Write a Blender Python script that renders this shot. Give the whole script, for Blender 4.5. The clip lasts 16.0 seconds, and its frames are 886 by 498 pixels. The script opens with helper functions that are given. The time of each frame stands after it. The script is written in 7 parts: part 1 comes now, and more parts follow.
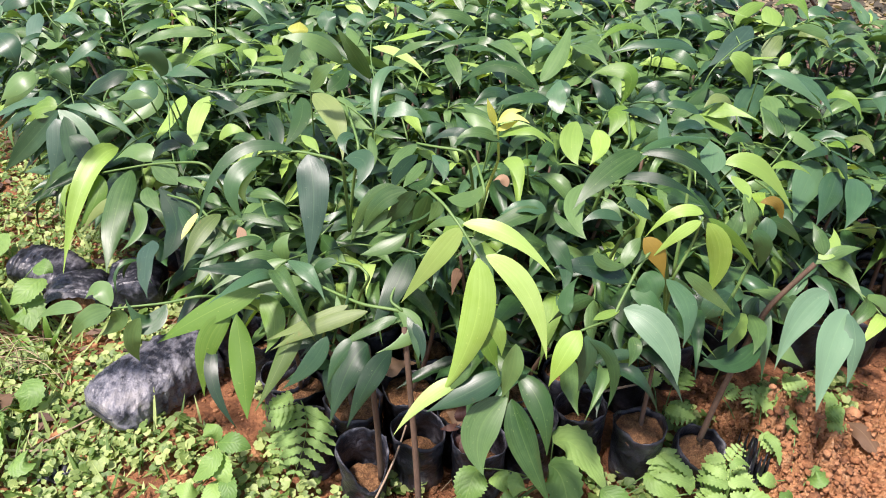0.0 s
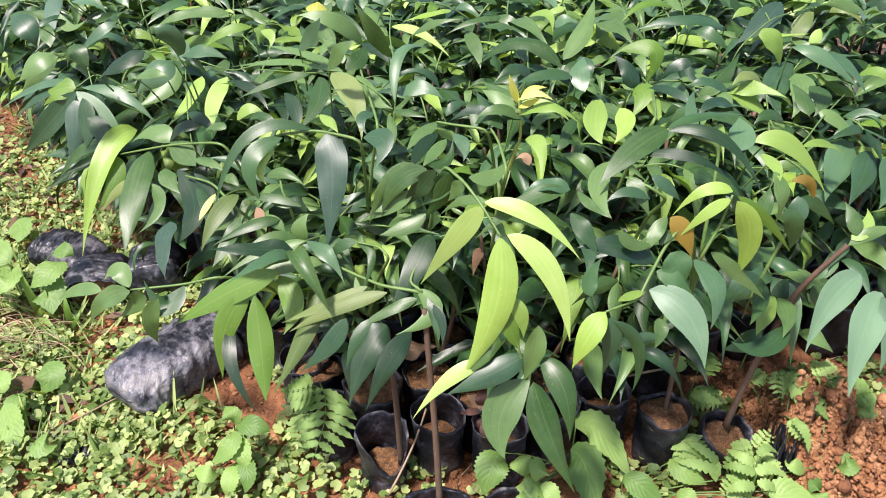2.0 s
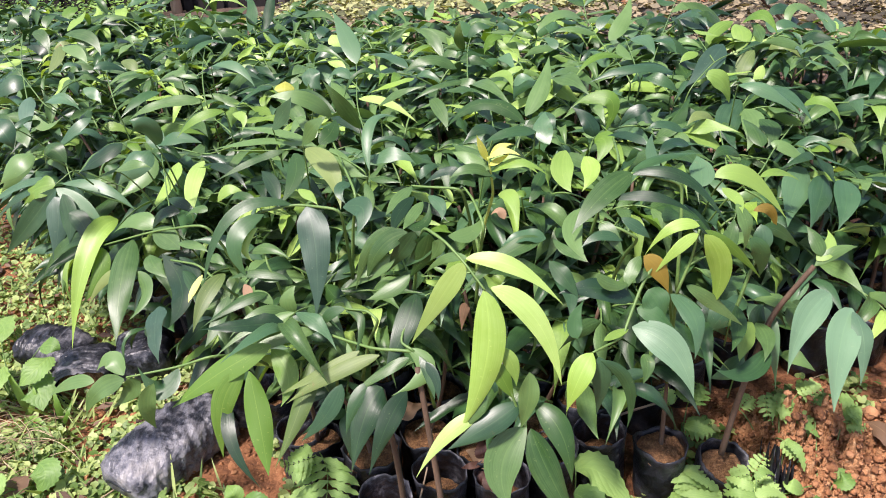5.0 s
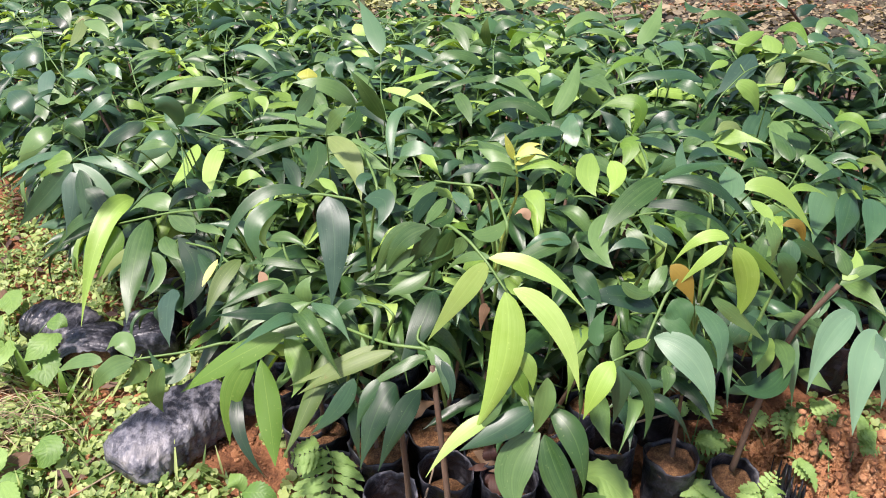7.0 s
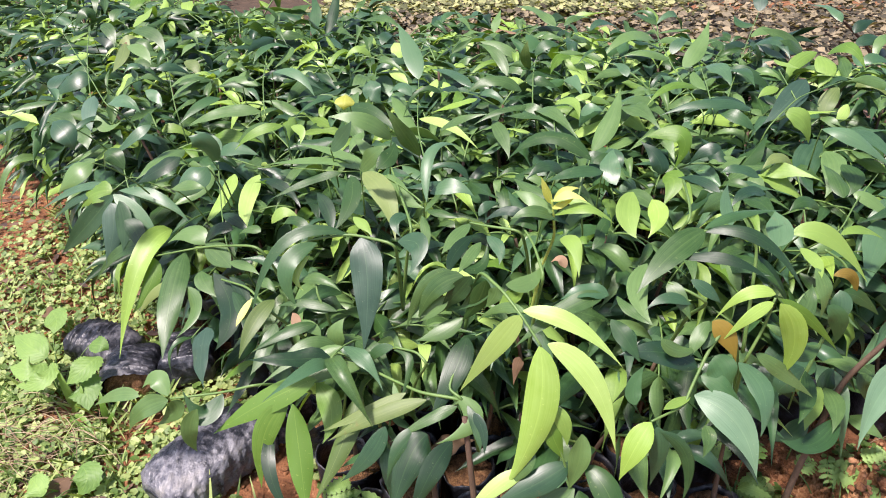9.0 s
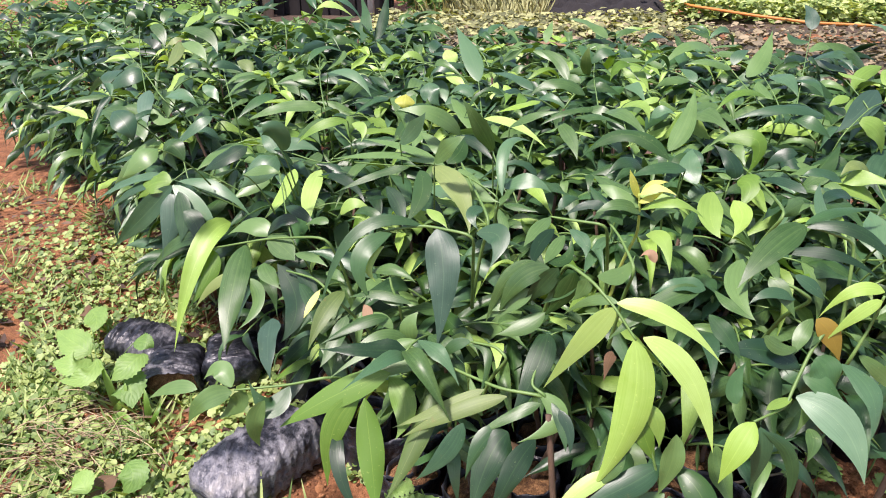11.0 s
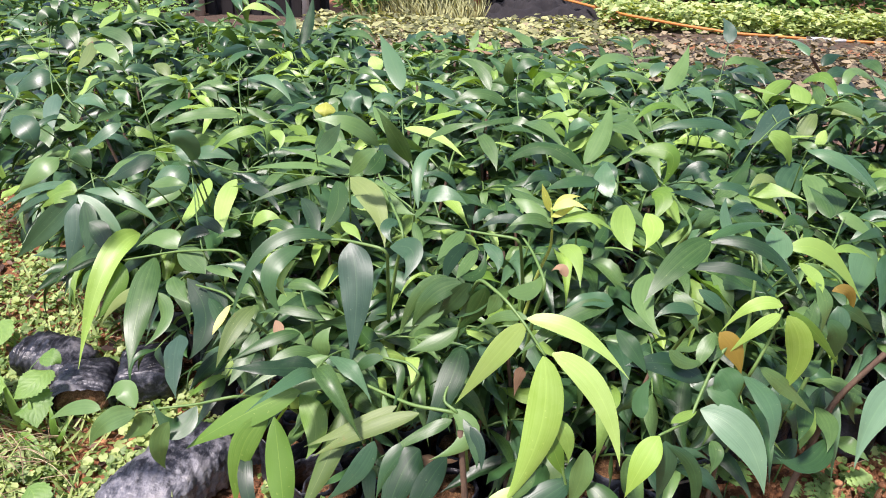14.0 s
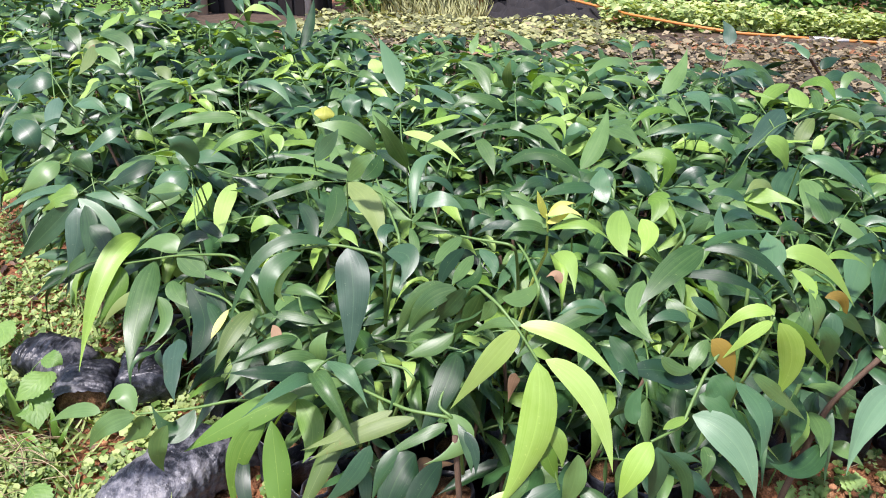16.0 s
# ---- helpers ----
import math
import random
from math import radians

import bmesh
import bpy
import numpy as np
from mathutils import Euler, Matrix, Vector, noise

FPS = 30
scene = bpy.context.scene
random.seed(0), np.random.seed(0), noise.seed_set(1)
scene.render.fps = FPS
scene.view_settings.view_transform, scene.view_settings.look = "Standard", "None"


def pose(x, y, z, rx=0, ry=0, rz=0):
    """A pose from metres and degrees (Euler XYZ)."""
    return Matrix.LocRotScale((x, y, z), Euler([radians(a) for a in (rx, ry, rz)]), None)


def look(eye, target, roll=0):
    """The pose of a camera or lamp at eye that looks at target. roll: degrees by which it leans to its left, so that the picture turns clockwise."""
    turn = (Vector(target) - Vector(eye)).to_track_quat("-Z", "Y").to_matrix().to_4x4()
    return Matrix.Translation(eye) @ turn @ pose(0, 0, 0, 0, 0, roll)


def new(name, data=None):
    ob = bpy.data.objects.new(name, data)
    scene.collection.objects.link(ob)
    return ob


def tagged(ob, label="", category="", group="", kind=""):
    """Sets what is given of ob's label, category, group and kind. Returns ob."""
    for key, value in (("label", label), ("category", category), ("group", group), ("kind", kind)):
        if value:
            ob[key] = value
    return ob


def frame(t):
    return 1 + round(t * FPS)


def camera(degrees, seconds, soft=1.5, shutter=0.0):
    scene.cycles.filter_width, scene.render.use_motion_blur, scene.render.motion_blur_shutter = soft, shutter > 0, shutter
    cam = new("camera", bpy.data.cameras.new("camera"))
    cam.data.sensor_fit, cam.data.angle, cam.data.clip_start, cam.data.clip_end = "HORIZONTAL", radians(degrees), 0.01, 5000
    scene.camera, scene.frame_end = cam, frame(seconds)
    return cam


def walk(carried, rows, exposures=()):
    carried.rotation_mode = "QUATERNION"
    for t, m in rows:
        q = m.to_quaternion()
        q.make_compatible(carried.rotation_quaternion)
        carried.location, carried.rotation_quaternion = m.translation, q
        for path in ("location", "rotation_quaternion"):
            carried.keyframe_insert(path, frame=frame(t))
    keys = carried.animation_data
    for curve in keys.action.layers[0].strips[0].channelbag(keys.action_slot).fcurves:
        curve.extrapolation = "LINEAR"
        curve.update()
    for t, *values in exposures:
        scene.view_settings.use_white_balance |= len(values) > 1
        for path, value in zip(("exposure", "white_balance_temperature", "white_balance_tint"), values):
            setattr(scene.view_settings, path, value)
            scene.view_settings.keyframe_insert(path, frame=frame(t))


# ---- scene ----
cam = camera(62.0, 16.0, 1.0)
PATH = [
    (0, (0.064, 0.084, 1.018), (-0.117, 1.787, -0.014), 1.6),
    (0.5, (0.056, 0.09, 1.013), (-0.175, 1.789, -0.016), 0.7),
    (1, (0.057, 0.094, 1.004), (-0.19, 1.788, -0.031), 0.4),
    (1.5, (0.065, 0.096, 0.998), (-0.171, 1.778, -0.059), 0.6),
    (2, (0.061, 0.095, 0.997), (-0.169, 1.776, -0.062), 0.7),
    (2.5, (0.062, 0.1, 0.992), (-0.181, 1.763, -0.092), -0.0),
    (3, (0.071, 0.099, 0.991), (-0.145, 1.769, -0.088), 0.2),
    (3.5, (0.069, 0.095, 0.999), (-0.091, 1.782, -0.063), 0.6),
    (4, (0.065, 0.065, 1.025), (-0.092, 1.811, 0.062), -1.5),
    (4.5, (0.059, 0.065, 1.021), (-0.123, 1.827, 0.093), -4.0),
    (6.8, (0.046, 0.066, 1.004), (-0.113, 1.832, 0.079), -0.6),
    (7, (0.028, 0.08, 1.01), (-0.155, 1.838, 0.075), -0.7),
    (7.5, (-0.009, 0.099, 1.04), (-0.201, 1.848, 0.089), -0.1),
    (8, (-0.006, 0.108, 1.064), (-0.193, 1.854, 0.108), 0.2),
    (8.5, (0.004, 0.112, 1.074), (-0.238, 1.844, 0.104), -0.7),
    (9, (0.034, 0.135, 1.067), (-0.261, 1.87, 0.117), -1.9),
    (9.5, (0.03, 0.127, 1.055), (-0.3, 1.86, 0.113), -2.2),
    (9.7, (0.009, 0.123, 1.037), (-0.338, 1.859, 0.105), -1.8),
    (11.8, (-0.077, 0.123, 1.003), (-0.362, 1.9, 0.132), 0.6),
    (12, (-0.073, 0.125, 1.008), (-0.352, 1.898, 0.125), 0.8),
    (12.5, (-0.03, 0.135, 1.021), (-0.281, 1.913, 0.14), 0.5),
    (13, (-0.012, 0.159, 1.029), (-0.217, 1.939, 0.141), -0.1),
    (13.5, (-0.032, 0.149, 1.018), (-0.203, 1.935, 0.135), 0.6),
    (14, (-0.036, 0.148, 1.015), (-0.195, 1.941, 0.142), 1.6),
    (14.5, (-0.038, 0.145, 1.017), (-0.195, 1.942, 0.154), 2.0),
    (15, (-0.04, 0.143, 1.012), (-0.203, 1.934, 0.137), 2.2),
    (15.5, (-0.034, 0.147, 1.02), (-0.199, 1.932, 0.133), 2.0),
    (16, (-0.026, 0.146, 1.03), (-0.193, 1.935, 0.151), 1.6),
]
walk(cam, [(t, look(eye, target, roll)) for t, eye, target, roll in PATH], [(0, 1.14, 6720, 22), (9, 1.11, 6720, 23), (12, 1.11, 6720, 24), (14.5, 1.13, 6520, 22), (16, 1.13, 6350, 20)])

# ---- world and light: bright, thinly veiled sky ----
SUN_ELEV, SUN_ROT = radians(64), radians(-138)
world = bpy.data.worlds.new("sky")
scene.world = world
world.use_nodes = True
wn = world.node_tree.nodes
sky = wn.new("ShaderNodeTexSky")
sky.sky_type = "NISHITA"
sky.sun_disc = False
sky.sun_elevation, sky.sun_rotation = SUN_ELEV, SUN_ROT
sky.dust_density, sky.air_density = 1.6, 1.0
world.node_tree.links.new(sky.outputs["Color"], wn["Background"].inputs["Color"])
wn["Background"].inputs["Strength"].default_value = 0.108
sun = new("sun", bpy.data.lights.new("sun", "SUN"))
sun.data.energy, sun.data.angle, sun.data.color = 3.4, radians(6), (1.0, 0.97, 0.92)
sun_way = Vector((math.sin(SUN_ROT) * math.cos(SUN_ELEV), math.cos(SUN_ROT) * math.cos(SUN_ELEV), math.sin(SUN_ELEV)))
sun.matrix_world = look((0, 0, 8), Vector((0, 0, 8)) - sun_way)

# ---- materials ----


def material(name):
    m = bpy.data.materials.new(name)
    m.use_nodes = True
    n, l = m.node_tree.nodes, m.node_tree.links
    return m, n, l, n["Principled BSDF"]


def ramp(n, stops):
    r = n.new("ShaderNodeValToRGB")
    while len(r.color_ramp.elements) < len(stops):
        r.color_ramp.elements.new(0.5)
    for e, (p, c) in zip(r.color_ramp.elements, stops):
        e.position, e.color = p, (*c, 1)
    return r


def noise_node(n, l, scale, detail=4, rough=0.6, coord="Object", stretch=None):
    tc = n.new("ShaderNodeTexCoord")
    t = n.new("ShaderNodeTexNoise")
    t.inputs["Scale"].default_value, t.inputs["Detail"].default_value, t.inputs["Roughness"].default_value = scale, detail, rough
    if stretch:
        mp = n.new("ShaderNodeMapping")
        mp.inputs["Scale"].default_value = stretch
        l.new(tc.outputs[coord], mp.inputs["Vector"])
        l.new(mp.outputs["Vector"], t.inputs["Vector"])
    else:
        l.new(tc.outputs[coord], t.inputs["Vector"])
    return t


def maths(n, l, op, a, b=None):
    m = n.new("ShaderNodeMath")
    m.operation = op
    for i, v in enumerate((a, b)):
        if v is None:
            continue
        if isinstance(v, (int, float)):
            m.inputs[i].default_value = v
        else:
            l.new(v, m.inputs[i])
    return m.outputs[0]


def bump(n, l, height, bsdf, strength, distance):
    b = n.new("ShaderNodeBump")
    b.inputs["Strength"].default_value, b.inputs["Distance"].default_value = strength, distance
    l.new(height, b.inputs["Height"])
    l.new(b.outputs["Normal"], bsdf.inputs["Normal"])


def leaf_material(name, dark, light, rough=0.36, through_light=0.22, spots=0.0, spread=0.35, islands=False, ribs=0.0):
    """A waxy blade with fine lengthwise veins, a pale midrib and uneven pigment."""
    m, n, l, b = material(name)
    uv = n.new("ShaderNodeUVMap")
    sep = n.new("ShaderNodeSeparateXYZ")
    l.new(uv.outputs["UV"], sep.inputs["Vector"])
    stretched = n.new("ShaderNodeMapping")
    stretched.inputs["Scale"].default_value = (26, 1.2, 1)
    l.new(uv.outputs["UV"], stretched.inputs["Vector"])
    veins = n.new("ShaderNodeTexNoise")
    veins.inputs["Scale"].default_value, veins.inputs["Detail"].default_value = 1.0, 2
    l.new(stretched.outputs["Vector"], veins.inputs["Vector"])
    blotch = noise_node(n, l, 34, 3)
    if islands:
        rnd = n.new("ShaderNodeNewGeometry").outputs["Random Per Island"]
    else:
        rnd = n.new("ShaderNodeObjectInfo").outputs["Random"]
    mix = maths(n, l, "ADD", maths(n, l, "MULTIPLY", veins.outputs["Fac"], 0.42), maths(n, l, "MULTIPLY", blotch.outputs["Fac"], 0.36))
    mix = maths(n, l, "ADD", mix, maths(n, l, "MULTIPLY", maths(n, l, "SUBTRACT", rnd, 0.5), spread * 2))
    col = ramp(n, [(0.12, dark), (0.68, light)])
    l.new(mix, col.inputs["Fac"])
    # the midrib: paler, narrow
    rib = maths(n, l, "ABSOLUTE", maths(n, l, "SUBTRACT", sep.outputs["X"], 0.5))
    rib = maths(n, l, "LESS_THAN", rib, 0.016)
    pale = n.new("ShaderNodeMix")
    pale.data_type = "RGBA"
    l.new(maths(n, l, "MULTIPLY", rib, 0.16), pale.inputs["Factor"])
    l.new(col.outputs["Color"], pale.inputs["A"])
    pale.inputs["B"].default_value = (min(1, light[0] * 1.5 + 0.02), min(1, light[1] * 1.4 + 0.03), light[2] * 1.3, 1)
    out_col = pale.outputs["Result"]
    if spots:
        sp = noise_node(n, l, 60, 5, 0.7)
        edge = ramp(n, [(0.62, (0, 0, 0)), (0.72, (1, 1, 1))])
        l.new(sp.outputs["Fac"], edge.inputs["Fac"])
        br = n.new("ShaderNodeMix")
        br.data_type = "RGBA"
        l.new(maths(n, l, "MULTIPLY", edge.outputs["Color"], spots), br.inputs["Factor"])
        l.new(out_col, br.inputs["A"])
        br.inputs["B"].default_value = (0.22, 0.13, 0.05, 1)
        out_col = br.outputs["Result"]
    if not islands:
        # old scars, chewed flecks and pale dust
        fleck = noise_node(n, l, 210, 3, 0.6)
        ring = ramp(n, [(0.66, (0, 0, 0)), (0.71, (1, 1, 1))])
        l.new(fleck.outputs["Fac"], ring.inputs["Fac"])
        scar = n.new("ShaderNodeMix")
        scar.data_type = "RGBA"
        l.new(maths(n, l, "MULTIPLY", ring.outputs["Color"], 0.30), scar.inputs["Factor"])
        l.new(out_col, scar.inputs["A"])
        scar.inputs["B"].default_value = (min(1, light[0] * 1.3 + 0.09), min(1, light[1] * 1.1 + 0.07), light[2] + 0.05, 1)
        out_col = scar.outputs["Result"]
    l.new(out_col, b.inputs["Base Color"])
    dust = maths(n, l, "ADD", rough - 0.01, maths(n, l, "MULTIPLY", blotch.outputs["Fac"], 0.2))
    l.new(dust, b.inputs["Roughness"])
    b.inputs["Specular IOR Level"].default_value = 0.5
    relief = veins.outputs["Fac"]
    if ribs:
        # side veins slanting from the midrib to the edge
        away = maths(n, l, "ABSOLUTE", maths(n, l, "SUBTRACT", sep.outputs["X"], 0.5))
        slant = maths(n, l, "SUBTRACT", maths(n, l, "MULTIPLY", sep.outputs["Y"], 44.0), maths(n, l, "MULTIPLY", away, 34.0))
        relief = maths(n, l, "ADD", maths(n, l, "MULTIPLY", relief, 0.5), maths(n, l, "ABSOLUTE", maths(n, l, "SINE", maths(n, l, "MULTIPLY", slant, 0.5))))
    bump(n, l, relief, b, 0.30 if ribs else 0.15, 0.0015)
    tr = n.new("ShaderNodeBsdfTranslucent")
    warm = n.new("ShaderNodeMix")
    warm.data_type = "RGBA"
    warm.blend_type = "MULTIPLY"
    warm.inputs["Factor"].default_value = 1
    l.new(out_col, warm.inputs["A"])
    warm.inputs["B"].default_value = (1.6, 1.5, 0.5, 1)
    l.new(warm.outputs["Result"], tr.inputs["Color"])
    both = n.new("ShaderNodeMixShader")
    both.inputs["Fac"].default_value = through_light
    l.new(b.outputs[0], both.inputs[1])
    l.new(tr.outputs[0], both.inputs[2])
    l.new(both.outputs[0], n["Material Output"].inputs["Surface"])
    return m


def rough_material(name, stops, scale, rough=0.9, bump_strength=0.5, bump_distance=0.004, fine=6, coord="Object", stretch=None, metallic=0.0, islands=0.0):
    m, n, l, b = material(name)
    big = noise_node(n, l, scale, 5, 0.62, coord, stretch)
    small = noise_node(n, l, scale * fine, 5, 0.7, coord, stretch)
    f = maths(n, l, "ADD", maths(n, l, "MULTIPLY", big.outputs["Fac"], 0.6), maths(n, l, "MULTIPLY", small.outputs["Fac"], 0.4))
    if islands:
        g = n.new("ShaderNodeNewGeometry")
        f = maths(n, l, "ADD", f, maths(n, l, "MULTIPLY", maths(n, l, "SUBTRACT", g.outputs["Random Per Island"], 0.5), islands))
    c = ramp(n, stops)
    l.new(f, c.inputs["Fac"])
    l.new(c.outputs["Color"], b.inputs["Base Color"])
    b.inputs["Roughness"].default_value, b.inputs["Metallic"].default_value = rough, metallic
    bump(n, l, f, b, bump_strength, bump_distance)
    return m


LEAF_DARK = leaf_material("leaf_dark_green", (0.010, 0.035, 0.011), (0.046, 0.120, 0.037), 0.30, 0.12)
LEAF_BLUE = leaf_material("leaf_blue_green", (0.013, 0.044, 0.019), (0.048, 0.120, 0.049), 0.29, 0.1, spots=0.15)
LEAF_MID = leaf_material("leaf_mid_green", (0.028, 0.078, 0.017), (0.118, 0.218, 0.066), 0.31, 0.18)
LEAF_YOUNG = leaf_material("leaf_young_green", (0.24, 0.40, 0.06), (0.38, 0.55, 0.16), 0.34, 0.24, spread=0.25)
LEAF_YELLOW = leaf_material("leaf_yellow", (0.4, 0.42, 0.07), (0.6, 0.62, 0.19), 0.42, 0.30, spots=0.5)
LEAF_DRY = leaf_material("leaf_dry_brown", (0.13, 0.075, 0.04), (0.3, 0.19, 0.11), 0.7, 0.15, spots=0.6)
LEAF_WEED = leaf_material("leaf_weed", (0.095, 0.175, 0.035), (0.37, 0.46, 0.16), 0.45, 0.25, islands=True, spread=0.42)
LEAF_FERN = leaf_material("leaf_fern", (0.15, 0.27, 0.06), (0.3, 0.45, 0.14), 0.55, 0.25, spread=0.3)
LEAF_BED = leaf_material("leaf_pale_seedling", (0.16, 0.24, 0.06), (0.5, 0.58, 0.24), 0.5, 0.25, islands=True, spread=0.4)
# Brown is the leaf's own; the dark end also suggests shaded gaps between leaves.
LEAF_RUSSET = leaf_material("leaf_russet_seedling", (0.05, 0.042, 0.025), (0.31, 0.25, 0.15), 0.6, 0.15, islands=True, spread=0.5)
# Tan of dry grass; on the seedlings it is russet with sunlight coloured in.
LEAF_TAN = leaf_material("leaf_sunlit_bed_and_dry_grass", (0.10, 0.11, 0.045), (0.42, 0.43, 0.19), 0.6, 0.2, islands=True, spread=0.5)
LEAF_LITTER = leaf_material("leaf_litter", (0.055, 0.03, 0.022), (0.17, 0.105, 0.07), 0.75, 0.08, islands=True, spread=0.5)
LEAF_SHRUB = leaf_material("leaf_shrub", (0.06, 0.15, 0.03), (0.22, 0.38, 0.08), 0.5, 0.22, islands=True, spread=0.4)
LEAF_TEAL = leaf_material("leaf_teal", (0.030, 0.082, 0.036), (0.082, 0.172, 0.078), 0.30, 0.1, spots=0.15)
LEAF_PALE = leaf_material("leaf_pale_blue_green", (0.085, 0.165, 0.090), (0.150, 0.270, 0.150), 0.36, 0.12)
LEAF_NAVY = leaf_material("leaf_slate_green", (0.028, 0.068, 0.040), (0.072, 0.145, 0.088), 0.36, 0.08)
LEAF_LIME = leaf_material("leaf_fresh_green", (0.10, 0.21, 0.025), (0.22, 0.36, 0.075), 0.38, 0.24)
LEAF_OLIVE = leaf_material("leaf_olive", (0.075, 0.13, 0.028), (0.185, 0.25, 0.075), 0.42, 0.18, spots=0.4)
LEAF_AMBER = leaf_material("leaf_amber", (0.15, 0.1, 0.015), (0.3, 0.21, 0.035), 0.45, 0.3, spots=0.5)
LEAF_RUST = leaf_material("leaf_rust", (0.09, 0.035, 0.025), (0.20, 0.10, 0.065), 0.5, 0.15)
LEAF_BROAD = leaf_material("leaf_broad_weed", (0.10, 0.21, 0.04), (0.24, 0.39, 0.10), 0.46, 0.25, ribs=1.0)
STEM_GREEN = rough_material("stem_green", [(0.3, (0.06, 0.14, 0.03)), (0.7, (0.16, 0.26, 0.07))], 60, 0.5, 0.2, 0.001)
STEM_YOUNG = rough_material("stem_yellow_green", [(0.3, (0.30, 0.40, 0.07)), (0.7, (0.46, 0.55, 0.14))], 60, 0.5, 0.2, 0.001)
STEM_BROWN = rough_material("stem_bark", [(0.3, (0.045, 0.026, 0.016)), (0.7, (0.15, 0.095, 0.06))], 70, 0.8, 0.5, 0.002, stretch=(1, 1, 0.3))
SOIL = rough_material("red_soil", [(0.30, (0.075, 0.029, 0.013)), (0.46, (0.23, 0.092, 0.038)), (0.58, (0.38, 0.16, 0.068)), (0.74, (0.54, 0.27, 0.13))], 22, 0.95, 1.0, 0.03)
POT_SOIL = rough_material("pot_soil", [(0.32, (0.055, 0.024, 0.011)), (0.47, (0.20, 0.095, 0.038)), (0.60, (0.38, 0.20, 0.085)), (0.76, (0.52, 0.32, 0.16))], 90, 0.95, 1.0, 0.012, 4)
CLOD = rough_material("soil_clod", [(0.22, (0.11, 0.045, 0.02)), (0.48, (0.36, 0.155, 0.065)), (0.8, (0.54, 0.28, 0.14))], 60, 0.95, 1.0, 0.008, islands=0.4)
HUMUS = rough_material("dark_bed_soil", [(0.3, (0.03, 0.02, 0.014)), (0.7, (0.11, 0.07, 0.045))], 12, 0.95, 0.8, 0.01)
CLOD_BIG = rough_material("clay_lump", [(0.28, (0.14, 0.052, 0.022)), (0.40, (0.40, 0.175, 0.07)), (0.55, (0.58, 0.29, 0.13)), (0.72, (0.68, 0.42, 0.24))], 45, 0.92, 1.0, 0.02, 4)
TWIG = rough_material("dry_twig", [(0.3, (0.20, 0.13, 0.08)), (0.7, (0.42, 0.32, 0.22))], 60, 0.85, 0.4, 0.001)
STRAW = rough_material("straw", [(0.3, (0.20, 0.13, 0.07)), (0.7, (0.46, 0.36, 0.22))], 40, 0.85, 0.3, 0.001, islands=0.5)
HOSE = rough_material("orange_hose", [(0.3, (0.42, 0.14, 0.025)), (0.7, (0.58, 0.25, 0.06))], 20, 0.5, 0.2, 0.001)
PALE = rough_material("pale_paint", [(0.3, (0.50, 0.47, 0.42)), (0.7, (0.78, 0.76, 0.72))], 8, 0.7, 0.3, 0.002)
BRICKISH = rough_material("red_timber", [(0.3, (0.26, 0.08, 0.04)), (0.7, (0.46, 0.18, 0.10))], 12, 0.8, 0.4, 0.002)
PALE_WOOD = rough_material("pale_wood", [(0.3, (0.34, 0.25, 0.19)), (0.7, (0.60, 0.49, 0.40))], 14, 0.8, 0.4, 0.002, stretch=(1, 1, 0.2))
# Near-black of plastic; on the shed wall it stands for the shaded inside.
SHED = rough_material("black_plastic_and_shade", [(0.3, (0.008, 0.007, 0.008)), (0.7, (0.024, 0.021, 0.022))], 6, 0.95, 0.5, 0.01)



def film_material(name, grime, tone, pull=(1.0, 0.35, 1.6), depth=0.9, gloss=0.18, size=30):
    """Black film: crumpled in flat little facets and fine creases, dusty in patches."""
    m, n, l, b = material(name)
    dust = noise_node(n, l, 26, 6, 0.72)
    wide = noise_node(n, l, 8, 3, 0.5)
    crink = noise_node(n, l, size, 5, 0.6, "Object", pull)
    tc = n.new("ShaderNodeTexCoord")
    mp = n.new("ShaderNodeMapping")
    mp.inputs["Scale"].default_value = pull
    facet = n.new("ShaderNodeTexVoronoi")
    facet.inputs["Scale"].default_value = size * 1.5
    l.new(tc.outputs["Object"], mp.inputs["Vector"])
    l.new(mp.outputs["Vector"], facet.inputs["Vector"])
    f = maths(n, l, "ADD", maths(n, l, "MULTIPLY", dust.outputs["Fac"], 0.62), maths(n, l, "MULTIPLY", wide.outputs["Fac"], 0.38))
    c = ramp(n, [(tone, (0.007, 0.008, 0.010)), (tone + 0.08, (0.022, 0.024, 0.032)), (tone + 0.16, (grime * 0.5, grime * 0.5, grime * 0.56)), (tone + 0.30, (grime, grime * 0.95, grime * 0.90))])
    l.new(f, c.inputs["Fac"])
    l.new(c.outputs["Color"], b.inputs["Base Color"])
    l.new(maths(n, l, "ADD", gloss, maths(n, l, "MULTIPLY", dust.outputs["Fac"], 0.4)), b.inputs["Roughness"])
    ridge = maths(n, l, "ABSOLUTE", maths(n, l, "SUBTRACT", crink.outputs["Fac"], 0.5))
    relief = maths(n, l, "ADD", maths(n, l, "MULTIPLY", ridge, 1.2), maths(n, l, "MULTIPLY", facet.outputs["Distance"], 0.5))
    bump(n, l, relief, b, depth, 0.010)
    return m


PLASTIC = film_material("black_plastic_film", 0.14, 0.47, (1.0, 1.0, 1.0), 0.45, 0.16, 38)
PLASTIC_WORN = film_material("worn_black_film", 0.22, 0.43, (1.2, 1.2, 1.2), 0.5, 0.16, 30)
PLASTIC_MUDDY = film_material("mud_splashed_black_film", 0.26, 0.44, (1.0, 1.0, 1.2), 0.5, 0.18, 36)
PLASTIC_DUSTY = film_material("dusty_black_film", 0.29, 0.37, (1.9, 0.8, 1.9), 0.6, 0.16, 30)

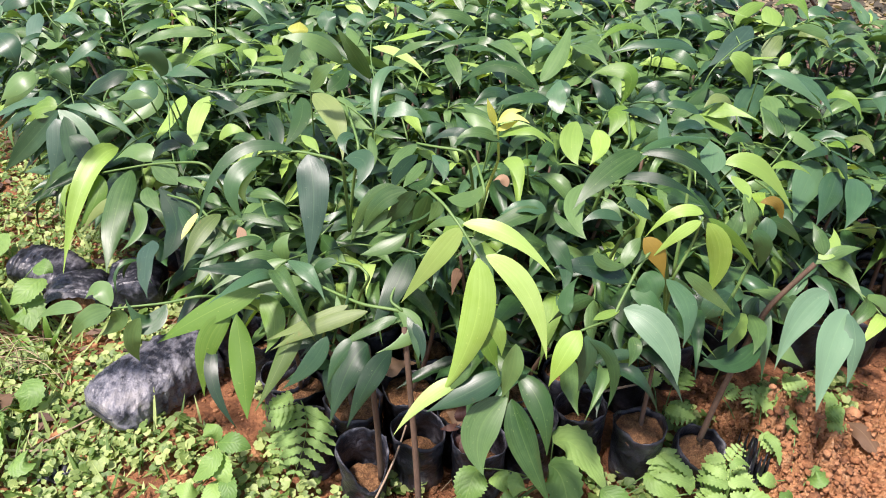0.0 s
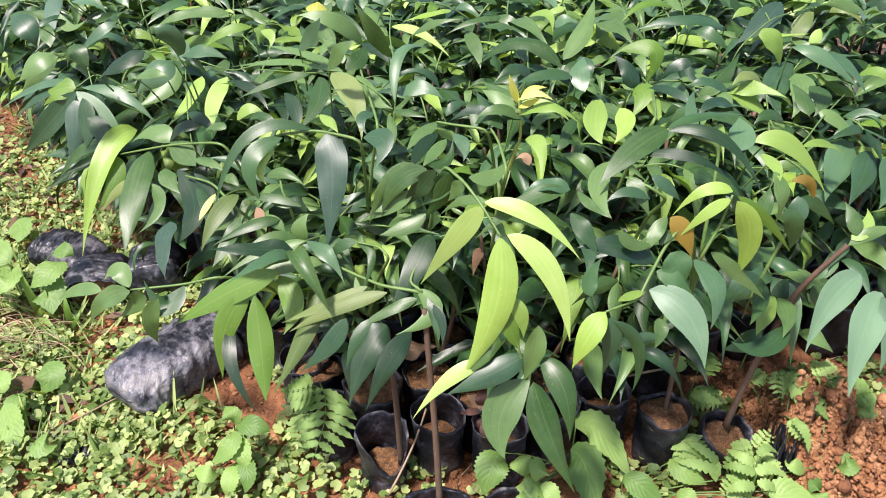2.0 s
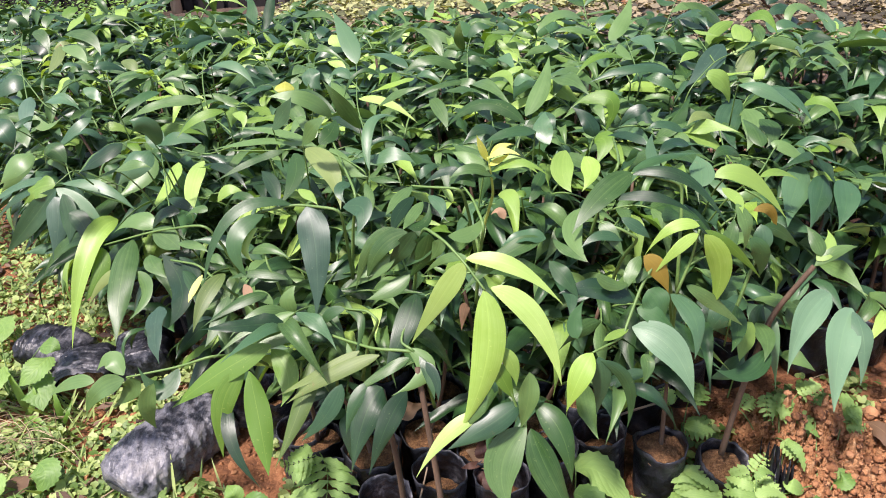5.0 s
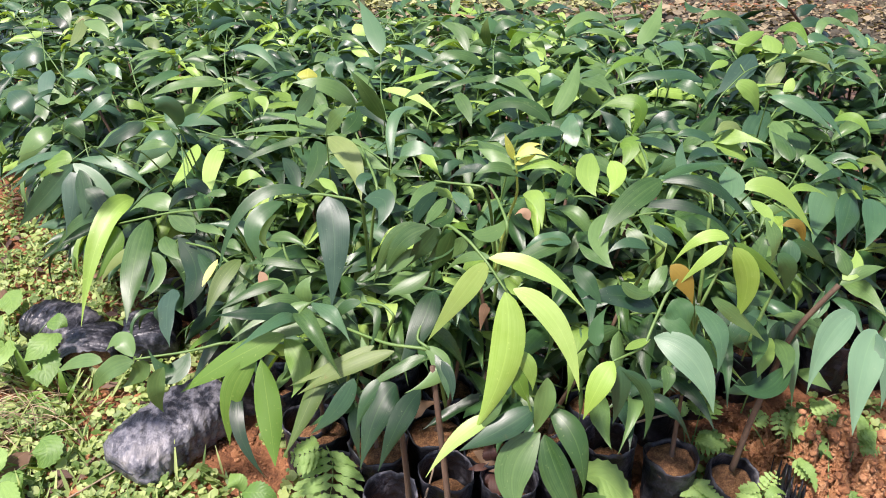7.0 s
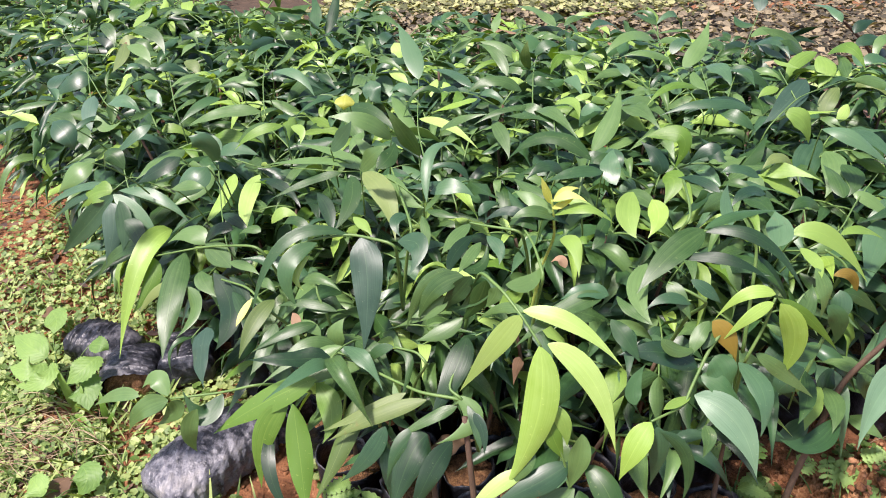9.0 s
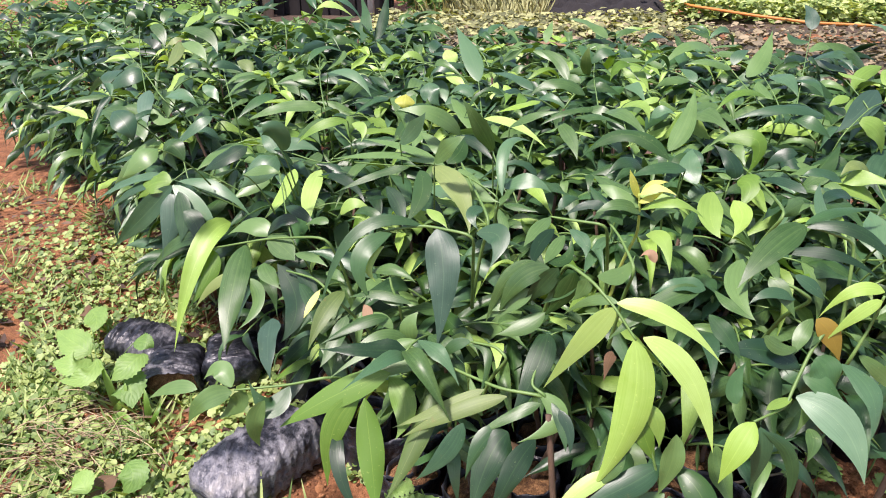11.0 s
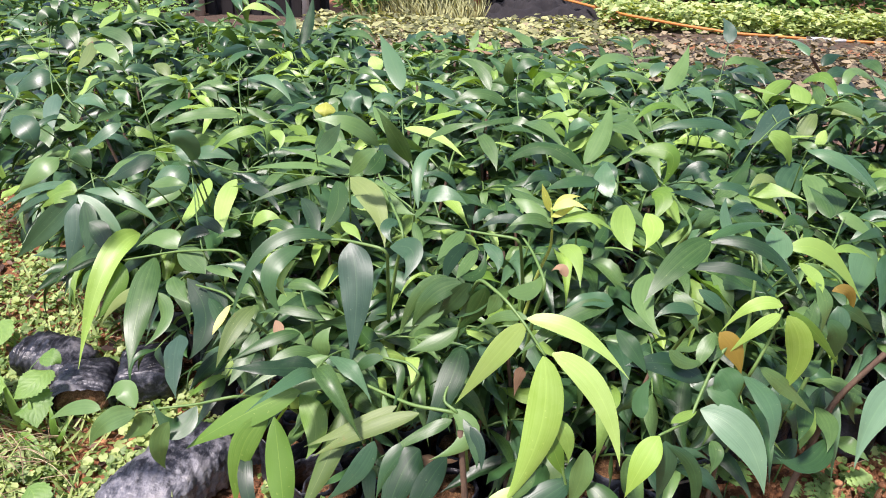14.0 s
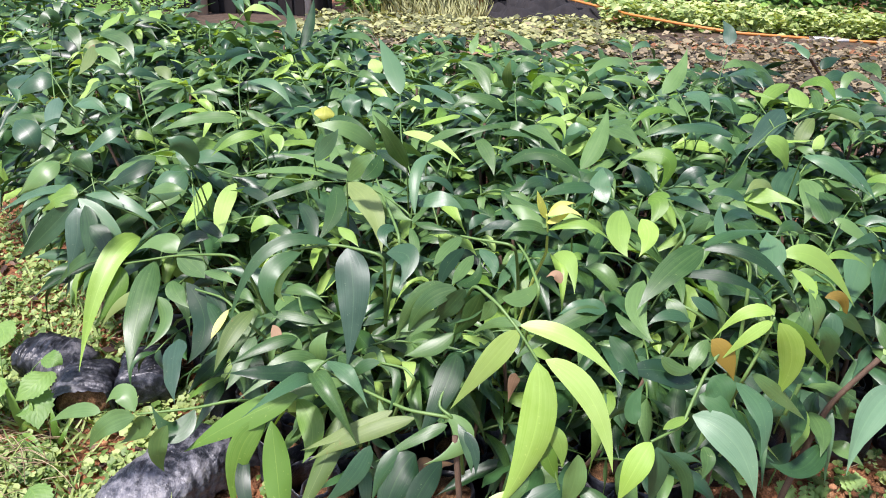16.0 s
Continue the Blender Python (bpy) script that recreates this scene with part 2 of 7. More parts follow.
# ---- mesh helpers ----


def mesh_of(name, verts, faces, mat, uvs=None, smooth=True):
    me = bpy.data.meshes.new(name)
    me.from_pydata([tuple(v) for v in verts], [], faces)
    me.materials.append(mat)
    if uvs is not None:
        layer = me.uv_layers.new(name="UVMap")
        idx = np.zeros(len(me.loops), dtype=np.int32)
        me.loops.foreach_get("vertex_index", idx)
        layer.data.foreach_set("uv", np.asarray(uvs, dtype=np.float32)[idx].ravel())
    if smooth:
        me.polygons.foreach_set("use_smooth", [True] * len(me.polygons))
    me.update()
    return me


def child(name, me, parent, m=None, label=""):
    ob = new(name, me)
    ob.parent = parent
    if m is not None:
        ob.matrix_basis = m
    return tagged(ob, label)


class Heap:
    """Many small shapes gathered into one mesh."""

    def __init__(self):
        self.v, self.f, self.uv, self.n = [], [], [], 0

    def add(self, verts, faces, uvs=None):
        self.v.append(np.asarray(verts, float))
        self.f.extend(tuple(i + self.n for i in f) for f in faces)
        self.uv.append(np.zeros((len(verts), 2)) if uvs is None else np.asarray(uvs, float))
        self.n += len(verts)

    def mesh(self, name, mat, smooth=True):
        return mesh_of(name, np.concatenate(self.v), self.f, mat, np.concatenate(self.uv), smooth)


def blade(base, tip, bow, width, facing=(0, -0.4, 1), segs=9, curl=0.25, wave=0.0, twist=0.0, blunt=1.0, fat=0.85, fold=0.16):
    """A leaf blade from base to tip, bowed by a vector at its middle; facing is roughly where its upper side looks."""
    base, tip, bow, facing = (np.asarray(a, float) for a in (base, tip, bow, facing))
    u = np.linspace(0, 1, segs + 1)
    centre = base + np.outer(u, tip - base) + np.outer(4 * u * (1 - u), bow)
    tang = (tip - base) + np.outer(4 * (1 - 2 * u), bow)
    tang /= np.linalg.norm(tang, axis=1, keepdims=True) + 1e-9
    side = np.cross(tang, facing)
    side /= np.linalg.norm(side, axis=1, keepdims=True) + 1e-9
    norm = np.cross(side, tang)
    if twist:
        a = (twist * u)[:, None]
        side, norm = side * np.cos(a) + norm * np.sin(a), norm * np.cos(a) - side * np.sin(a)
    shape = (u + 0.004) ** fat * (1 - u) ** blunt * (1 - 0.3 * u**3)
    half = width / 2 * shape / shape.max()
    half[-1] = width * 0.004
    s = np.array([-1, -0.55, 0, 0.55, 1.0])
    lift = -curl * s**2 + fold * np.abs(s)
    verts = centre[:, None] + half[:, None, None] * (s[None, :, None] * side[:, None] + lift[None, :, None] * norm[:, None])
    if wave:
        verts += (half * wave * np.sin(u * 11))[:, None, None] * (np.sign(s) * s**2)[None, :, None] * norm[:, None]
    uvs = np.stack(np.broadcast_arrays((s * 0.5 + 0.5)[None, :], u[:, None]), -1).reshape(-1, 2)
    faces = [(i * 5 + j, i * 5 + j + 1, i * 5 + j + 6, i * 5 + j + 5) for i in range(segs) for j in range(4)]
    return verts.reshape(-1, 3), faces, uvs


def tube(points, radii, sides=6):
    """A tapered, closed tube along points."""
    p = np.asarray(points, float)
    r = np.interp(np.linspace(0, 1, len(p)), np.linspace(0, 1, len(radii)), radii)
    tang = np.gradient(p, axis=0)
    tang /= np.linalg.norm(tang, axis=1, keepdims=True) + 1e-9
    ref = np.array([0.31, 0.95, 0.05]) if abs(tang[0][2]) > 0.5 else np.array([0.05, 0.1, 1.0])
    a = np.cross(tang, ref)
    a /= np.linalg.norm(a, axis=1, keepdims=True) + 1e-9
    b = np.cross(tang, a)
    th = np.arange(sides) * 2 * np.pi / sides
    ring = p[:, None] + r[:, None, None] * (np.cos(th)[None, :, None] * a[:, None] + np.sin(th)[None, :, None] * b[:, None])
    faces = [(i * sides + j, i * sides + (j + 1) % sides, (i + 1) * sides + (j + 1) % sides, (i + 1) * sides + j) for i in range(len(p) - 1) for j in range(sides)]
    faces += [tuple(range(sides - 1, -1, -1)), tuple((len(p) - 1) * sides + j for j in range(sides))]
    return ring.reshape(-1, 3), faces


def bend(a, b, bow, n=8):
    """Points from a to b, bowed at the middle."""
    a, b, bow = (np.asarray(v, float) for v in (a, b, bow))
    u = np.linspace(0, 1, n)
    return a + np.outer(u, b - a) + np.outer(4 * u * (1 - u), bow)


def flake(base, tip, width, facing):
    """A small leaf seen from afar: two folded halves."""
    base, tip, facing = Vector(base), Vector(tip), Vector(facing)
    way = tip - base
    side = way.cross(facing)
    side = side.normalized() * (width / 2)
    up = side.cross(way).normalized() * (width * 0.18)
    mid = base.lerp(tip, 0.42)
    v = [tuple(p) for p in (base, mid + side + up, mid - side + up, tip, mid, base.lerp(tip, 0.75) + side * 0.62 + up * 0.3, base.lerp(tip, 0.75) - side * 0.62 + up * 0.3)]
    return v, [(0, 1, 4), (0, 4, 2), (4, 1, 5), (4, 5, 3), (4, 3, 6), (4, 6, 2)], [(0.5, 0), (1, 0.42), (0, 0.42), (0.5, 1), (0.5, 0.42), (0.8, 0.75), (0.2, 0.75)]


def inside(x, y, poly):
    hit = False
    for (x0, y0), (x1, y1) in zip(poly, poly[1:] + poly[:1]):
        if (y0 > y) != (y1 > y) and x < x0 + (y - y0) / (y1 - y0) * (x1 - x0):
            hit = not hit
    return hit


def hills(x, y):
    """Height of the ground sheet."""
    near = math.exp(-((x + 0.2) ** 2 + (y - 1.2) ** 2) / 9)
    return near * (0.016 * noise.noise((x * 4, y * 4, 0.3)) + 0.010 * noise.noise((x * 14, y * 14, 1.7)) + 0.006 * noise.noise((x * 40, y * 40, 4.1)))


# ---- ground ----
BED = [(-0.22, 0.97), (-0.42, 1.20), (-0.70, 1.44), (-0.90, 1.66), (-1.12, 1.88), (-1.46, 2.18), (-2.08, 2.64), (-2.55, 3.1), (-1.1, 2.83), (-0.25, 2.52), (0.30, 2.34), (0.70, 2.12), (0.95, 1.92), (1.35, 1.85), (1.35, 1.50), (0.80, 1.42), (0.50, 1.28), (0.36, 1.16), (0.10, 1.02)]


def axis(lo, hi, fine_lo, fine_hi, step, far_steps):
    mid = np.arange(fine_lo, fine_hi + 1e-6, step)
    g = np.geomspace(1, 200, far_steps)
    return np.concatenate([fine_lo - (g[::-1] - 1) / 199 * (fine_lo - lo) - step, mid, fine_hi + step + (g - 1) / 199 * (hi - fine_hi)])


gx, gy = axis(-150, 150, -2.4, 2.4, 0.022, 26), axis(-60, 240, 0.3, 3.2, 0.022, 26)
verts = [(x, y, hills(x, y)) for y in gy for x in gx]
W = len(gx)
faces = [(j * W + i, j * W + i + 1, (j + 1) * W + i + 1, (j + 1) * W + i) for j in range(len(gy) - 1) for i in range(W - 1)]
ground = tagged(new("ground", mesh_of("ground", verts, faces, SOIL)), "bare crumbly orange-red clay soil of the nursery", "ground", kind="structure")

# ---- seedlings in black bags ----
rng = random.Random(11)


def bag_mesh(seed, radius=0.046, height=0.12, flare=0.0):
    """A filled grow bag: creased film wall with a rolled, uneven rim, open at the top."""
    r = random.Random(seed)
    sides, v, f = 22, [], []
    rings = [(0.0, 0.80), (0.012, 0.97), (0.25, 1.03), (0.5, 1.0), (0.75, 1.02), (0.95, 1.05), (1.04, 1.07), (1.05, 1.03), (0.97, 0.98), (0.85, 0.96)]
    folds = [(r.randint(2, 4), r.uniform(0, 6.3)), (r.randint(5, 8), r.uniform(0, 6.3)), (r.randint(9, 12), r.uniform(0, 6.3))]
    for k, (h, w) in enumerate(rings):
        for i in range(sides):
            th = 2 * math.pi * i / sides
            crease = 0.035 * math.sin(folds[0][0] * th + folds[0][1] + 2 * h) + 0.03 * math.sin(folds[1][0] * th + folds[1][1] + 5 * h) + 0.02 * math.sin(folds[2][0] * th + folds[2][1] - 7 * h)
            lip = 0.10 * math.sin(2 * th + folds[0][1]) + 0.06 * math.sin(5 * th + folds[1][1]) if k >= 5 else 0
            rr = radius * (w + crease + flare * h)
            v.append((rr * math.cos(th), rr * math.sin(th), height * (h + lip * 0.5)))
    for k in range(len(rings) - 1):
        f += [(k * sides + i, k * sides + (i + 1) % sides, (k + 1) * sides + (i + 1) % sides, (k + 1) * sides + i) for i in range(sides)]
    f.append(tuple(range(sides - 1, -1, -1)))
    return mesh_of("bag", v, f, PLASTIC)


def soil_mesh(seed, radius=0.048, top=0.105):
    """The domed, crumbly top of the soil in a bag."""
    sides, v, f = 24, [(0, 0, top + 0.006)], []
    rims = (0.14, 0.28, 0.42, 0.56, 0.7, 0.84, 1.0)
    for k, q in enumerate(rims):
        for i in range(sides):
            th = 2 * math.pi * i / sides
            x, y = radius * q * math.cos(th), radius * q * math.sin(th)
            v.append((x, y, top + 0.005 * (1 - q * q) + 0.007 * noise.noise((x * 70, y * 70, seed)) + 0.006 * noise.noise((x * 190, y * 190, seed)) - (0.006 if k == 6 else 0)))
    f += [(0, 1 + i, 1 + (i + 1) % sides) for i in range(sides)]
    for k in range(6):
        a = 1 + k * sides
        f += [(a + i, a + sides + i, a + sides + (i + 1) % sides, a + (i + 1) % sides) for i in range(sides)]
    return mesh_of("soil", v, f, POT_SOIL)


BAGS = [bag_mesh(s) for s in range(5)]
SOILS = [soil_mesh(s, 0.046, 0.112) for s in range(4)]
TONES = {"dark": LEAF_DARK, "blue": LEAF_BLUE, "mid": LEAF_MID, "young": LEAF_YOUNG, "yellow": LEAF_YELLOW, "dry": LEAF_DRY, "lime": LEAF_LIME, "teal": LEAF_TEAL}

# a stock of unit-long blades along +y, upper side +z
STOCK, PLAIN = {}, {}
for tone, mat in TONES.items():
    r = random.Random(5)
    STOCK[tone] = []
    for k in range(7):
        sag = (0.05, 0.30, 0.16, 0.42, 0.10, 0.24, 0.02)[k]
        v, f, uv = blade((0, 0, 0), (r.uniform(-0.05, 0.05), 1 - sag * 0.4, -sag), (r.uniform(-0.07, 0.07), 0, sag * r.uniform(0.5, 1.1)), r.uniform(0.20, 0.27), (0, 0, 1), 9, (0.42, -0.2, 0.35, 0.1, 0.5, 0.25, -0.1)[k], r.uniform(0.05, 0.4), r.uniform(-0.8, 0.8), r.uniform(1.15, 1.6), r.uniform(0.62, 0.9), (0.08, 0.35, 0.40, 0.18, 0.25, 0.1, 0.45)[k])
        STOCK[tone].append(mesh_of("leaf", v, f, mat, uv))
        PLAIN[STOCK[tone][-1].name] = (v, np.array(f), uv)


def leaf_pose(at, way, up, size):
    y = Vector(way).normalized()
    x = y.cross(Vector(up)).normalized()
    z = x.cross(y)
    m = Matrix((x, y, z)).transposed().to_4x4()
    m.translation = at
    return m @ Matrix.Diagonal((size, size, size, 1))


def put_leaf(plant, crown, tone, m):
    """A leaf as a part of its own, or, far back in the crowd, gathered into the plant's crown."""
    me = rng.choice(STOCK[tone])
    if crown is None:
        child("leaf", me, plant, m)
    else:
        crown.append((me, m))


def grow_spray(plant, wood, start, way, length, tone_of, size, pairs, inv, crown):
    """One leafy shoot: a thin arching axis with leaves in opposite pairs and one at the end."""
    start, way = Vector(start), Vector(way).normalized()
    end = start + way * length
    bow = Vector((0, 0, length * 0.12))
    pts = bend(start, end, bow, 7)
    wood.add(*tube(pts, [0.0024, 0.0014], 5))
    side = way.cross(Vector((0, 0, 1)))
    side = side.normalized() if side.length > 0.05 else Vector((1, 0, 0))
    for k in range(pairs):
        u = 0.18 + 0.78 * k / max(1, pairs - 1)
        at = Vector(pts[0]).lerp(Vector(pts[-1]), u) + bow * (4 * u * (1 - u))
        for sg in (-1, 1):
            if rng.random() < 0.06:
                continue
            d = way * rng.uniform(0.35, 0.8) + side * sg * rng.uniform(0.6, 1.0) + Vector((0, 0, rng.uniform(-0.75, 0.15)))
            upv = Vector((rng.uniform(-0.6, 0.6), rng.uniform(-0.8, 0.4), 1)) - side * sg * rng.uniform(-0.3, 0.7)
            s = size * rng.uniform(0.7, 1.15) * (1 - 0.25 * abs(u - 0.55))
            put_leaf(plant, crown, tone_of(), inv @ leaf_pose(at, d, upv, s))
    d = way + Vector((rng.uniform(-0.2, 0.2), rng.uniform(-0.2, 0.2), rng.uniform(-0.7, 0.0)))
    put_leaf(plant, crown, tone_of(), inv @ leaf_pose(end, d, (rng.uniform(-0.4, 0.4), -0.2, 1), size * rng.uniform(0.8, 1.1)))


def canopy(x, y):
    """Height that the crowns reach over a spot of the bed."""
    return 0.47 + 0.13 * min(1.0, max(0.0, (y - 1.0) / 0.8)) + 0.035 * noise.noise((x * 3, y * 3, 2.2)) - 0.012 * min(1.0, max(0.0, (y - 2.0) / 0.8))


def potted(x, y, label, lean=(0, 0)):
    """The bag, its soil and the empty that holds one seedling together."""
    plant = tagged(new("seedling"), label, "seedling", "potted tree seedlings in the nursery bed")
    z = hills(x, y) - 0.004
    plant.matrix_basis = pose(x, y, z)
    turn = pose(0, 0, 0, lean[0], lean[1], rng.uniform(0, 360))
    s = rng.uniform(0.92, 1.06)
    turn = turn @ Matrix.Diagonal((s, s, s, 1))
    child("bag", rng.choice(BAGS), plant, turn, "creased black plastic grow bag")
    child("soil", rng.choice(SOILS), plant, turn, "brown potting soil")
    return plant, Matrix.Translation((-x, -y, -z))


def gathered(crown):
    """All leaves of a crown in one mesh."""
    mats, v, f, uv, mi, n = [], [], [], [], [], 0
    for me, m in crown:
        mat = me.materials[0]
        if mat not in mats:
            mats.append(mat)
        co, quads, u = PLAIN[me.name]
        a = np.array(m)
        v.append(co @ a[:3, :3].T + a[:3, 3])
        f.append(quads + n)
        mi += [mats.index(mat)] * len(quads)
        uv.append(u)
        n += len(co)
    out = mesh_of("crown", np.concatenate(v), np.concatenate(f).tolist(), mats[0], np.concatenate(uv))
    for mat in mats[1:]:
        out.materials.append(mat)
    out.polygons.foreach_set("material_index", mi)
    return out


def seedling(x, y, tall, sprays, size, bias, label, joined=False, low=0.66, hang=(0, 0)):
    plant, inv = potted(x, y, label)
    wood, crown = Heap(), ([] if joined else None)
    lean = Vector((rng.uniform(-0.05, 0.05) + hang[0], rng.uniform(-0.06, 0.04) + hang[1], 0))
    foot, top = Vector((x, y, 0.09)), Vector((x, y, tall)) + lean
    stem = bend(foot, top, (rng.uniform(-0.015, 0.015), rng.uniform(-0.015, 0.015), 0), 9)

    def tone_of():
        q = rng.random() if bias else rng.uniform(0.3, 0.98)
        return "young" if q < 0.035 * bias else "lime" if q < 0.12 else "mid" if q < 0.47 else "teal" if q < 0.60 else "blue" if q < 0.72 else "yellow" if q > 0.998 else "dry" if q > 0.996 else "dark"

    first = rng.uniform(0, 6.28)
    for k in range(sprays):
        u = low + (1 - low) * (k + 0.5) / sprays
        at = Vector(stem[0]).lerp(Vector(stem[-1]), u)
        az = first + k * 2.4 + rng.uniform(-0.4, 0.4)
        rise = rng.uniform(-0.05, 0.55) + 0.5 * (u - 0.7)
        way = Vector((math.cos(az), math.sin(az), rise))
        grow_spray(plant, wood, at, way, rng.uniform(0.09, 0.17), tone_of, size * rng.uniform(0.85, 1.1), rng.choice((3, 3, 4)), inv, crown)
    if hang[0]:
        for k in range(4):
            at = Vector(stem[0]).lerp(Vector(stem[-1]), rng.uniform(0.3, 0.85))
            az = math.radians(228) + rng.uniform(-0.9, 0.9)
            grow_spray(plant, wood, at, (math.cos(az), math.sin(az), rng.uniform(-0.5, 0.1)), rng.uniform(0.10, 0.18), tone_of, size * 1.05, 3, inv, crown)
    tip_tone = "young" if rng.random() < 0.30 and joined or rng.random() < 0.1 and bias else "mid"
    az = rng.uniform(0, 6.28)
    if sprays == 0:
        tall_stub = bend(top, top + Vector((0.01, -0.01, 0.05)), (0, 0, 0), 3)
        wood.add(*tube(tall_stub, [0.003, 0.002], 5))
    else:
        grow_spray(plant, wood, top, (math.cos(az), math.sin(az), rng.uniform(0.0, 0.6)), rng.uniform(0.05, 0.10), lambda: tip_tone, size * 0.75, 2, inv, crown)
    tagged(child("branchwork", wood.mesh("branchwork", STEM_GREEN), plant, inv), kind="stuff")
    if crown:
        tagged(child("crown", gathered(crown), plant), "crowded glossy green leaves", kind="stuff")
    v, f = tube(stem, [0.0048, 0.003], 7)
    child("stem", mesh_of("stem", v, f, STEM_BROWN), plant, inv, "thin brown woody stem")
    return plant


LABELS = ["young broadleaf tree seedling with glossy dark leaves in a black bag", "glossy green tree seedling crowded among others in the bed", "leafy seedling with a pale new shoot in a grow bag"]
# rows run along the bed's long side
ax, ay = Vector((0.876, -0.482)), Vector((0.482, 0.876))
spots = []
for i in range(-26, 26):
    for j in range(-4, 26):
        p = Vector((-0.2, 1.03)) + ax * (i * 0.112 + (j % 2) * 0.05) + ay * (j * 0.108)
        x, y = p.x + rng.uniform(-0.015, 0.015), p.y + rng.uniform(-0.015, 0.015)
        if inside(x, y, BED):
            spots.append((x, y))
PLANTS = []
spots = [(x, y) for x, y in spots if (x - 0.315) ** 2 + (y - 1.075) ** 2 > 0.011] + [(0.312, 1.055)]
for x, y in spots:
    depth = y - 1.0 - max(0, -x - 0.3) * 0.60 - max(0, x - 0.2) * 0.45
    drop = 0.42 if depth < 0.12 else 0.24 if depth < 0.26 else 0.13 if depth < 0.45 else 0.05
    edge = x < -0.75 and depth < 0.42 + max(0.0, -x - 0.8) * 0.25
    if edge:
        drop = 0.10
    tall = canopy(x, y) * (rng.uniform(0.92, 1.04) - drop)
    PLANTS.append(seedling(x, y, tall, 6 if edge else 0 if depth < 0.09 else 2 if depth < 0.14 else rng.choice((5, 6)) if depth < 0.5 else rng.choice((4, 5)), rng.uniform(0.113, 0.152), 0.0 if depth < 0.12 else 1.0, rng.choice(LABELS), depth > 0.50 and not edge, 0.32 if edge else 0.42 if 0.10 < depth < 0.5 else 0.66, (-0.06, -0.07) if edge else (0, 0)))

# ---- the outermost bags: torn, muddy, rims turned down ----


def torn_bag_mesh(seed, radius, height, dip, towards, turn_down):
    """A slack grow bag whose rim sags on one side and is rolled outwards in a ragged flap."""
    sides, v, f = 40, [], []
    rings = [(0.0, 0.84), (0.02, 0.98), (0.2, 1.04), (0.4, 1.0), (0.6, 1.02), (0.8, 1.03), (0.95, 1.04), (1.0, 1.06), (1.0, 1.14), (0.93, 1.2), (0.86, 1.22)]
    for k, (h, w) in enumerate(rings):
        for i in range(sides):
            th = 2 * math.pi * i / sides
            c, sn = math.cos(th), math.sin(th)
            crease = 0.09 * noise.noise((c * 1.2 + seed, sn * 1.2, h * 1.5)) + 0.06 * (1 - abs(noise.noise((c * 2.6, sn * 2.6 + seed, h * 4 + c * 2)))) ** 4
            sag = dip * max(0.0, math.cos(th - towards)) ** 2 * min(1.0, h)
            rag = 0.05 * noise.noise((c * 4, sn * 4 + seed, 0.5)) * h
            over = turn_down if k > 7 else 0.0
            hh = h - sag + rag if k <= 7 else 1.0 - sag + rag - (1.0 - h) * turn_down * 2
            q = radius * (w if k <= 7 else 1.06 + (w - 1.06) * over) * (1 + crease)
            v.append((q * c, q * sn, max(0.0, height * hh)))
    for k in range(len(rings) - 1):
        f += [(k * sides + i, k * sides + (i + 1) % sides, (k + 1) * sides + (i + 1) % sides, (k + 1) * sides + i) for i in range(sides)]
    f.append(tuple(range(sides - 1, -1, -1)))
    return mesh_of("bag", v, f, PLASTIC_MUDDY)


def front_bag(x, y, seed, height, dip, towards, turn_down, fill, label, lean=(0, 0), sunk=0.0, width=0.042):
    """A bag at the foot of the bed with little soil left in it."""
    plant = tagged(new("seedling"), label, "seedling", "potted tree seedlings in the nursery bed")
    plant.matrix_basis = pose(x, y, hills(x, y) - 0.004 - sunk)
    turn = pose(0, 0, 0, lean[0], lean[1], 0)
    child("bag", torn_bag_mesh(seed, width, height, dip, towards, turn_down), plant, turn, "muddy black plastic grow bag with a ragged rim")
    child("soil", soil_mesh(seed, width * 0.96, height * fill), plant, turn, "crumbly brown potting soil")
    PLANTS.append(plant)
    return plant


front_bag(-0.150, 0.932, 2.0, 0.118, 0.55, -0.9, 0.5, 0.38, "bare-stemmed seedling in a torn muddy black bag", width=0.037)
front_bag(-0.246, 0.985, 5.0, 0.115, 0.05, -1.2, 0.2, 0.85, "seedling in a dusty black bag beside a fern", width=0.036)
front_bag(-0.038, 0.795, 8.0, 0.112, 0.12, 1.6, 1.2, 0.45, "tall bare-stemmed seedling in a slack black bag", width=0.048)
front_bag(0.070, 0.838, 11.0, 0.080, 0.30, -1.4, 1.0, 0.35, "sagging black grow bag hidden under weeds", width=0.040)
front_bag(0.404, 1.072, 14.0, 0.112, 0.30, -0.6, 0.5, 0.86, "seedling in a tilted black bag half buried in clay", (10, 12), 0.026)
for k, (x, y) in enumerate([(-0.065, 0.985), (0.040, 0.985), (0.125, 1.040), (0.212, 1.085), (-0.330, 1.095), (-0.410, 1.180), (-0.500, 1.245)]):
    front_bag(x, y, 20.0 + k * 1.7, 0.115 + 0.006 * (k % 3), 0.08, k * 1.1, 0.2, 0.50, "seedling in a half-empty black bag at the foot of the bed")

# ---- the longer shoots that stand out over the crowd, each on its own seedling ----
TONES["teal"], TONES["lime"], TONES["olive"], TONES["navy"], TONES["amber"], TONES["pale"] = LEAF_TEAL, LEAF_LIME, LEAF_OLIVE, LEAF_NAVY, LEAF_AMBER, LEAF_PALE
hr = random.Random(77)


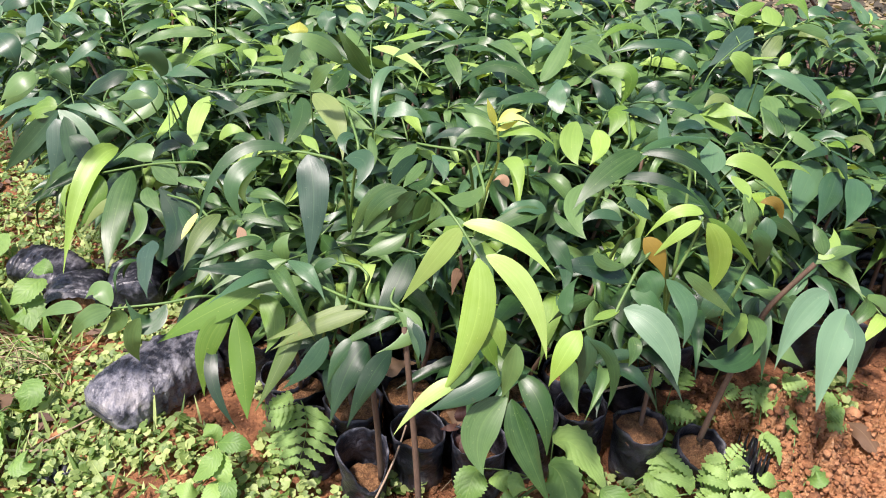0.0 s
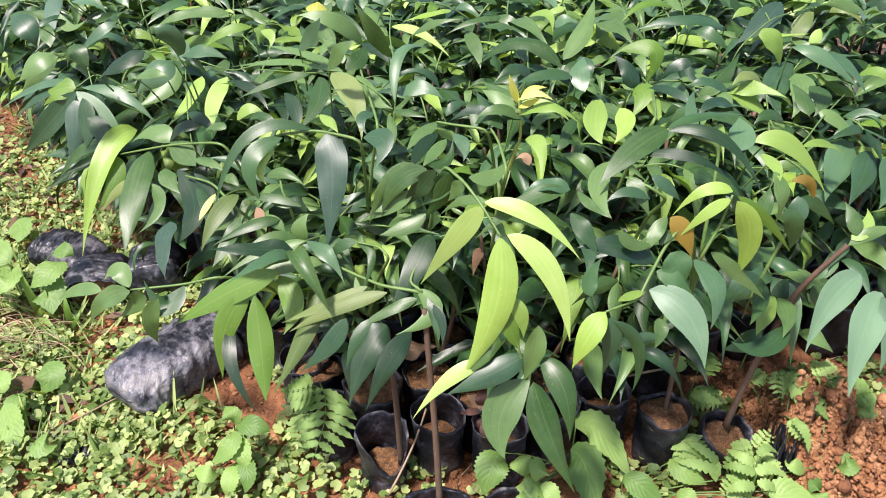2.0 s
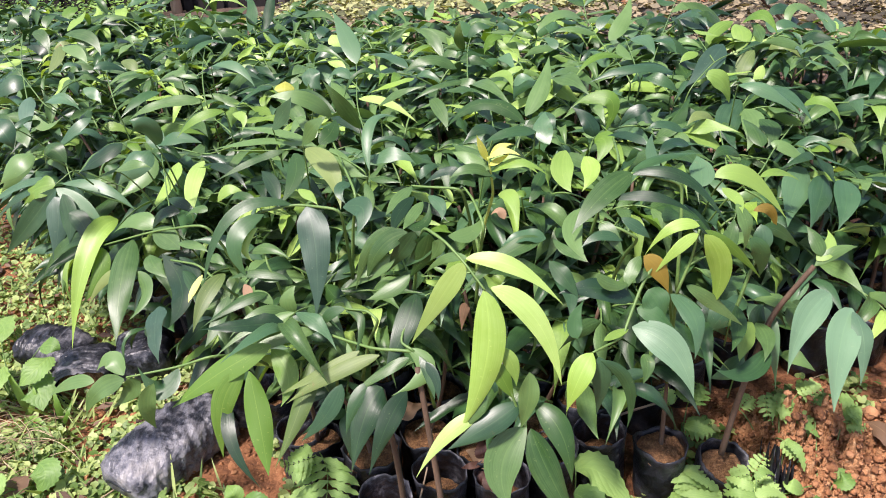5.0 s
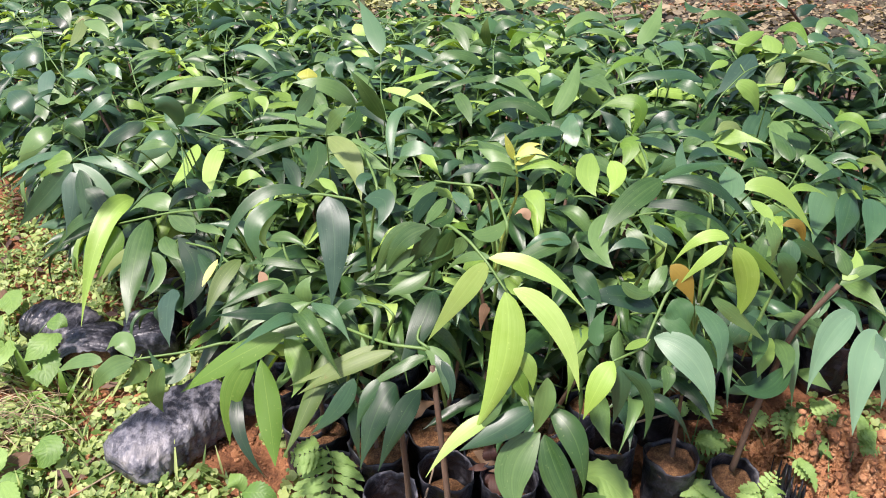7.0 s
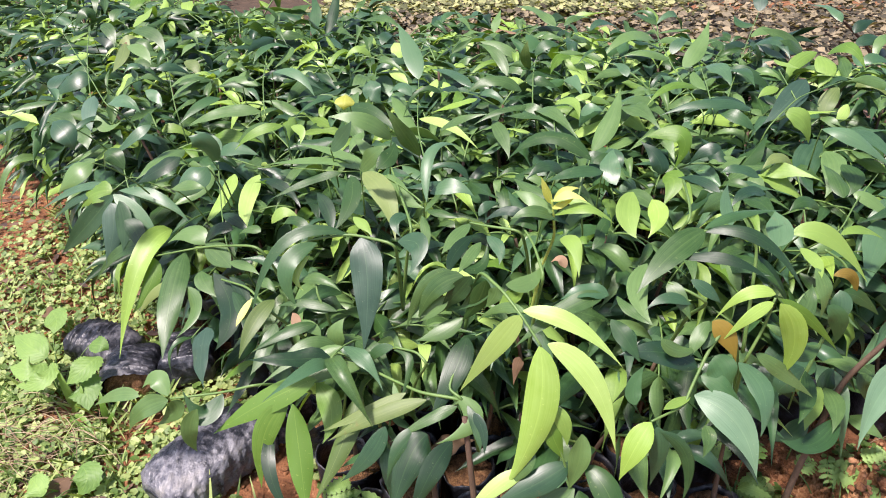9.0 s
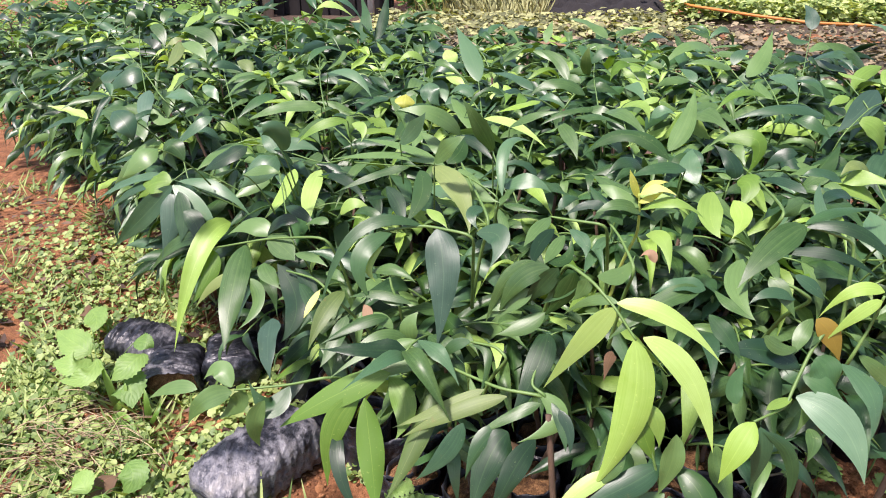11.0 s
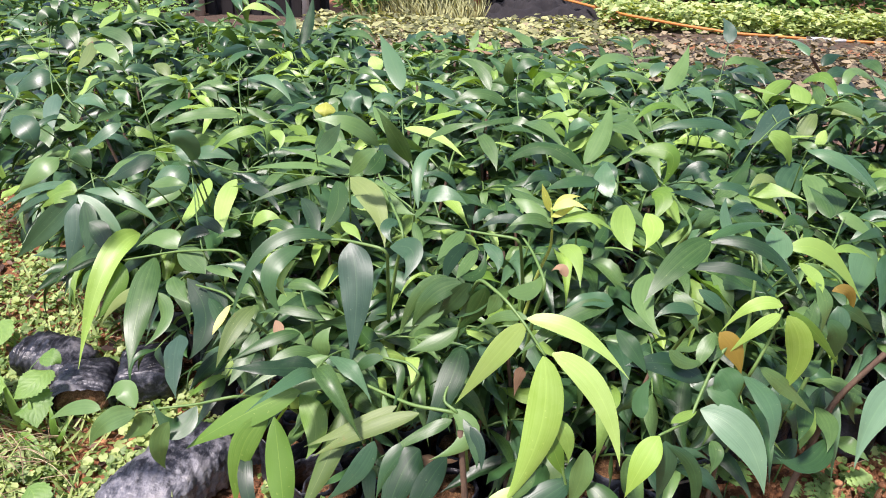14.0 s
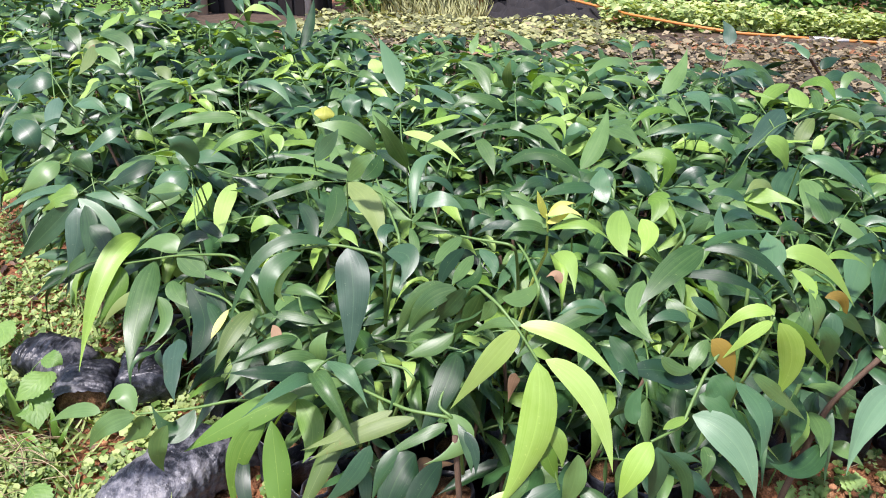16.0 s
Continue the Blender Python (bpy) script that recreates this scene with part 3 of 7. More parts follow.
def shoot(points, bark):
    """A leafy shoot through points, grown from the stem of the seedling that stands nearest below it."""
    p = [Vector(q) for q in points]
    woody = bark == STEM_BROWN
    x, y = (p[0].x, p[0].y) if woody else (p[0].x, p[0].y + 0.05)
    plant = min(PLANTS, key=lambda s: (s.location.x - x) ** 2 + (s.location.y - y) ** 2)
    inv = plant.matrix_basis.inverted()
    foot = Vector((plant.location.x, plant.location.y, max(0.10, p[0].z - 0.16)))
    line = p if woody else [foot, foot.lerp(p[0], 0.5) + Vector((0, 0, 0.02))] + p
    k = np.linspace(0, len(line) - 1, 6 * len(line))
    a = np.array(line)
    dense_line = np.stack([np.interp(k, np.arange(len(line)), a[:, c]) for c in range(3)], 1)
    for _ in range(3):
        dense_line[1:-1] = (dense_line[:-2] + dense_line[1:-1] * 2 + dense_line[2:]) / 4
    v, f = tube(dense_line, [0.0055, 0.0042] if woody else [0.0030, 0.0016] if p[0].y < 1.15 else [0.0017, 0.0011], 7)
    child("shoot", mesh_of("shoot", v, f, bark), plant, inv)
    return plant, inv


def leaf(s, base, tip, bow, width, tone):
    """One long blade on a shoot."""
    plant, inv = s
    way = (Vector(tip) - Vector(base)).normalized()
    flat = 1 - abs(way.z)
    facing = Vector((hr.uniform(-0.25, 0.25), -0.75 + 0.25 * flat, 0.35 + 0.6 * flat))
    v, f, uv = blade(base, tip, bow, width * 1.0, facing, 14, hr.uniform(0.08, 0.42), hr.uniform(0.0, 0.20), hr.uniform(-0.4, 0.4), hr.uniform(1.0, 1.3), hr.uniform(0.64, 0.84), hr.uniform(0.08, 0.34))
    child("leaf", mesh_of("leaf", v, f, TONES[tone], uv), plant, inv)


s = shoot([(-0.063, 1.006, 0.559), (-0.029, 0.962, 0.556), (-0.002, 0.930, 0.540), (0.025, 0.906, 0.511)], STEM_GREEN)
leaf(s, (-0.002, 0.930, 0.540), (-0.083, 0.923, 0.415), (0.008, 0.001, 0.015), 0.031, "young")
leaf(s, (0.000, 0.933, 0.545), (0.128, 0.902, 0.489), (0.002, 0.001, 0.020), 0.024, "young")
leaf(s, (0.023, 0.906, 0.511), (-0.013, 0.845, 0.325), (0.020, -0.006, 0.009), 0.045, "young")
leaf(s, (0.033, 0.908, 0.514), (0.124, 0.857, 0.392), (0.012, 0.004, 0.024), 0.031, "young")
leaf(s, (0.002, 0.933, 0.545), (-0.064, 0.970, 0.500), (-0.000, 0.001, 0.012), 0.014, "mid")
leaf(s, (-0.025, 0.966, 0.563), (0.025, 1.028, 0.567), (0.005, -0.009, -0.009), 0.023, "mid")
leaf(s, (-0.037, 0.968, 0.557), (-0.054, 0.972, 0.521), (0.003, -0.002, 0.001), 0.020, "mid")
leaf(s, (-0.100, 1.008, 0.552), (-0.168, 0.987, 0.467), (-0.006, 0.003, 0.023), 0.022, "mid")
leaf(s, (-0.086, 0.997, 0.554), (-0.151, 0.989, 0.480), (-0.008, -0.000, 0.015), 0.028, "mid")
leaf(s, (-0.074, 0.994, 0.556), (-0.122, 0.998, 0.489), (-0.000, -0.004, 0.002), 0.026, "dark")
leaf(s, (-0.062, 0.990, 0.558), (-0.096, 0.999, 0.496), (0.013, -0.002, 0.003), 0.029, "dark")
leaf(s, (-0.053, 0.982, 0.558), (-0.091, 1.003, 0.475), (0.006, -0.004, 0.002), 0.027, "mid")
leaf(s, (0.108, 0.969, 0.554), (0.046, 0.961, 0.547), (-0.001, -0.000, 0.009), 0.025, "blue")
leaf(s, (0.102, 0.967, 0.555), (-0.010, 0.917, 0.498), (0.002, -0.001, 0.016), 0.027, "mid")
s = shoot([(-0.078, 0.913, 0.409), (-0.101, 0.927, 0.415), (-0.080, 0.995, 0.449)], STEM_GREEN)
leaf(s, (-0.082, 0.998, 0.452), (-0.125, 0.892, 0.371), (0.009, 0.001, 0.015), 0.037, "dark")
leaf(s, (-0.130, 0.919, 0.398), (-0.269, 0.890, 0.334), (0.001, -0.003, 0.011), 0.023, "olive")
leaf(s, (-0.162, 0.934, 0.395), (-0.283, 0.898, 0.342), (0.005, -0.006, 0.005), 0.019, "olive")
leaf(s, (-0.085, 0.906, 0.402), (-0.177, 0.880, 0.351), (0.006, -0.001, 0.009), 0.017, "mid")
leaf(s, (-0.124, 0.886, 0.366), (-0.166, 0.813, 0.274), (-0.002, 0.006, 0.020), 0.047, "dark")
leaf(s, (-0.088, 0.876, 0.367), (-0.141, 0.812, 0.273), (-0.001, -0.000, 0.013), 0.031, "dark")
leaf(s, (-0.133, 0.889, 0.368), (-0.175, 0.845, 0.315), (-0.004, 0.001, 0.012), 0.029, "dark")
leaf(s, (-0.089, 0.918, 0.410), (-0.111, 0.876, 0.359), (0.037, -0.000, 0.001), 0.028, "mid")
leaf(s, (-0.061, 0.897, 0.401), (-0.044, 0.864, 0.358), (0.006, -0.002, 0.003), 0.016, "blue")
leaf(s, (-0.071, 0.906, 0.405), (-0.049, 0.866, 0.360), (0.004, -0.002, 0.004), 0.015, "dark")
s = shoot([(0.034, 0.884, 0.435), (0.054, 0.871, 0.380), (0.073, 0.862, 0.316)], STEM_GREEN)
leaf(s, (0.012, 0.857, 0.343), (-0.076, 0.811, 0.269), (-0.002, 0.002, 0.015), 0.022, "young")
leaf(s, (0.069, 0.871, 0.351), (-0.032, 0.830, 0.303), (0.008, -0.005, 0.007), 0.034, "blue")
leaf(s, (0.082, 0.872, 0.402), (0.069, 0.860, 0.314), (0.004, -0.003, 0.006), 0.028, "mid")
leaf(s, (0.077, 0.861, 0.316), (0.053, 0.798, 0.227), (-0.023, 0.002, 0.002), 0.052, "mid")
leaf(s, (0.083, 0.860, 0.314), (0.151, 0.794, 0.182), (-0.008, -0.003, 0.011), 0.042, "mid")
leaf(s, (0.088, 0.869, 0.350), (0.136, 0.806, 0.268), (0.010, -0.002, 0.020), 0.036, "mid")
leaf(s, (0.043, 0.883, 0.434), (0.064, 0.871, 0.379), (0.005, -0.001, 0.006), 0.021, "lime")
leaf(s, (0.037, 0.878, 0.416), (0.061, 0.868, 0.359), (-0.002, -0.003, 0.003), 0.023, "lime")
leaf(s, (0.017, 0.870, 0.379), (-0.012, 0.847, 0.327), (0.006, -0.005, 0.000), 0.023, "mid")
s = shoot([(0.260, 0.959, 0.531), (0.236, 0.941, 0.497), (0.214, 0.909, 0.455), (0.207, 0.896, 0.441), (0.163, 0.858, 0.444)], STEM_GREEN)
leaf(s, (0.162, 0.852, 0.448), (0.128, 0.826, 0.373), (-0.002, -0.008, 0.012), 0.031, "young")
leaf(s, (0.170, 0.854, 0.440), (0.168, 0.839, 0.356), (0.005, -0.002, 0.008), 0.025, "blue")
leaf(s, (0.221, 0.911, 0.447), (0.295, 0.849, 0.376), (0.011, 0.000, 0.020), 0.043, "pale")
leaf(s, (0.277, 0.948, 0.476), (0.295, 0.866, 0.426), (0.014, -0.005, 0.012), 0.031, "teal")
leaf(s, (0.243, 0.939, 0.488), (0.262, 0.916, 0.442), (0.003, -0.001, 0.007), 0.040, "dark")
leaf(s, (0.228, 0.925, 0.468), (0.282, 0.901, 0.436), (-0.001, -0.000, 0.009), 0.026, "dark")
leaf(s, (0.223, 0.928, 0.479), (0.122, 0.915, 0.499), (0.002, -0.000, 0.014), 0.034, "blue")
leaf(s, (0.233, 0.884, 0.422), (0.230, 0.857, 0.393), (0.005, -0.002, 0.005), 0.019, "mid")
leaf(s, (0.173, 0.851, 0.436), (0.209, 0.834, 0.339), (0.017, 0.001, 0.016), 0.017, "dark")
leaf(s, (0.145, 0.874, 0.455), (0.156, 0.907, 0.495), (-0.009, -0.004, -0.000), 0.021, "dark")
leaf(s, (0.215, 0.905, 0.448), (0.178, 0.873, 0.451), (-0.006, -0.003, -0.000), 0.012, "lime")
s = shoot([(0.286, 0.953, 0.475), (0.304, 0.964, 0.522), (0.310, 0.964, 0.566)], STEM_GREEN)
leaf(s, (0.310, 0.966, 0.570), (0.239, 0.954, 0.534), (-0.001, 0.002, 0.018), 0.017, "young")
leaf(s, (0.309, 0.963, 0.560), (0.251, 0.948, 0.506), (-0.000, -0.003, 0.009), 0.016, "young")
leaf(s, (0.318, 0.966, 0.557), (0.343, 0.986, 0.425), (0.015, -0.007, 0.012), 0.032, "young")
leaf(s, (0.318, 0.967, 0.563), (0.411, 0.995, 0.471), (-0.001, -0.003, 0.010), 0.015, "lime")
leaf(s, (0.238, 0.954, 0.533), (0.274, 0.948, 0.476), (0.003, -0.002, 0.007), 0.027, "amber")
leaf(s, (0.344, 0.992, 0.492), (0.396, 1.012, 0.469), (-0.003, -0.010, -0.011), 0.031, "mid")
leaf(s, (0.301, 0.965, 0.479), (0.395, 0.991, 0.394), (-0.004, -0.003, 0.007), 0.021, "mid")
leaf(s, (0.455, 1.115, 0.317), (0.413, 1.032, 0.299), (-0.005, -0.004, 0.002), 0.031, "lime")
leaf(s, (0.464, 1.125, 0.310), (0.452, 1.034, 0.297), (0.008, -0.005, 0.008), 0.029, "mid")
leaf(s, (0.410, 1.074, 0.377), (0.380, 0.979, 0.356), (0.005, -0.007, 0.004), 0.023, "mid")
s = shoot([(0.418, 1.062, 0.080), (0.437, 1.078, 0.182), (0.486, 1.124, 0.324), (0.542, 1.131, 0.413)], STEM_BROWN)
leaf(s, (0.559, 1.095, 0.383), (0.473, 0.995, 0.302), (-0.010, 0.003, 0.018), 0.045, "pale")
leaf(s, (0.584, 1.070, 0.371), (0.529, 0.949, 0.267), (-0.008, 0.002, 0.020), 0.052, "pale")
leaf(s, (0.584, 1.066, 0.369), (0.577, 0.985, 0.289), (0.005, -0.005, 0.016), 0.031, "pale")
leaf(s, (0.468, 1.065, 0.301), (0.366, 0.997, 0.312), (0.001, -0.020, -0.013), 0.034, "dark")
leaf(s, (0.545, 1.119, 0.437), (0.530, 1.160, 0.472), (0.002, -0.005, 0.003), 0.025, "mid")
leaf(s, (0.538, 1.117, 0.431), (0.566, 1.163, 0.462), (0.008, -0.008, 0.002), 0.024, "lime")
leaf(s, (0.535, 1.114, 0.422), (0.604, 1.133, 0.445), (-0.000, -0.002, 0.011), 0.019, "mid")
s = shoot([(0.315, 1.095, 0.576), (0.259, 1.069, 0.602), (0.229, 1.037, 0.619)], STEM_GREEN)
leaf(s, (0.230, 1.038, 0.619), (0.141, 0.953, 0.568), (-0.005, -0.004, 0.009), 0.036, "mid")
leaf(s, (0.159, 1.022, 0.574), (0.161, 0.924, 0.541), (-0.016, -0.003, 0.001), 0.028, "mid")
leaf(s, (0.230, 1.037, 0.617), (0.362, 1.005, 0.544), (0.005, 0.002, 0.034), 0.019, "dark")
leaf(s, (0.195, 0.997, 0.598), (0.306, 0.979, 0.580), (0.004, -0.003, 0.016), 0.016, "dark")
leaf(s, (0.230, 1.042, 0.619), (0.348, 1.119, 0.614), (-0.007, -0.003, 0.010), 0.015, "dark")
leaf(s, (0.280, 1.110, 0.592), (0.283, 1.181, 0.626), (-0.006, -0.003, 0.000), 0.022, "teal")
leaf(s, (0.341, 1.094, 0.571), (0.347, 1.155, 0.597), (0.003, -0.004, 0.002), 0.038, "teal")
s = shoot([(0.472, 1.231, 0.531), (0.536, 1.359, 0.527), (0.601, 1.459, 0.537)], STEM_GREEN)
leaf(s, (0.376, 1.152, 0.562), (0.493, 1.146, 0.490), (-0.005, 0.005, 0.032), 0.030, "lime")
leaf(s, (0.187, 1.252, 0.564), (0.178, 1.180, 0.531), (0.012, -0.004, 0.006), 0.032, "young")
leaf(s, (0.157, 1.257, 0.574), (0.160, 1.169, 0.535), (-0.011, -0.005, -0.001), 0.038, "lime")
leaf(s, (0.222, 1.401, 0.541), (0.219, 1.341, 0.512), (0.017, -0.000, 0.018), 0.038, "lime")
leaf(s, (0.604, 1.373, 0.482), (0.536, 1.242, 0.428), (-0.008, -0.003, 0.010), 0.054, "teal")
leaf(s, (0.629, 1.352, 0.476), (0.570, 1.233, 0.427), (0.000, -0.007, 0.007), 0.044, "teal")
leaf(s, (0.646, 1.314, 0.482), (0.603, 1.205, 0.439), (0.004, -0.009, 0.006), 0.044, "blue")
leaf(s, (0.548, 1.613, 0.541), (0.513, 1.490, 0.479), (-0.024, -0.000, 0.002), 0.053, "teal")
leaf(s, (0.545, 1.573, 0.535), (0.524, 1.465, 0.483), (0.012, -0.009, 0.011), 0.043, "mid")
leaf(s, (0.536, 1.378, 0.531), (0.625, 1.355, 0.475), (-0.010, 0.000, 0.016), 0.025, "mid")
leaf(s, (0.513, 1.354, 0.534), (0.497, 1.441, 0.559), (0.002, -0.003, 0.010), 0.035, "mid")
s = shoot([(0.035, 1.130, 0.552), (0.033, 1.115, 0.590), (0.029, 1.110, 0.622)], STEM_YOUNG)
leaf(s, (0.029, 1.110, 0.615), (0.013, 1.110, 0.657), (-0.001, -0.002, 0.001), 0.012, "yellow")
leaf(s, (0.030, 1.110, 0.620), (0.078, 1.100, 0.626), (-0.002, -0.002, 0.011), 0.016, "yellow")
leaf(s, (0.032, 1.110, 0.622), (0.068, 1.120, 0.637), (-0.001, -0.002, 0.007), 0.012, "yellow")
leaf(s, (0.030, 1.110, 0.609), (0.062, 1.110, 0.627), (0.000, -0.002, -0.001), 0.010, "yellow")
leaf(s, (0.031, 1.110, 0.601), (-0.027, 1.140, 0.621), (-0.002, -0.004, 0.005), 0.022, "mid")
leaf(s, (0.034, 1.110, 0.598), (0.118, 1.090, 0.597), (0.001, -0.004, 0.020), 0.020, "lime")
leaf(s, (0.033, 1.110, 0.592), (-0.029, 1.090, 0.597), (0.000, -0.004, 0.014), 0.022, "mid")
leaf(s, (0.024, 1.166, 0.599), (-0.034, 1.225, 0.605), (-0.002, -0.004, 0.002), 0.021, "mid")
leaf(s, (0.032, 1.160, 0.598), (0.106, 1.142, 0.579), (0.004, -0.002, 0.011), 0.014, "lime")
leaf(s, (0.043, 1.094, 0.567), (0.071, 1.023, 0.545), (0.006, 0.004, 0.019), 0.023, "lime")
leaf(s, (0.052, 1.032, 0.555), (0.032, 1.037, 0.560), (0.002, 0.002, 0.009), 0.014, "dry")
leaf(s, (-0.000, 0.904, 0.491), (-0.009, 0.900, 0.451), (-0.000, 0.002, 0.009), 0.014, "dry")
s = shoot([(-0.172, 1.183, 0.574), (-0.222, 1.231, 0.584), (-0.273, 1.269, 0.592), (-0.342, 1.296, 0.576), (-0.451, 1.341, 0.562)], STEM_GREEN)
leaf(s, (-0.256, 1.094, 0.554), (-0.240, 1.003, 0.406), (0.010, 0.002, 0.022), 0.051, "navy")
leaf(s, (-0.316, 1.269, 0.580), (-0.316, 1.154, 0.533), (0.015, -0.001, 0.005), 0.033, "mid")
leaf(s, (-0.293, 1.268, 0.588), (-0.212, 1.136, 0.529), (0.014, -0.001, 0.014), 0.039, "olive")
leaf(s, (-0.247, 1.259, 0.590), (-0.170, 1.182, 0.566), (-0.006, -0.010, -0.005), 0.033, "mid")
leaf(s, (-0.273, 1.269, 0.592), (-0.520, 1.372, 0.552), (0.019, -0.002, 0.015), 0.024, "mid")
leaf(s, (-0.287, 1.283, 0.590), (-0.452, 1.373, 0.597), (0.012, -0.004, 0.008), 0.021, "mid")
leaf(s, (-0.338, 1.291, 0.577), (-0.465, 1.255, 0.535), (0.010, -0.003, 0.011), 0.018, "mid")
leaf(s, (-0.271, 1.281, 0.591), (-0.252, 1.346, 0.616), (0.008, -0.003, -0.000), 0.030, "mid")
leaf(s, (-0.194, 1.079, 0.559), (-0.168, 1.022, 0.535), (0.022, 0.008, 0.017), 0.034, "teal")
leaf(s, (-0.169, 1.145, 0.571), (-0.154, 1.077, 0.541), (0.005, -0.004, -0.001), 0.015, "mid")
leaf(s, (-0.168, 1.184, 0.576), (-0.134, 1.303, 0.628), (-0.019, 0.001, 0.035), 0.020, "teal")
leaf(s, (-0.168, 1.217, 0.577), (-0.093, 1.204, 0.578), (0.002, 0.000, 0.016), 0.029, "teal")
leaf(s, (-0.164, 1.163, 0.572), (-0.109, 1.140, 0.572), (-0.001, -0.003, 0.003), 0.015, "mid")
s = shoot([(-0.444, 1.139, 0.508), (-0.567, 1.194, 0.470), (-0.674, 1.207, 0.438)], STEM_GREEN)
leaf(s, (-0.672, 1.271, 0.458), (-0.720, 1.095, 0.288), (-0.003, 0.007, 0.057), 0.043, "young")
leaf(s, (-0.674, 1.217, 0.440), (-0.824, 1.224, 0.364), (0.000, 0.004, 0.034), 0.027, "mid")
leaf(s, (-0.566, 1.199, 0.472), (-0.658, 1.225, 0.455), (0.006, 0.005, 0.019), 0.037, "mid")
leaf(s, (-0.614, 1.203, 0.451), (-0.583, 1.017, 0.355), (0.001, -0.008, 0.016), 0.047, "mid")
leaf(s, (-0.581, 1.128, 0.427), (-0.568, 1.044, 0.380), (0.023, 0.005, 0.002), 0.028, "mid")
leaf(s, (-0.569, 1.198, 0.472), (-0.505, 1.151, 0.454), (0.006, -0.002, 0.001), 0.041, "mid")
leaf(s, (-0.527, 1.130, 0.456), (-0.474, 0.990, 0.400), (0.028, 0.002, -0.002), 0.042, "dark")
leaf(s, (-0.557, 1.145, 0.449), (-0.511, 1.097, 0.429), (-0.004, -0.006, 0.003), 0.029, "mid")
leaf(s, (-0.503, 1.034, 0.413), (-0.471, 0.936, 0.371), (-0.003, -0.007, 0.007), 0.042, "navy")
leaf(s, (-0.597, 1.139, 0.424), (-0.688, 1.131, 0.357), (0.000, 0.001, 0.018), 0.019, "olive")
s = shoot([(-0.760, 1.325, 0.544), (-0.789, 1.297, 0.523)], STEM_GREEN)
leaf(s, (-0.787, 1.291, 0.517), (-0.944, 1.302, 0.374), (0.005, -0.011, 0.002), 0.043, "teal")
leaf(s, (-0.792, 1.298, 0.521), (-0.878, 1.311, 0.474), (-0.002, -0.003, 0.014), 0.047, "lime")
leaf(s, (-0.787, 1.291, 0.517), (-0.690, 1.251, 0.453), (0.010, -0.005, 0.001), 0.032, "teal")
leaf(s, (-0.776, 1.295, 0.524), (-0.630, 1.268, 0.475), (0.010, 0.000, 0.021), 0.023, "teal")
leaf(s, (-0.792, 1.303, 0.523), (-0.966, 1.325, 0.431), (0.007, -0.001, 0.022), 0.023, "teal")
leaf(s, (-0.807, 1.311, 0.525), (-0.987, 1.337, 0.455), (0.010, -0.000, 0.018), 0.020, "teal")
leaf(s, (-0.788, 1.278, 0.505), (-0.792, 1.223, 0.400), (0.012, 0.002, 0.013), 0.045, "navy")
leaf(s, (-0.860, 1.367, 0.555), (-0.963, 1.373, 0.477), (0.000, -0.008, 0.007), 0.040, "mid")
leaf(s, (-0.769, 1.277, 0.511), (-0.749, 1.222, 0.435), (0.009, -0.003, 0.001), 0.037, "dark")
s = shoot([(-0.409, 1.381, 0.572), (-0.469, 1.361, 0.561), (-0.524, 1.383, 0.540), (-0.650, 1.442, 0.549), (-0.707, 1.439, 0.553)], STEM_GREEN)
leaf(s, (-0.640, 1.401, 0.537), (-0.697, 1.325, 0.480), (0.013, -0.005, -0.003), 0.043, "mid")
leaf(s, (-0.587, 1.391, 0.524), (-0.597, 1.238, 0.479), (0.012, -0.004, 0.002), 0.029, "young")
leaf(s, (-0.524, 1.366, 0.535), (-0.502, 1.221, 0.475), (-0.008, -0.011, 0.006), 0.032, "young")
leaf(s, (-0.534, 1.408, 0.549), (-0.581, 1.414, 0.528), (0.006, -0.001, 0.000), 0.024, "mid")
leaf(s, (-0.708, 1.438, 0.553), (-0.755, 1.318, 0.534), (0.005, -0.004, 0.012), 0.042, "mid")
leaf(s, (-0.519, 1.351, 0.532), (-0.417, 1.280, 0.510), (0.010, 0.000, 0.012), 0.019, "dark")
s = shoot([(-0.078, 0.913, 0.409), (-0.138, 0.927, 0.403), (-0.184, 0.956, 0.398), (-0.238, 0.987, 0.397), (-0.276, 1.004, 0.404), (-0.312, 0.996, 0.415)], STEM_GREEN)
leaf(s, (-0.237, 0.985, 0.396), (-0.389, 0.938, 0.362), (0.009, -0.000, 0.015), 0.025, "mid")
leaf(s, (-0.294, 0.940, 0.402), (-0.454, 0.908, 0.311), (0.003, 0.002, 0.009), 0.040, "lime")
leaf(s, (-0.338, 0.928, 0.363), (-0.376, 0.875, 0.244), (-0.013, -0.001, 0.021), 0.036, "lime")
leaf(s, (-0.328, 0.922, 0.369), (-0.295, 0.836, 0.246), (0.002, -0.002, -0.001), 0.038, "lime")
leaf(s, (-0.299, 0.950, 0.388), (-0.278, 0.890, 0.328), (0.018, 0.000, 0.003), 0.036, "lime")
leaf(s, (-0.236, 0.946, 0.374), (-0.287, 0.845, 0.252), (0.012, 0.002, 0.015), 0.033, "olive")
leaf(s, (-0.186, 0.899, 0.362), (-0.243, 0.852, 0.297), (0.009, -0.005, 0.002), 0.027, "blue")
leaf(s, (-0.281, 1.007, 0.407), (-0.366, 0.962, 0.399), (0.003, 0.008, 0.024), 0.020, "mid")
leaf(s, (-0.273, 1.007, 0.402), (-0.389, 0.943, 0.375), (0.005, 0.005, 0.022), 0.017, "mid")
leaf(s, (-0.314, 1.017, 0.444), (-0.406, 0.973, 0.415), (0.007, 0.001, 0.012), 0.021, "mid")
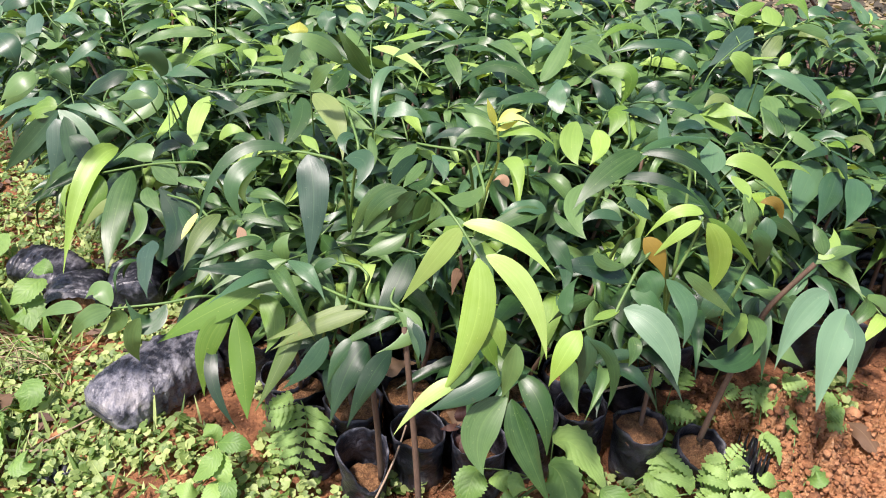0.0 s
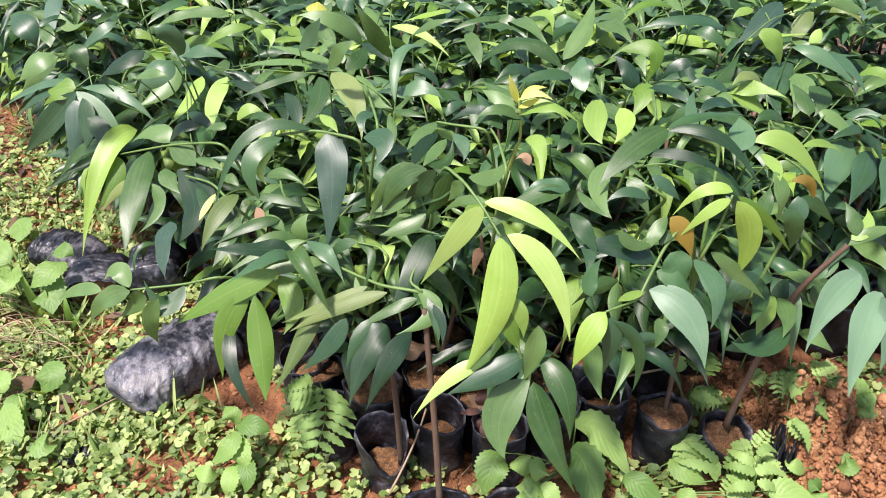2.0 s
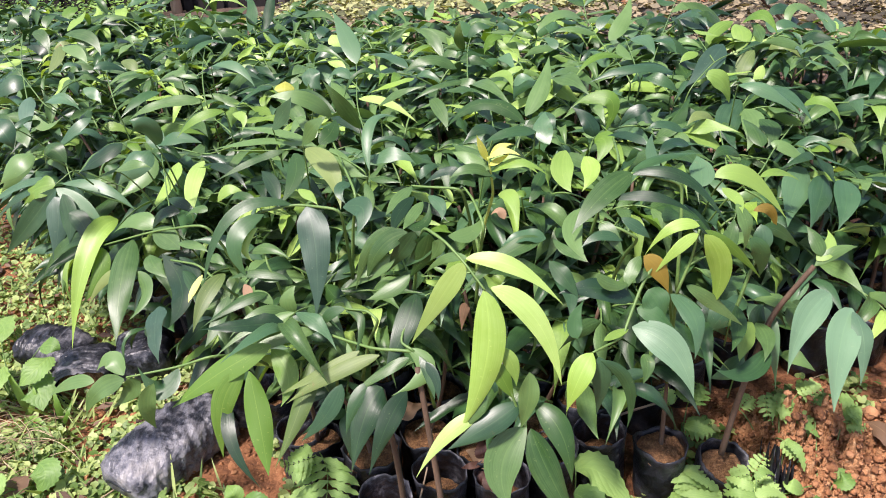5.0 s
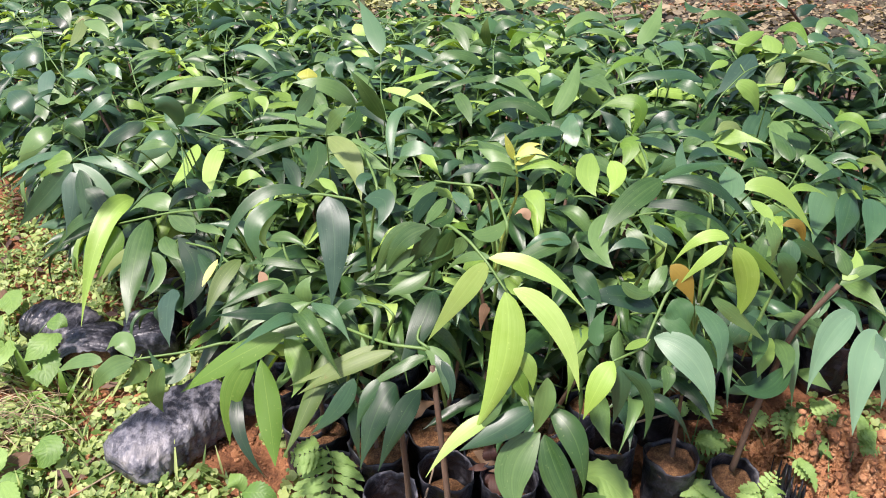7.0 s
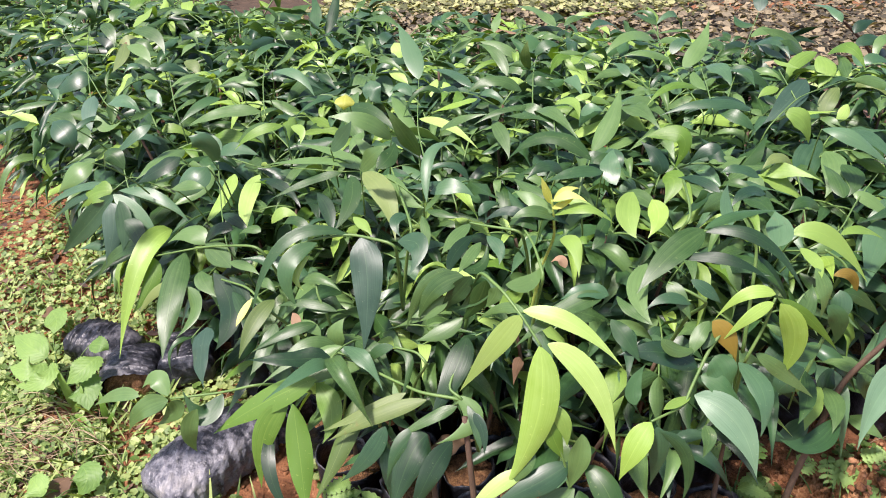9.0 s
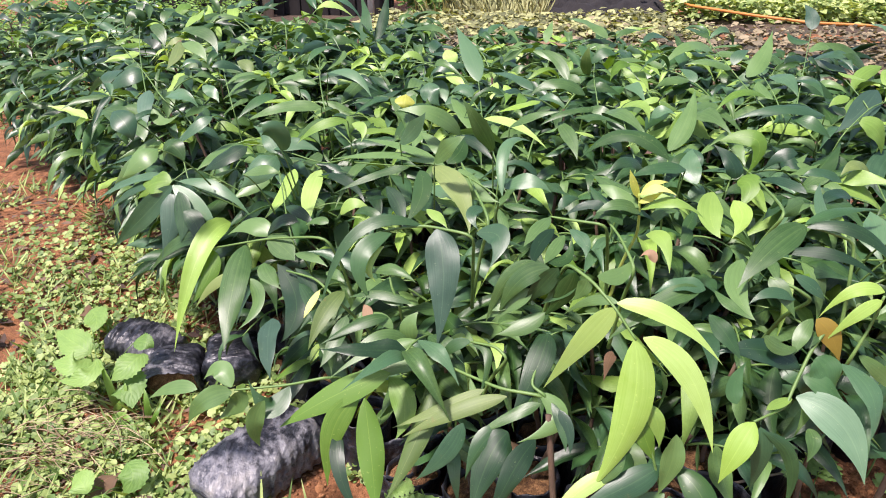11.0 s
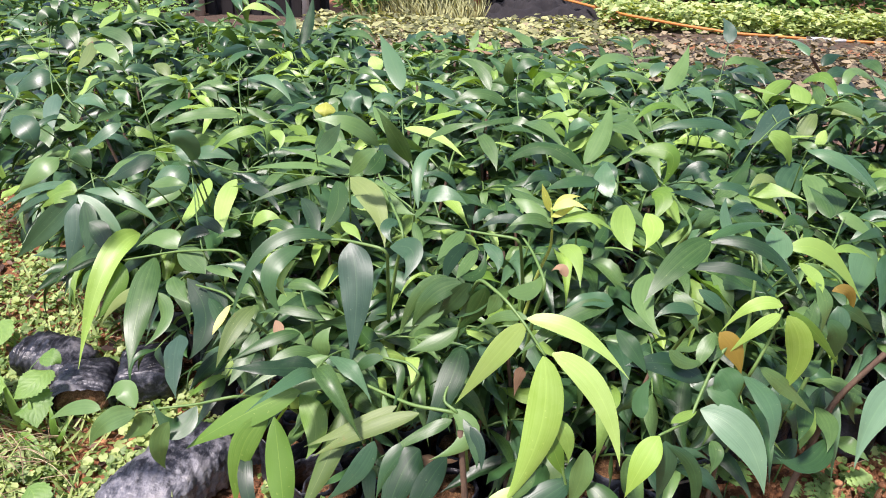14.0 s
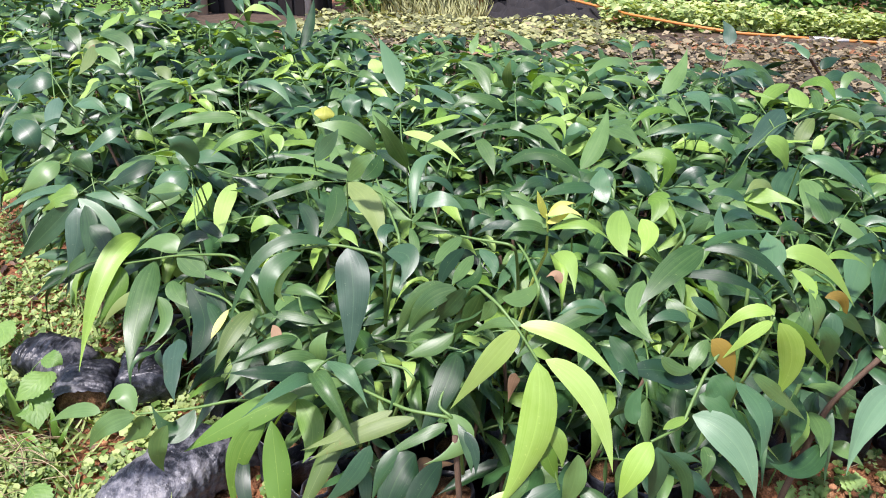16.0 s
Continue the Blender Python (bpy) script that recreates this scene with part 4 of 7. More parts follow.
leaf(s, (-0.278, 1.012, 0.407), (-0.270, 1.022, 0.455), (-0.008, -0.005, 0.003), 0.029, "mid")
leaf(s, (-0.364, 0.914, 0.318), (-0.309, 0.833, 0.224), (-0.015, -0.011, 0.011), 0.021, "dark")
leaf(s, (-0.184, 0.954, 0.396), (-0.160, 0.907, 0.372), (0.003, -0.010, -0.008), 0.012, "mid")
leaf(s, (-0.188, 0.985, 0.430), (-0.172, 0.919, 0.377), (0.019, 0.012, 0.022), 0.013, "mid")
s = shoot([(-0.386, 0.944, 0.382), (-0.446, 0.942, 0.362), (-0.529, 0.935, 0.348)], STEM_GREEN)
leaf(s, (-0.445, 0.940, 0.361), (-0.502, 0.929, 0.373), (0.006, -0.022, -0.025), 0.036, "dark")
leaf(s, (-0.468, 0.903, 0.361), (-0.486, 0.905, 0.274), (-0.008, -0.007, 0.006), 0.026, "mid")
leaf(s, (-0.535, 0.937, 0.342), (-0.617, 0.937, 0.269), (-0.008, -0.003, 0.014), 0.033, "mid")
leaf(s, (-0.537, 0.942, 0.347), (-0.591, 0.960, 0.341), (0.001, 0.010, 0.019), 0.031, "mid")
leaf(s, (-0.631, 1.001, 0.288), (-0.730, 1.013, 0.248), (0.003, 0.002, 0.012), 0.024, "mid")
leaf(s, (-0.527, 0.932, 0.346), (-0.564, 0.932, 0.293), (0.014, 0.004, -0.000), 0.032, "mid")
s = shoot([(-0.197, 1.074, 0.558), (-0.275, 1.106, 0.554), (-0.326, 1.093, 0.549), (-0.387, 1.102, 0.523)], STEM_GREEN)
leaf(s, (-0.278, 1.105, 0.553), (-0.420, 1.019, 0.436), (-0.021, 0.005, 0.057), 0.020, "dark")
leaf(s, (-0.321, 1.083, 0.548), (-0.341, 1.026, 0.463), (-0.029, -0.011, 0.017), 0.029, "dark")
leaf(s, (-0.331, 1.073, 0.531), (-0.338, 1.045, 0.485), (-0.015, -0.008, 0.004), 0.016, "young")
leaf(s, (-0.388, 1.047, 0.464), (-0.422, 0.966, 0.408), (-0.002, -0.003, 0.012), 0.027, "olive")
leaf(s, (-0.430, 1.057, 0.457), (-0.445, 1.018, 0.429), (-0.001, -0.006, -0.001), 0.013, "yellow")
leaf(s, (-0.352, 1.025, 0.457), (-0.352, 1.000, 0.431), (0.008, 0.000, 0.001), 0.016, "dry")
s = shoot([(-0.182, 1.279, 0.584), (-0.232, 1.452, 0.605), (-0.273, 1.699, 0.630)], STEM_GREEN)
leaf(s, (-0.273, 1.699, 0.630), (-0.343, 1.831, 0.723), (0.008, -0.008, 0.001), 0.043, "teal")
leaf(s, (-0.153, 1.664, 0.624), (-0.256, 1.749, 0.638), (0.004, -0.004, 0.012), 0.027, "teal")
leaf(s, (-0.046, 1.645, 0.623), (-0.161, 1.625, 0.620), (-0.001, -0.002, 0.027), 0.033, "mid")
leaf(s, (-0.235, 1.494, 0.609), (-0.108, 1.406, 0.581), (0.003, -0.004, 0.016), 0.021, "young")
leaf(s, (-0.457, 1.673, 0.565), (-0.296, 1.558, 0.553), (0.010, -0.001, 0.027), 0.028, "mid")
leaf(s, (-0.325, 1.665, 0.609), (-0.230, 1.525, 0.540), (-0.004, -0.010, 0.005), 0.028, "mid")
leaf(s, (-0.135, 1.612, 0.616), (-0.218, 1.523, 0.612), (0.012, -0.005, 0.006), 0.019, "young")
leaf(s, (-0.084, 1.748, 0.627), (-0.163, 1.848, 0.673), (0.010, -0.004, 0.014), 0.025, "mid")
s = shoot([(0.067, 1.166, 0.608), (0.090, 1.318, 0.608)], STEM_GREEN)
leaf(s, (0.090, 1.301, 0.609), (-0.053, 1.330, 0.592), (-0.001, 0.004, 0.042), 0.031, "mid")
leaf(s, (0.092, 1.342, 0.610), (0.140, 1.467, 0.685), (0.005, -0.010, -0.002), 0.034, "mid")
leaf(s, (-0.094, 1.516, 0.601), (-0.055, 1.425, 0.558), (0.006, -0.005, 0.004), 0.027, "mid")
leaf(s, (0.093, 1.295, 0.607), (0.151, 1.327, 0.579), (0.005, 0.000, 0.015), 0.024, "mid")
s = shoot([(-0.533, 1.862, 0.601), (-0.637, 2.130, 0.626)], STEM_GREEN)
leaf(s, (-0.654, 2.136, 0.628), (-0.692, 2.273, 0.734), (0.015, -0.007, -0.006), 0.038, "dark")
leaf(s, (-0.623, 2.164, 0.624), (-0.624, 2.326, 0.739), (0.008, -0.010, -0.003), 0.032, "dark")
leaf(s, (-0.456, 1.813, 0.566), (-0.445, 1.753, 0.529), (0.012, -0.001, 0.003), 0.050, "young")
leaf(s, (-0.407, 2.065, 0.624), (-0.385, 2.018, 0.592), (0.006, -0.002, 0.001), 0.039, "young")
leaf(s, (-0.233, 1.701, 0.630), (-0.239, 1.654, 0.602), (-0.004, -0.004, 0.001), 0.022, "young")
leaf(s, (-0.217, 1.686, 0.628), (-0.206, 1.648, 0.604), (0.007, -0.002, -0.000), 0.019, "young")
s = shoot([(-0.473, 1.410, 0.573), (-0.536, 1.472, 0.591), (-0.653, 1.573, 0.611)], STEM_GREEN)
leaf(s, (-0.566, 1.513, 0.608), (-0.732, 1.512, 0.577), (0.003, -0.006, 0.020), 0.031, "mid")
leaf(s, (-0.522, 1.461, 0.584), (-0.614, 1.457, 0.549), (0.005, 0.003, 0.026), 0.027, "mid")
leaf(s, (-0.623, 1.647, 0.625), (-0.730, 1.675, 0.613), (0.004, -0.002, 0.018), 0.025, "mid")
leaf(s, (-0.768, 1.747, 0.616), (-0.810, 1.594, 0.600), (-0.002, -0.008, 0.016), 0.023, "mid")
leaf(s, (-0.788, 1.746, 0.616), (-0.838, 1.655, 0.614), (0.003, -0.004, 0.013), 0.022, "mid")
leaf(s, (-0.634, 1.424, 0.542), (-0.704, 1.484, 0.577), (0.010, -0.000, 0.005), 0.038, "teal")
s = shoot([(-0.926, 1.542, 0.606), (-1.032, 1.665, 0.630), (-1.426, 2.155, 0.629)], STEM_GREEN)
leaf(s, (-1.066, 1.927, 0.683), (-0.945, 1.853, 0.639), (0.020, 0.003, 0.018), 0.034, "mid")
leaf(s, (-1.080, 1.963, 0.684), (-1.069, 2.057, 0.717), (0.009, -0.002, 0.004), 0.034, "lime")
leaf(s, (-1.013, 1.801, 0.680), (-1.002, 1.704, 0.634), (0.009, -0.002, 0.001), 0.034, "olive")
leaf(s, (-1.015, 1.811, 0.681), (-1.003, 1.755, 0.648), (-0.001, -0.005, 0.001), 0.016, "dry")
leaf(s, (-1.085, 1.559, 0.574), (-0.986, 1.486, 0.527), (0.015, 0.005, 0.016), 0.044, "mid")
s = shoot([(0.315, 1.584, 0.601), (0.272, 1.780, 0.639), (0.268, 2.026, 0.643), (0.266, 2.212, 0.642)], STEM_GREEN)
leaf(s, (0.257, 1.985, 0.644), (0.124, 1.871, 0.632), (-0.006, -0.002, 0.036), 0.035, "mid")
leaf(s, (0.272, 1.846, 0.641), (0.163, 1.821, 0.651), (-0.004, -0.005, 0.016), 0.029, "mid")
leaf(s, (0.296, 1.802, 0.635), (0.359, 1.918, 0.715), (0.005, -0.011, -0.005), 0.038, "mid")
leaf(s, (0.312, 1.684, 0.623), (0.201, 1.592, 0.608), (-0.007, -0.001, 0.024), 0.021, "lime")
leaf(s, (0.279, 2.218, 0.641), (0.217, 2.303, 0.654), (-0.005, -0.004, 0.008), 0.027, "mid")
leaf(s, (0.400, 1.593, 0.606), (0.276, 1.574, 0.603), (0.001, -0.004, 0.022), 0.033, "blue")
s = shoot([(0.424, 1.547, 0.589), (0.491, 1.623, 0.627), (0.610, 1.747, 0.624)], STEM_GREEN)
leaf(s, (0.522, 1.697, 0.640), (0.424, 1.584, 0.582), (0.003, -0.011, 0.002), 0.047, "navy")
leaf(s, (0.463, 1.594, 0.605), (0.518, 1.593, 0.542), (0.007, -0.005, 0.015), 0.039, "lime")
leaf(s, (0.601, 1.896, 0.640), (0.585, 1.812, 0.589), (0.012, -0.009, 0.008), 0.045, "lime")
leaf(s, (0.625, 1.918, 0.638), (0.684, 1.840, 0.622), (0.001, -0.002, 0.032), 0.034, "lime")
leaf(s, (0.606, 1.930, 0.640), (0.526, 1.842, 0.590), (-0.014, -0.001, 0.011), 0.032, "lime")
leaf(s, (0.850, 2.068, 0.621), (0.762, 1.988, 0.578), (-0.027, 0.012, 0.044), 0.028, "mid")
leaf(s, (0.606, 1.684, 0.595), (0.578, 1.656, 0.561), (0.002, -0.006, -0.000), 0.023, "young")
leaf(s, (0.195, 1.468, 0.593), (0.244, 1.444, 0.535), (0.038, -0.003, 0.035), 0.034, "lime")
s = shoot([(0.263, 0.956, 0.507), (0.251, 0.953, 0.509), (0.235, 0.943, 0.505)], STEM_GREEN)
leaf(s, (0.171, 0.912, 0.529), (0.224, 0.937, 0.504), (-0.002, -0.008, -0.006), 0.018, "mid")
s = shoot([(-0.040, 0.832, 0.080), (-0.052, 0.862, 0.200), (-0.074, 0.900, 0.390)], STEM_BROWN)
s = shoot([(-0.118, 0.925, 0.050), (-0.120, 0.915, 0.180), (-0.128, 0.900, 0.350)], STEM_BROWN)
s = shoot([(0.360, 1.634, 0.610), (0.457, 1.976, 0.629), (0.584, 2.424, 0.634)], STEM_GREEN)
leaf(s, (0.589, 2.444, 0.634), (0.582, 2.533, 0.692), (0.009, -0.009, 0.001), 0.039, "navy")
leaf(s, (0.537, 2.256, 0.632), (0.498, 2.331, 0.644), (-0.008, -0.004, -0.006), 0.027, "dark")
leaf(s, (0.501, 2.116, 0.632), (0.584, 2.154, 0.634), (-0.002, -0.004, 0.012), 0.028, "mid")
leaf(s, (0.476, 2.039, 0.630), (0.416, 1.996, 0.623), (-0.008, -0.001, 0.009), 0.027, "dark")
leaf(s, (0.555, 2.180, 0.633), (0.603, 2.057, 0.612), (0.000, -0.006, 0.012), 0.030, "mid")
leaf(s, (0.506, 2.040, 0.631), (0.549, 1.942, 0.622), (0.006, -0.011, -0.008), 0.028, "mid")
s = shoot([(1.449, 3.626, 0.100), (1.055, 2.855, 0.443), (0.780, 2.312, 0.631)], STEM_BROWN)
leaf(s, (0.767, 2.290, 0.634), (0.713, 2.425, 0.650), (0.006, -0.008, 0.020), 0.032, "teal")
leaf(s, (0.759, 2.165, 0.632), (0.820, 2.210, 0.653), (-0.006, -0.001, 0.009), 0.030, "blue")
leaf(s, (0.722, 2.031, 0.631), (0.820, 2.080, 0.625), (-0.006, -0.002, 0.014), 0.034, "blue")
leaf(s, (0.696, 1.966, 0.631), (0.735, 1.925, 0.623), (-0.005, -0.007, -0.015), 0.025, "teal")
s = shoot([(-0.012, 1.086, 0.582), (-0.064, 1.109, 0.576), (-0.092, 1.126, 0.572)], STEM_GREEN)
leaf(s, (-0.091, 1.121, 0.573), (-0.124, 1.050, 0.557), (-0.001, -0.004, 0.003), 0.022, "mid")
leaf(s, (-0.084, 1.088, 0.570), (-0.108, 1.009, 0.547), (-0.008, -0.005, 0.003), 0.020, "dark")
leaf(s, (-0.069, 1.069, 0.570), (-0.094, 1.007, 0.553), (-0.001, -0.004, 0.001), 0.018, "mid")
leaf(s, (-0.062, 1.083, 0.573), (-0.040, 1.032, 0.554), (0.009, -0.001, 0.004), 0.019, "teal")
leaf(s, (-0.005, 1.113, 0.590), (0.059, 1.115, 0.577), (-0.003, -0.000, 0.012), 0.020, "dark")
leaf(s, (-0.014, 1.117, 0.592), (-0.074, 1.122, 0.574), (0.004, 0.001, 0.013), 0.017, "blue")
leaf(s, (0.085, 1.103, 0.560), (0.060, 1.087, 0.555), (0.004, 0.002, 0.009), 0.016, "lime")
leaf(s, (0.106, 1.112, 0.571), (0.089, 1.087, 0.556), (-0.000, -0.003, -0.000), 0.015, "mid")
leaf(s, (0.129, 1.248, 0.589), (0.126, 1.315, 0.625), (-0.009, -0.002, 0.005), 0.033, "teal")
leaf(s, (0.045, 1.248, 0.606), (-0.013, 1.204, 0.611), (0.001, 0.001, 0.019), 0.025, "dark")
s = shoot([(-0.133, 0.956, 0.432), (-0.151, 0.970, 0.441), (-0.188, 0.987, 0.434)], STEM_GREEN)
leaf(s, (-0.188, 0.987, 0.434), (-0.232, 0.980, 0.396), (-0.004, 0.000, 0.010), 0.017, "dark")
leaf(s, (-0.165, 0.993, 0.484), (-0.127, 0.997, 0.489), (0.001, 0.001, 0.007), 0.017, "mid")
leaf(s, (-0.107, 0.996, 0.522), (-0.188, 0.996, 0.462), (0.012, -0.003, 0.003), 0.020, "mid")
leaf(s, (-0.289, 1.026, 0.470), (-0.346, 1.041, 0.474), (0.002, -0.006, -0.004), 0.017, "mid")
leaf(s, (-0.306, 1.010, 0.429), (-0.363, 1.011, 0.440), (0.003, 0.003, 0.011), 0.019, "mid")
s = shoot([(0.231, 0.959, 0.556), (0.207, 0.957, 0.572), (0.180, 0.970, 0.577)], STEM_GREEN)
leaf(s, (0.180, 0.970, 0.577), (0.209, 0.939, 0.540), (-0.001, -0.001, 0.007), 0.021, "mid")
leaf(s, (0.208, 0.971, 0.582), (0.247, 0.965, 0.553), (0.003, -0.004, 0.002), 0.017, "teal")
leaf(s, (0.234, 0.954, 0.533), (0.212, 0.925, 0.497), (-0.004, -0.003, 0.001), 0.019, "mid")
leaf(s, (0.118, 0.963, 0.557), (0.159, 0.920, 0.544), (-0.004, -0.004, -0.000), 0.014, "mid")
leaf(s, (0.111, 0.941, 0.535), (0.148, 0.908, 0.496), (-0.000, -0.002, 0.005), 0.024, "dark")
leaf(s, (0.228, 0.937, 0.500), (0.259, 0.957, 0.511), (-0.004, 0.001, 0.006), 0.014, "mid")
leaf(s, (0.356, 0.996, 0.515), (0.374, 1.030, 0.551), (0.002, -0.004, 0.002), 0.024, "mid")
leaf(s, (0.407, 1.050, 0.506), (0.434, 1.066, 0.431), (0.009, -0.005, 0.008), 0.027, "dark")
leaf(s, (0.437, 1.087, 0.506), (0.502, 1.106, 0.460), (-0.002, 0.000, 0.010), 0.020, "mid")
s = shoot([(-0.390, 1.031, 0.452), (-0.442, 1.077, 0.465), (-0.503, 1.109, 0.457)], STEM_GREEN)
leaf(s, (-0.377, 1.017, 0.441), (-0.399, 0.947, 0.394), (0.004, -0.005, 0.002), 0.025, "mid")
leaf(s, (-0.472, 1.079, 0.453), (-0.427, 1.005, 0.426), (0.009, 0.000, 0.004), 0.021, "dark")
leaf(s, (-0.497, 1.136, 0.475), (-0.431, 1.102, 0.473), (0.004, -0.001, 0.005), 0.017, "mid")
leaf(s, (-0.423, 1.159, 0.539), (-0.373, 1.158, 0.550), (-0.003, 0.001, 0.015), 0.021, "lime")
leaf(s, (-0.444, 1.158, 0.523), (-0.491, 1.172, 0.508), (0.001, 0.001, 0.008), 0.017, "mid")
leaf(s, (-0.549, 1.241, 0.511), (-0.483, 1.198, 0.497), (0.002, -0.002, 0.007), 0.020, "dark")
s = shoot([(-0.754, 1.293, 0.517), (-0.777, 1.327, 0.548), (-0.801, 1.367, 0.562)], STEM_GREEN)
leaf(s, (-0.779, 1.333, 0.552), (-0.828, 1.339, 0.540), (-0.004, 0.004, 0.032), 0.038, "mid")
leaf(s, (-0.759, 1.442, 0.561), (-0.822, 1.385, 0.566), (0.004, 0.001, 0.023), 0.024, "teal")
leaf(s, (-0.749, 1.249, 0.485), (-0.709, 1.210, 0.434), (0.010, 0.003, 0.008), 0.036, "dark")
leaf(s, (-0.681, 1.207, 0.433), (-0.706, 1.139, 0.352), (0.016, 0.002, 0.006), 0.030, "lime")
leaf(s, (-0.964, 1.479, 0.576), (-0.922, 1.437, 0.548), (0.007, 0.000, 0.003), 0.032, "mid")
s = shoot([(-0.510, 1.161, 0.483), (-0.544, 1.227, 0.506), (-0.627, 1.409, 0.534)], STEM_GREEN)
leaf(s, (-0.648, 1.436, 0.546), (-0.547, 1.427, 0.550), (0.002, -0.003, 0.013), 0.033, "blue")
leaf(s, (-0.511, 1.196, 0.504), (-0.573, 1.200, 0.469), (-0.001, 0.001, 0.014), 0.024, "dark")
leaf(s, (-0.488, 1.110, 0.462), (-0.439, 1.050, 0.438), (0.010, -0.002, -0.001), 0.023, "dark")
leaf(s, (-0.428, 1.082, 0.474), (-0.386, 1.055, 0.469), (0.000, 0.001, 0.008), 0.017, "mid")
leaf(s, (-0.342, 1.117, 0.549), (-0.398, 1.144, 0.545), (-0.001, 0.001, 0.013), 0.018, "mid")
s = shoot([(-0.298, 1.024, 0.461), (-0.311, 1.033, 0.485), (-0.317, 1.045, 0.502)], STEM_GREEN)
leaf(s, (-0.348, 1.056, 0.495), (-0.273, 1.028, 0.498), (-0.001, 0.001, 0.014), 0.019, "mid")
leaf(s, (-0.280, 1.023, 0.466), (-0.380, 1.035, 0.460), (-0.002, -0.002, 0.012), 0.016, "mid")
leaf(s, (-0.365, 1.230, 0.563), (-0.322, 1.156, 0.526), (0.008, -0.002, 0.004), 0.026, "dark")
leaf(s, (-0.281, 1.151, 0.561), (-0.242, 1.113, 0.548), (0.003, -0.002, 0.003), 0.017, "lime")
s = shoot([(-0.178, 1.112, 0.566), (-0.227, 1.233, 0.585), (-0.273, 1.359, 0.593)], STEM_GREEN)
leaf(s, (-0.283, 1.310, 0.593), (-0.334, 1.362, 0.618), (0.005, -0.003, 0.002), 0.023, "mid")
leaf(s, (-0.282, 1.429, 0.592), (-0.198, 1.352, 0.569), (0.004, -0.002, 0.012), 0.020, "dark")
leaf(s, (-0.193, 1.145, 0.571), (-0.194, 1.103, 0.553), (-0.013, -0.003, 0.007), 0.021, "teal")
leaf(s, (-0.093, 1.017, 0.557), (-0.060, 1.067, 0.572), (0.012, -0.009, -0.012), 0.017, "mid")
leaf(s, (-0.088, 1.003, 0.482), (-0.153, 0.981, 0.453), (0.003, -0.006, -0.001), 0.025, "mid")
s = shoot([(0.024, 0.994, 0.563), (0.006, 1.063, 0.575), (-0.013, 1.098, 0.586)], STEM_GREEN)
leaf(s, (0.009, 1.087, 0.583), (-0.032, 1.099, 0.583), (0.001, 0.002, 0.013), 0.024, "mid")
leaf(s, (-0.080, 1.141, 0.576), (-0.050, 1.164, 0.587), (-0.003, -0.000, 0.008), 0.015, "blue")
leaf(s, (0.094, 1.151, 0.586), (0.050, 1.101, 0.563), (-0.009, 0.001, 0.013), 0.021, "mid")
leaf(s, (0.115, 1.153, 0.582), (0.092, 1.100, 0.561), (0.000, -0.003, 0.001), 0.018, "mid")
leaf(s, (-0.005, 1.123, 0.595), (-0.038, 1.168, 0.609), (-0.002, -0.004, -0.001), 0.017, "dark")
s = shoot([(0.222, 1.092, 0.614), (0.257, 1.413, 0.543), (0.243, 1.475, 0.544)], STEM_GREEN)
leaf(s, (0.221, 1.415, 0.541), (0.181, 1.441, 0.594), (0.011, -0.006, 0.002), 0.033, "blue")
leaf(s, (0.324, 1.445, 0.583), (0.270, 1.443, 0.548), (-0.001, -0.002, 0.012), 0.023, "blue")
leaf(s, (0.369, 1.341, 0.571), (0.304, 1.334, 0.580), (-0.004, -0.001, 0.011), 0.021, "blue")
leaf(s, (0.286, 1.235, 0.588), (0.233, 1.311, 0.579), (0.000, -0.003, 0.009), 0.017, "blue")
leaf(s, (0.366, 1.279, 0.569), (0.306, 1.233, 0.564), (-0.006, 0.001, 0.013), 0.022, "blue")
s = shoot([(0.408, 1.188, 0.552), (0.438, 1.331, 0.546), (0.461, 1.456, 0.544)], STEM_GREEN)
leaf(s, (0.457, 1.466, 0.546), (0.395, 1.426, 0.552), (-0.002, 0.002, 0.018), 0.024, "olive")
leaf(s, (0.455, 1.288, 0.542), (0.399, 1.255, 0.548), (-0.002, 0.002, 0.016), 0.023, "mid")
leaf(s, (0.553, 1.502, 0.536), (0.547, 1.427, 0.504), (0.015, -0.009, 0.006), 0.035, "mid")
leaf(s, (0.470, 1.222, 0.530), (0.549, 1.256, 0.507), (-0.003, 0.000, 0.012), 0.016, "lime")
leaf(s, (0.576, 1.648, 0.554), (0.646, 1.480, 0.533), (0.005, -0.009, 0.023), 0.033, "teal")
s = shoot([(0.466, 1.121, 0.500), (0.448, 1.135, 0.530), (0.421, 1.140, 0.545)], STEM_GREEN)
leaf(s, (0.378, 1.112, 0.561), (0.393, 1.054, 0.546), (0.005, -0.005, 0.003), 0.019, "lime")
leaf(s, (0.387, 1.067, 0.555), (0.397, 1.039, 0.491), (0.007, -0.006, 0.007), 0.023, "mid")
leaf(s, (0.419, 1.085, 0.534), (0.461, 1.099, 0.489), (0.007, 0.001, 0.018), 0.016, "amber")
leaf(s, (0.432, 1.084, 0.512), (0.421, 1.069, 0.456), (0.007, -0.006, 0.004), 0.028, "teal")
leaf(s, (0.640, 1.524, 0.553), (0.697, 1.480, 0.535), (0.001, -0.001, 0.023), 0.022, "lime")
leaf(s, (0.658, 1.442, 0.504), (0.689, 1.366, 0.505), (0.000, -0.002, 0.014), 0.028, "olive")
leaf(s, (0.208, 0.950, 0.559), (0.151, 0.932, 0.557), (-0.003, 0.002, 0.012), 0.016, "blue")
s = shoot([(-0.961, 1.536, 0.593), (-1.137, 1.822, 0.644), (-1.299, 2.106, 0.658)], STEM_GREEN)
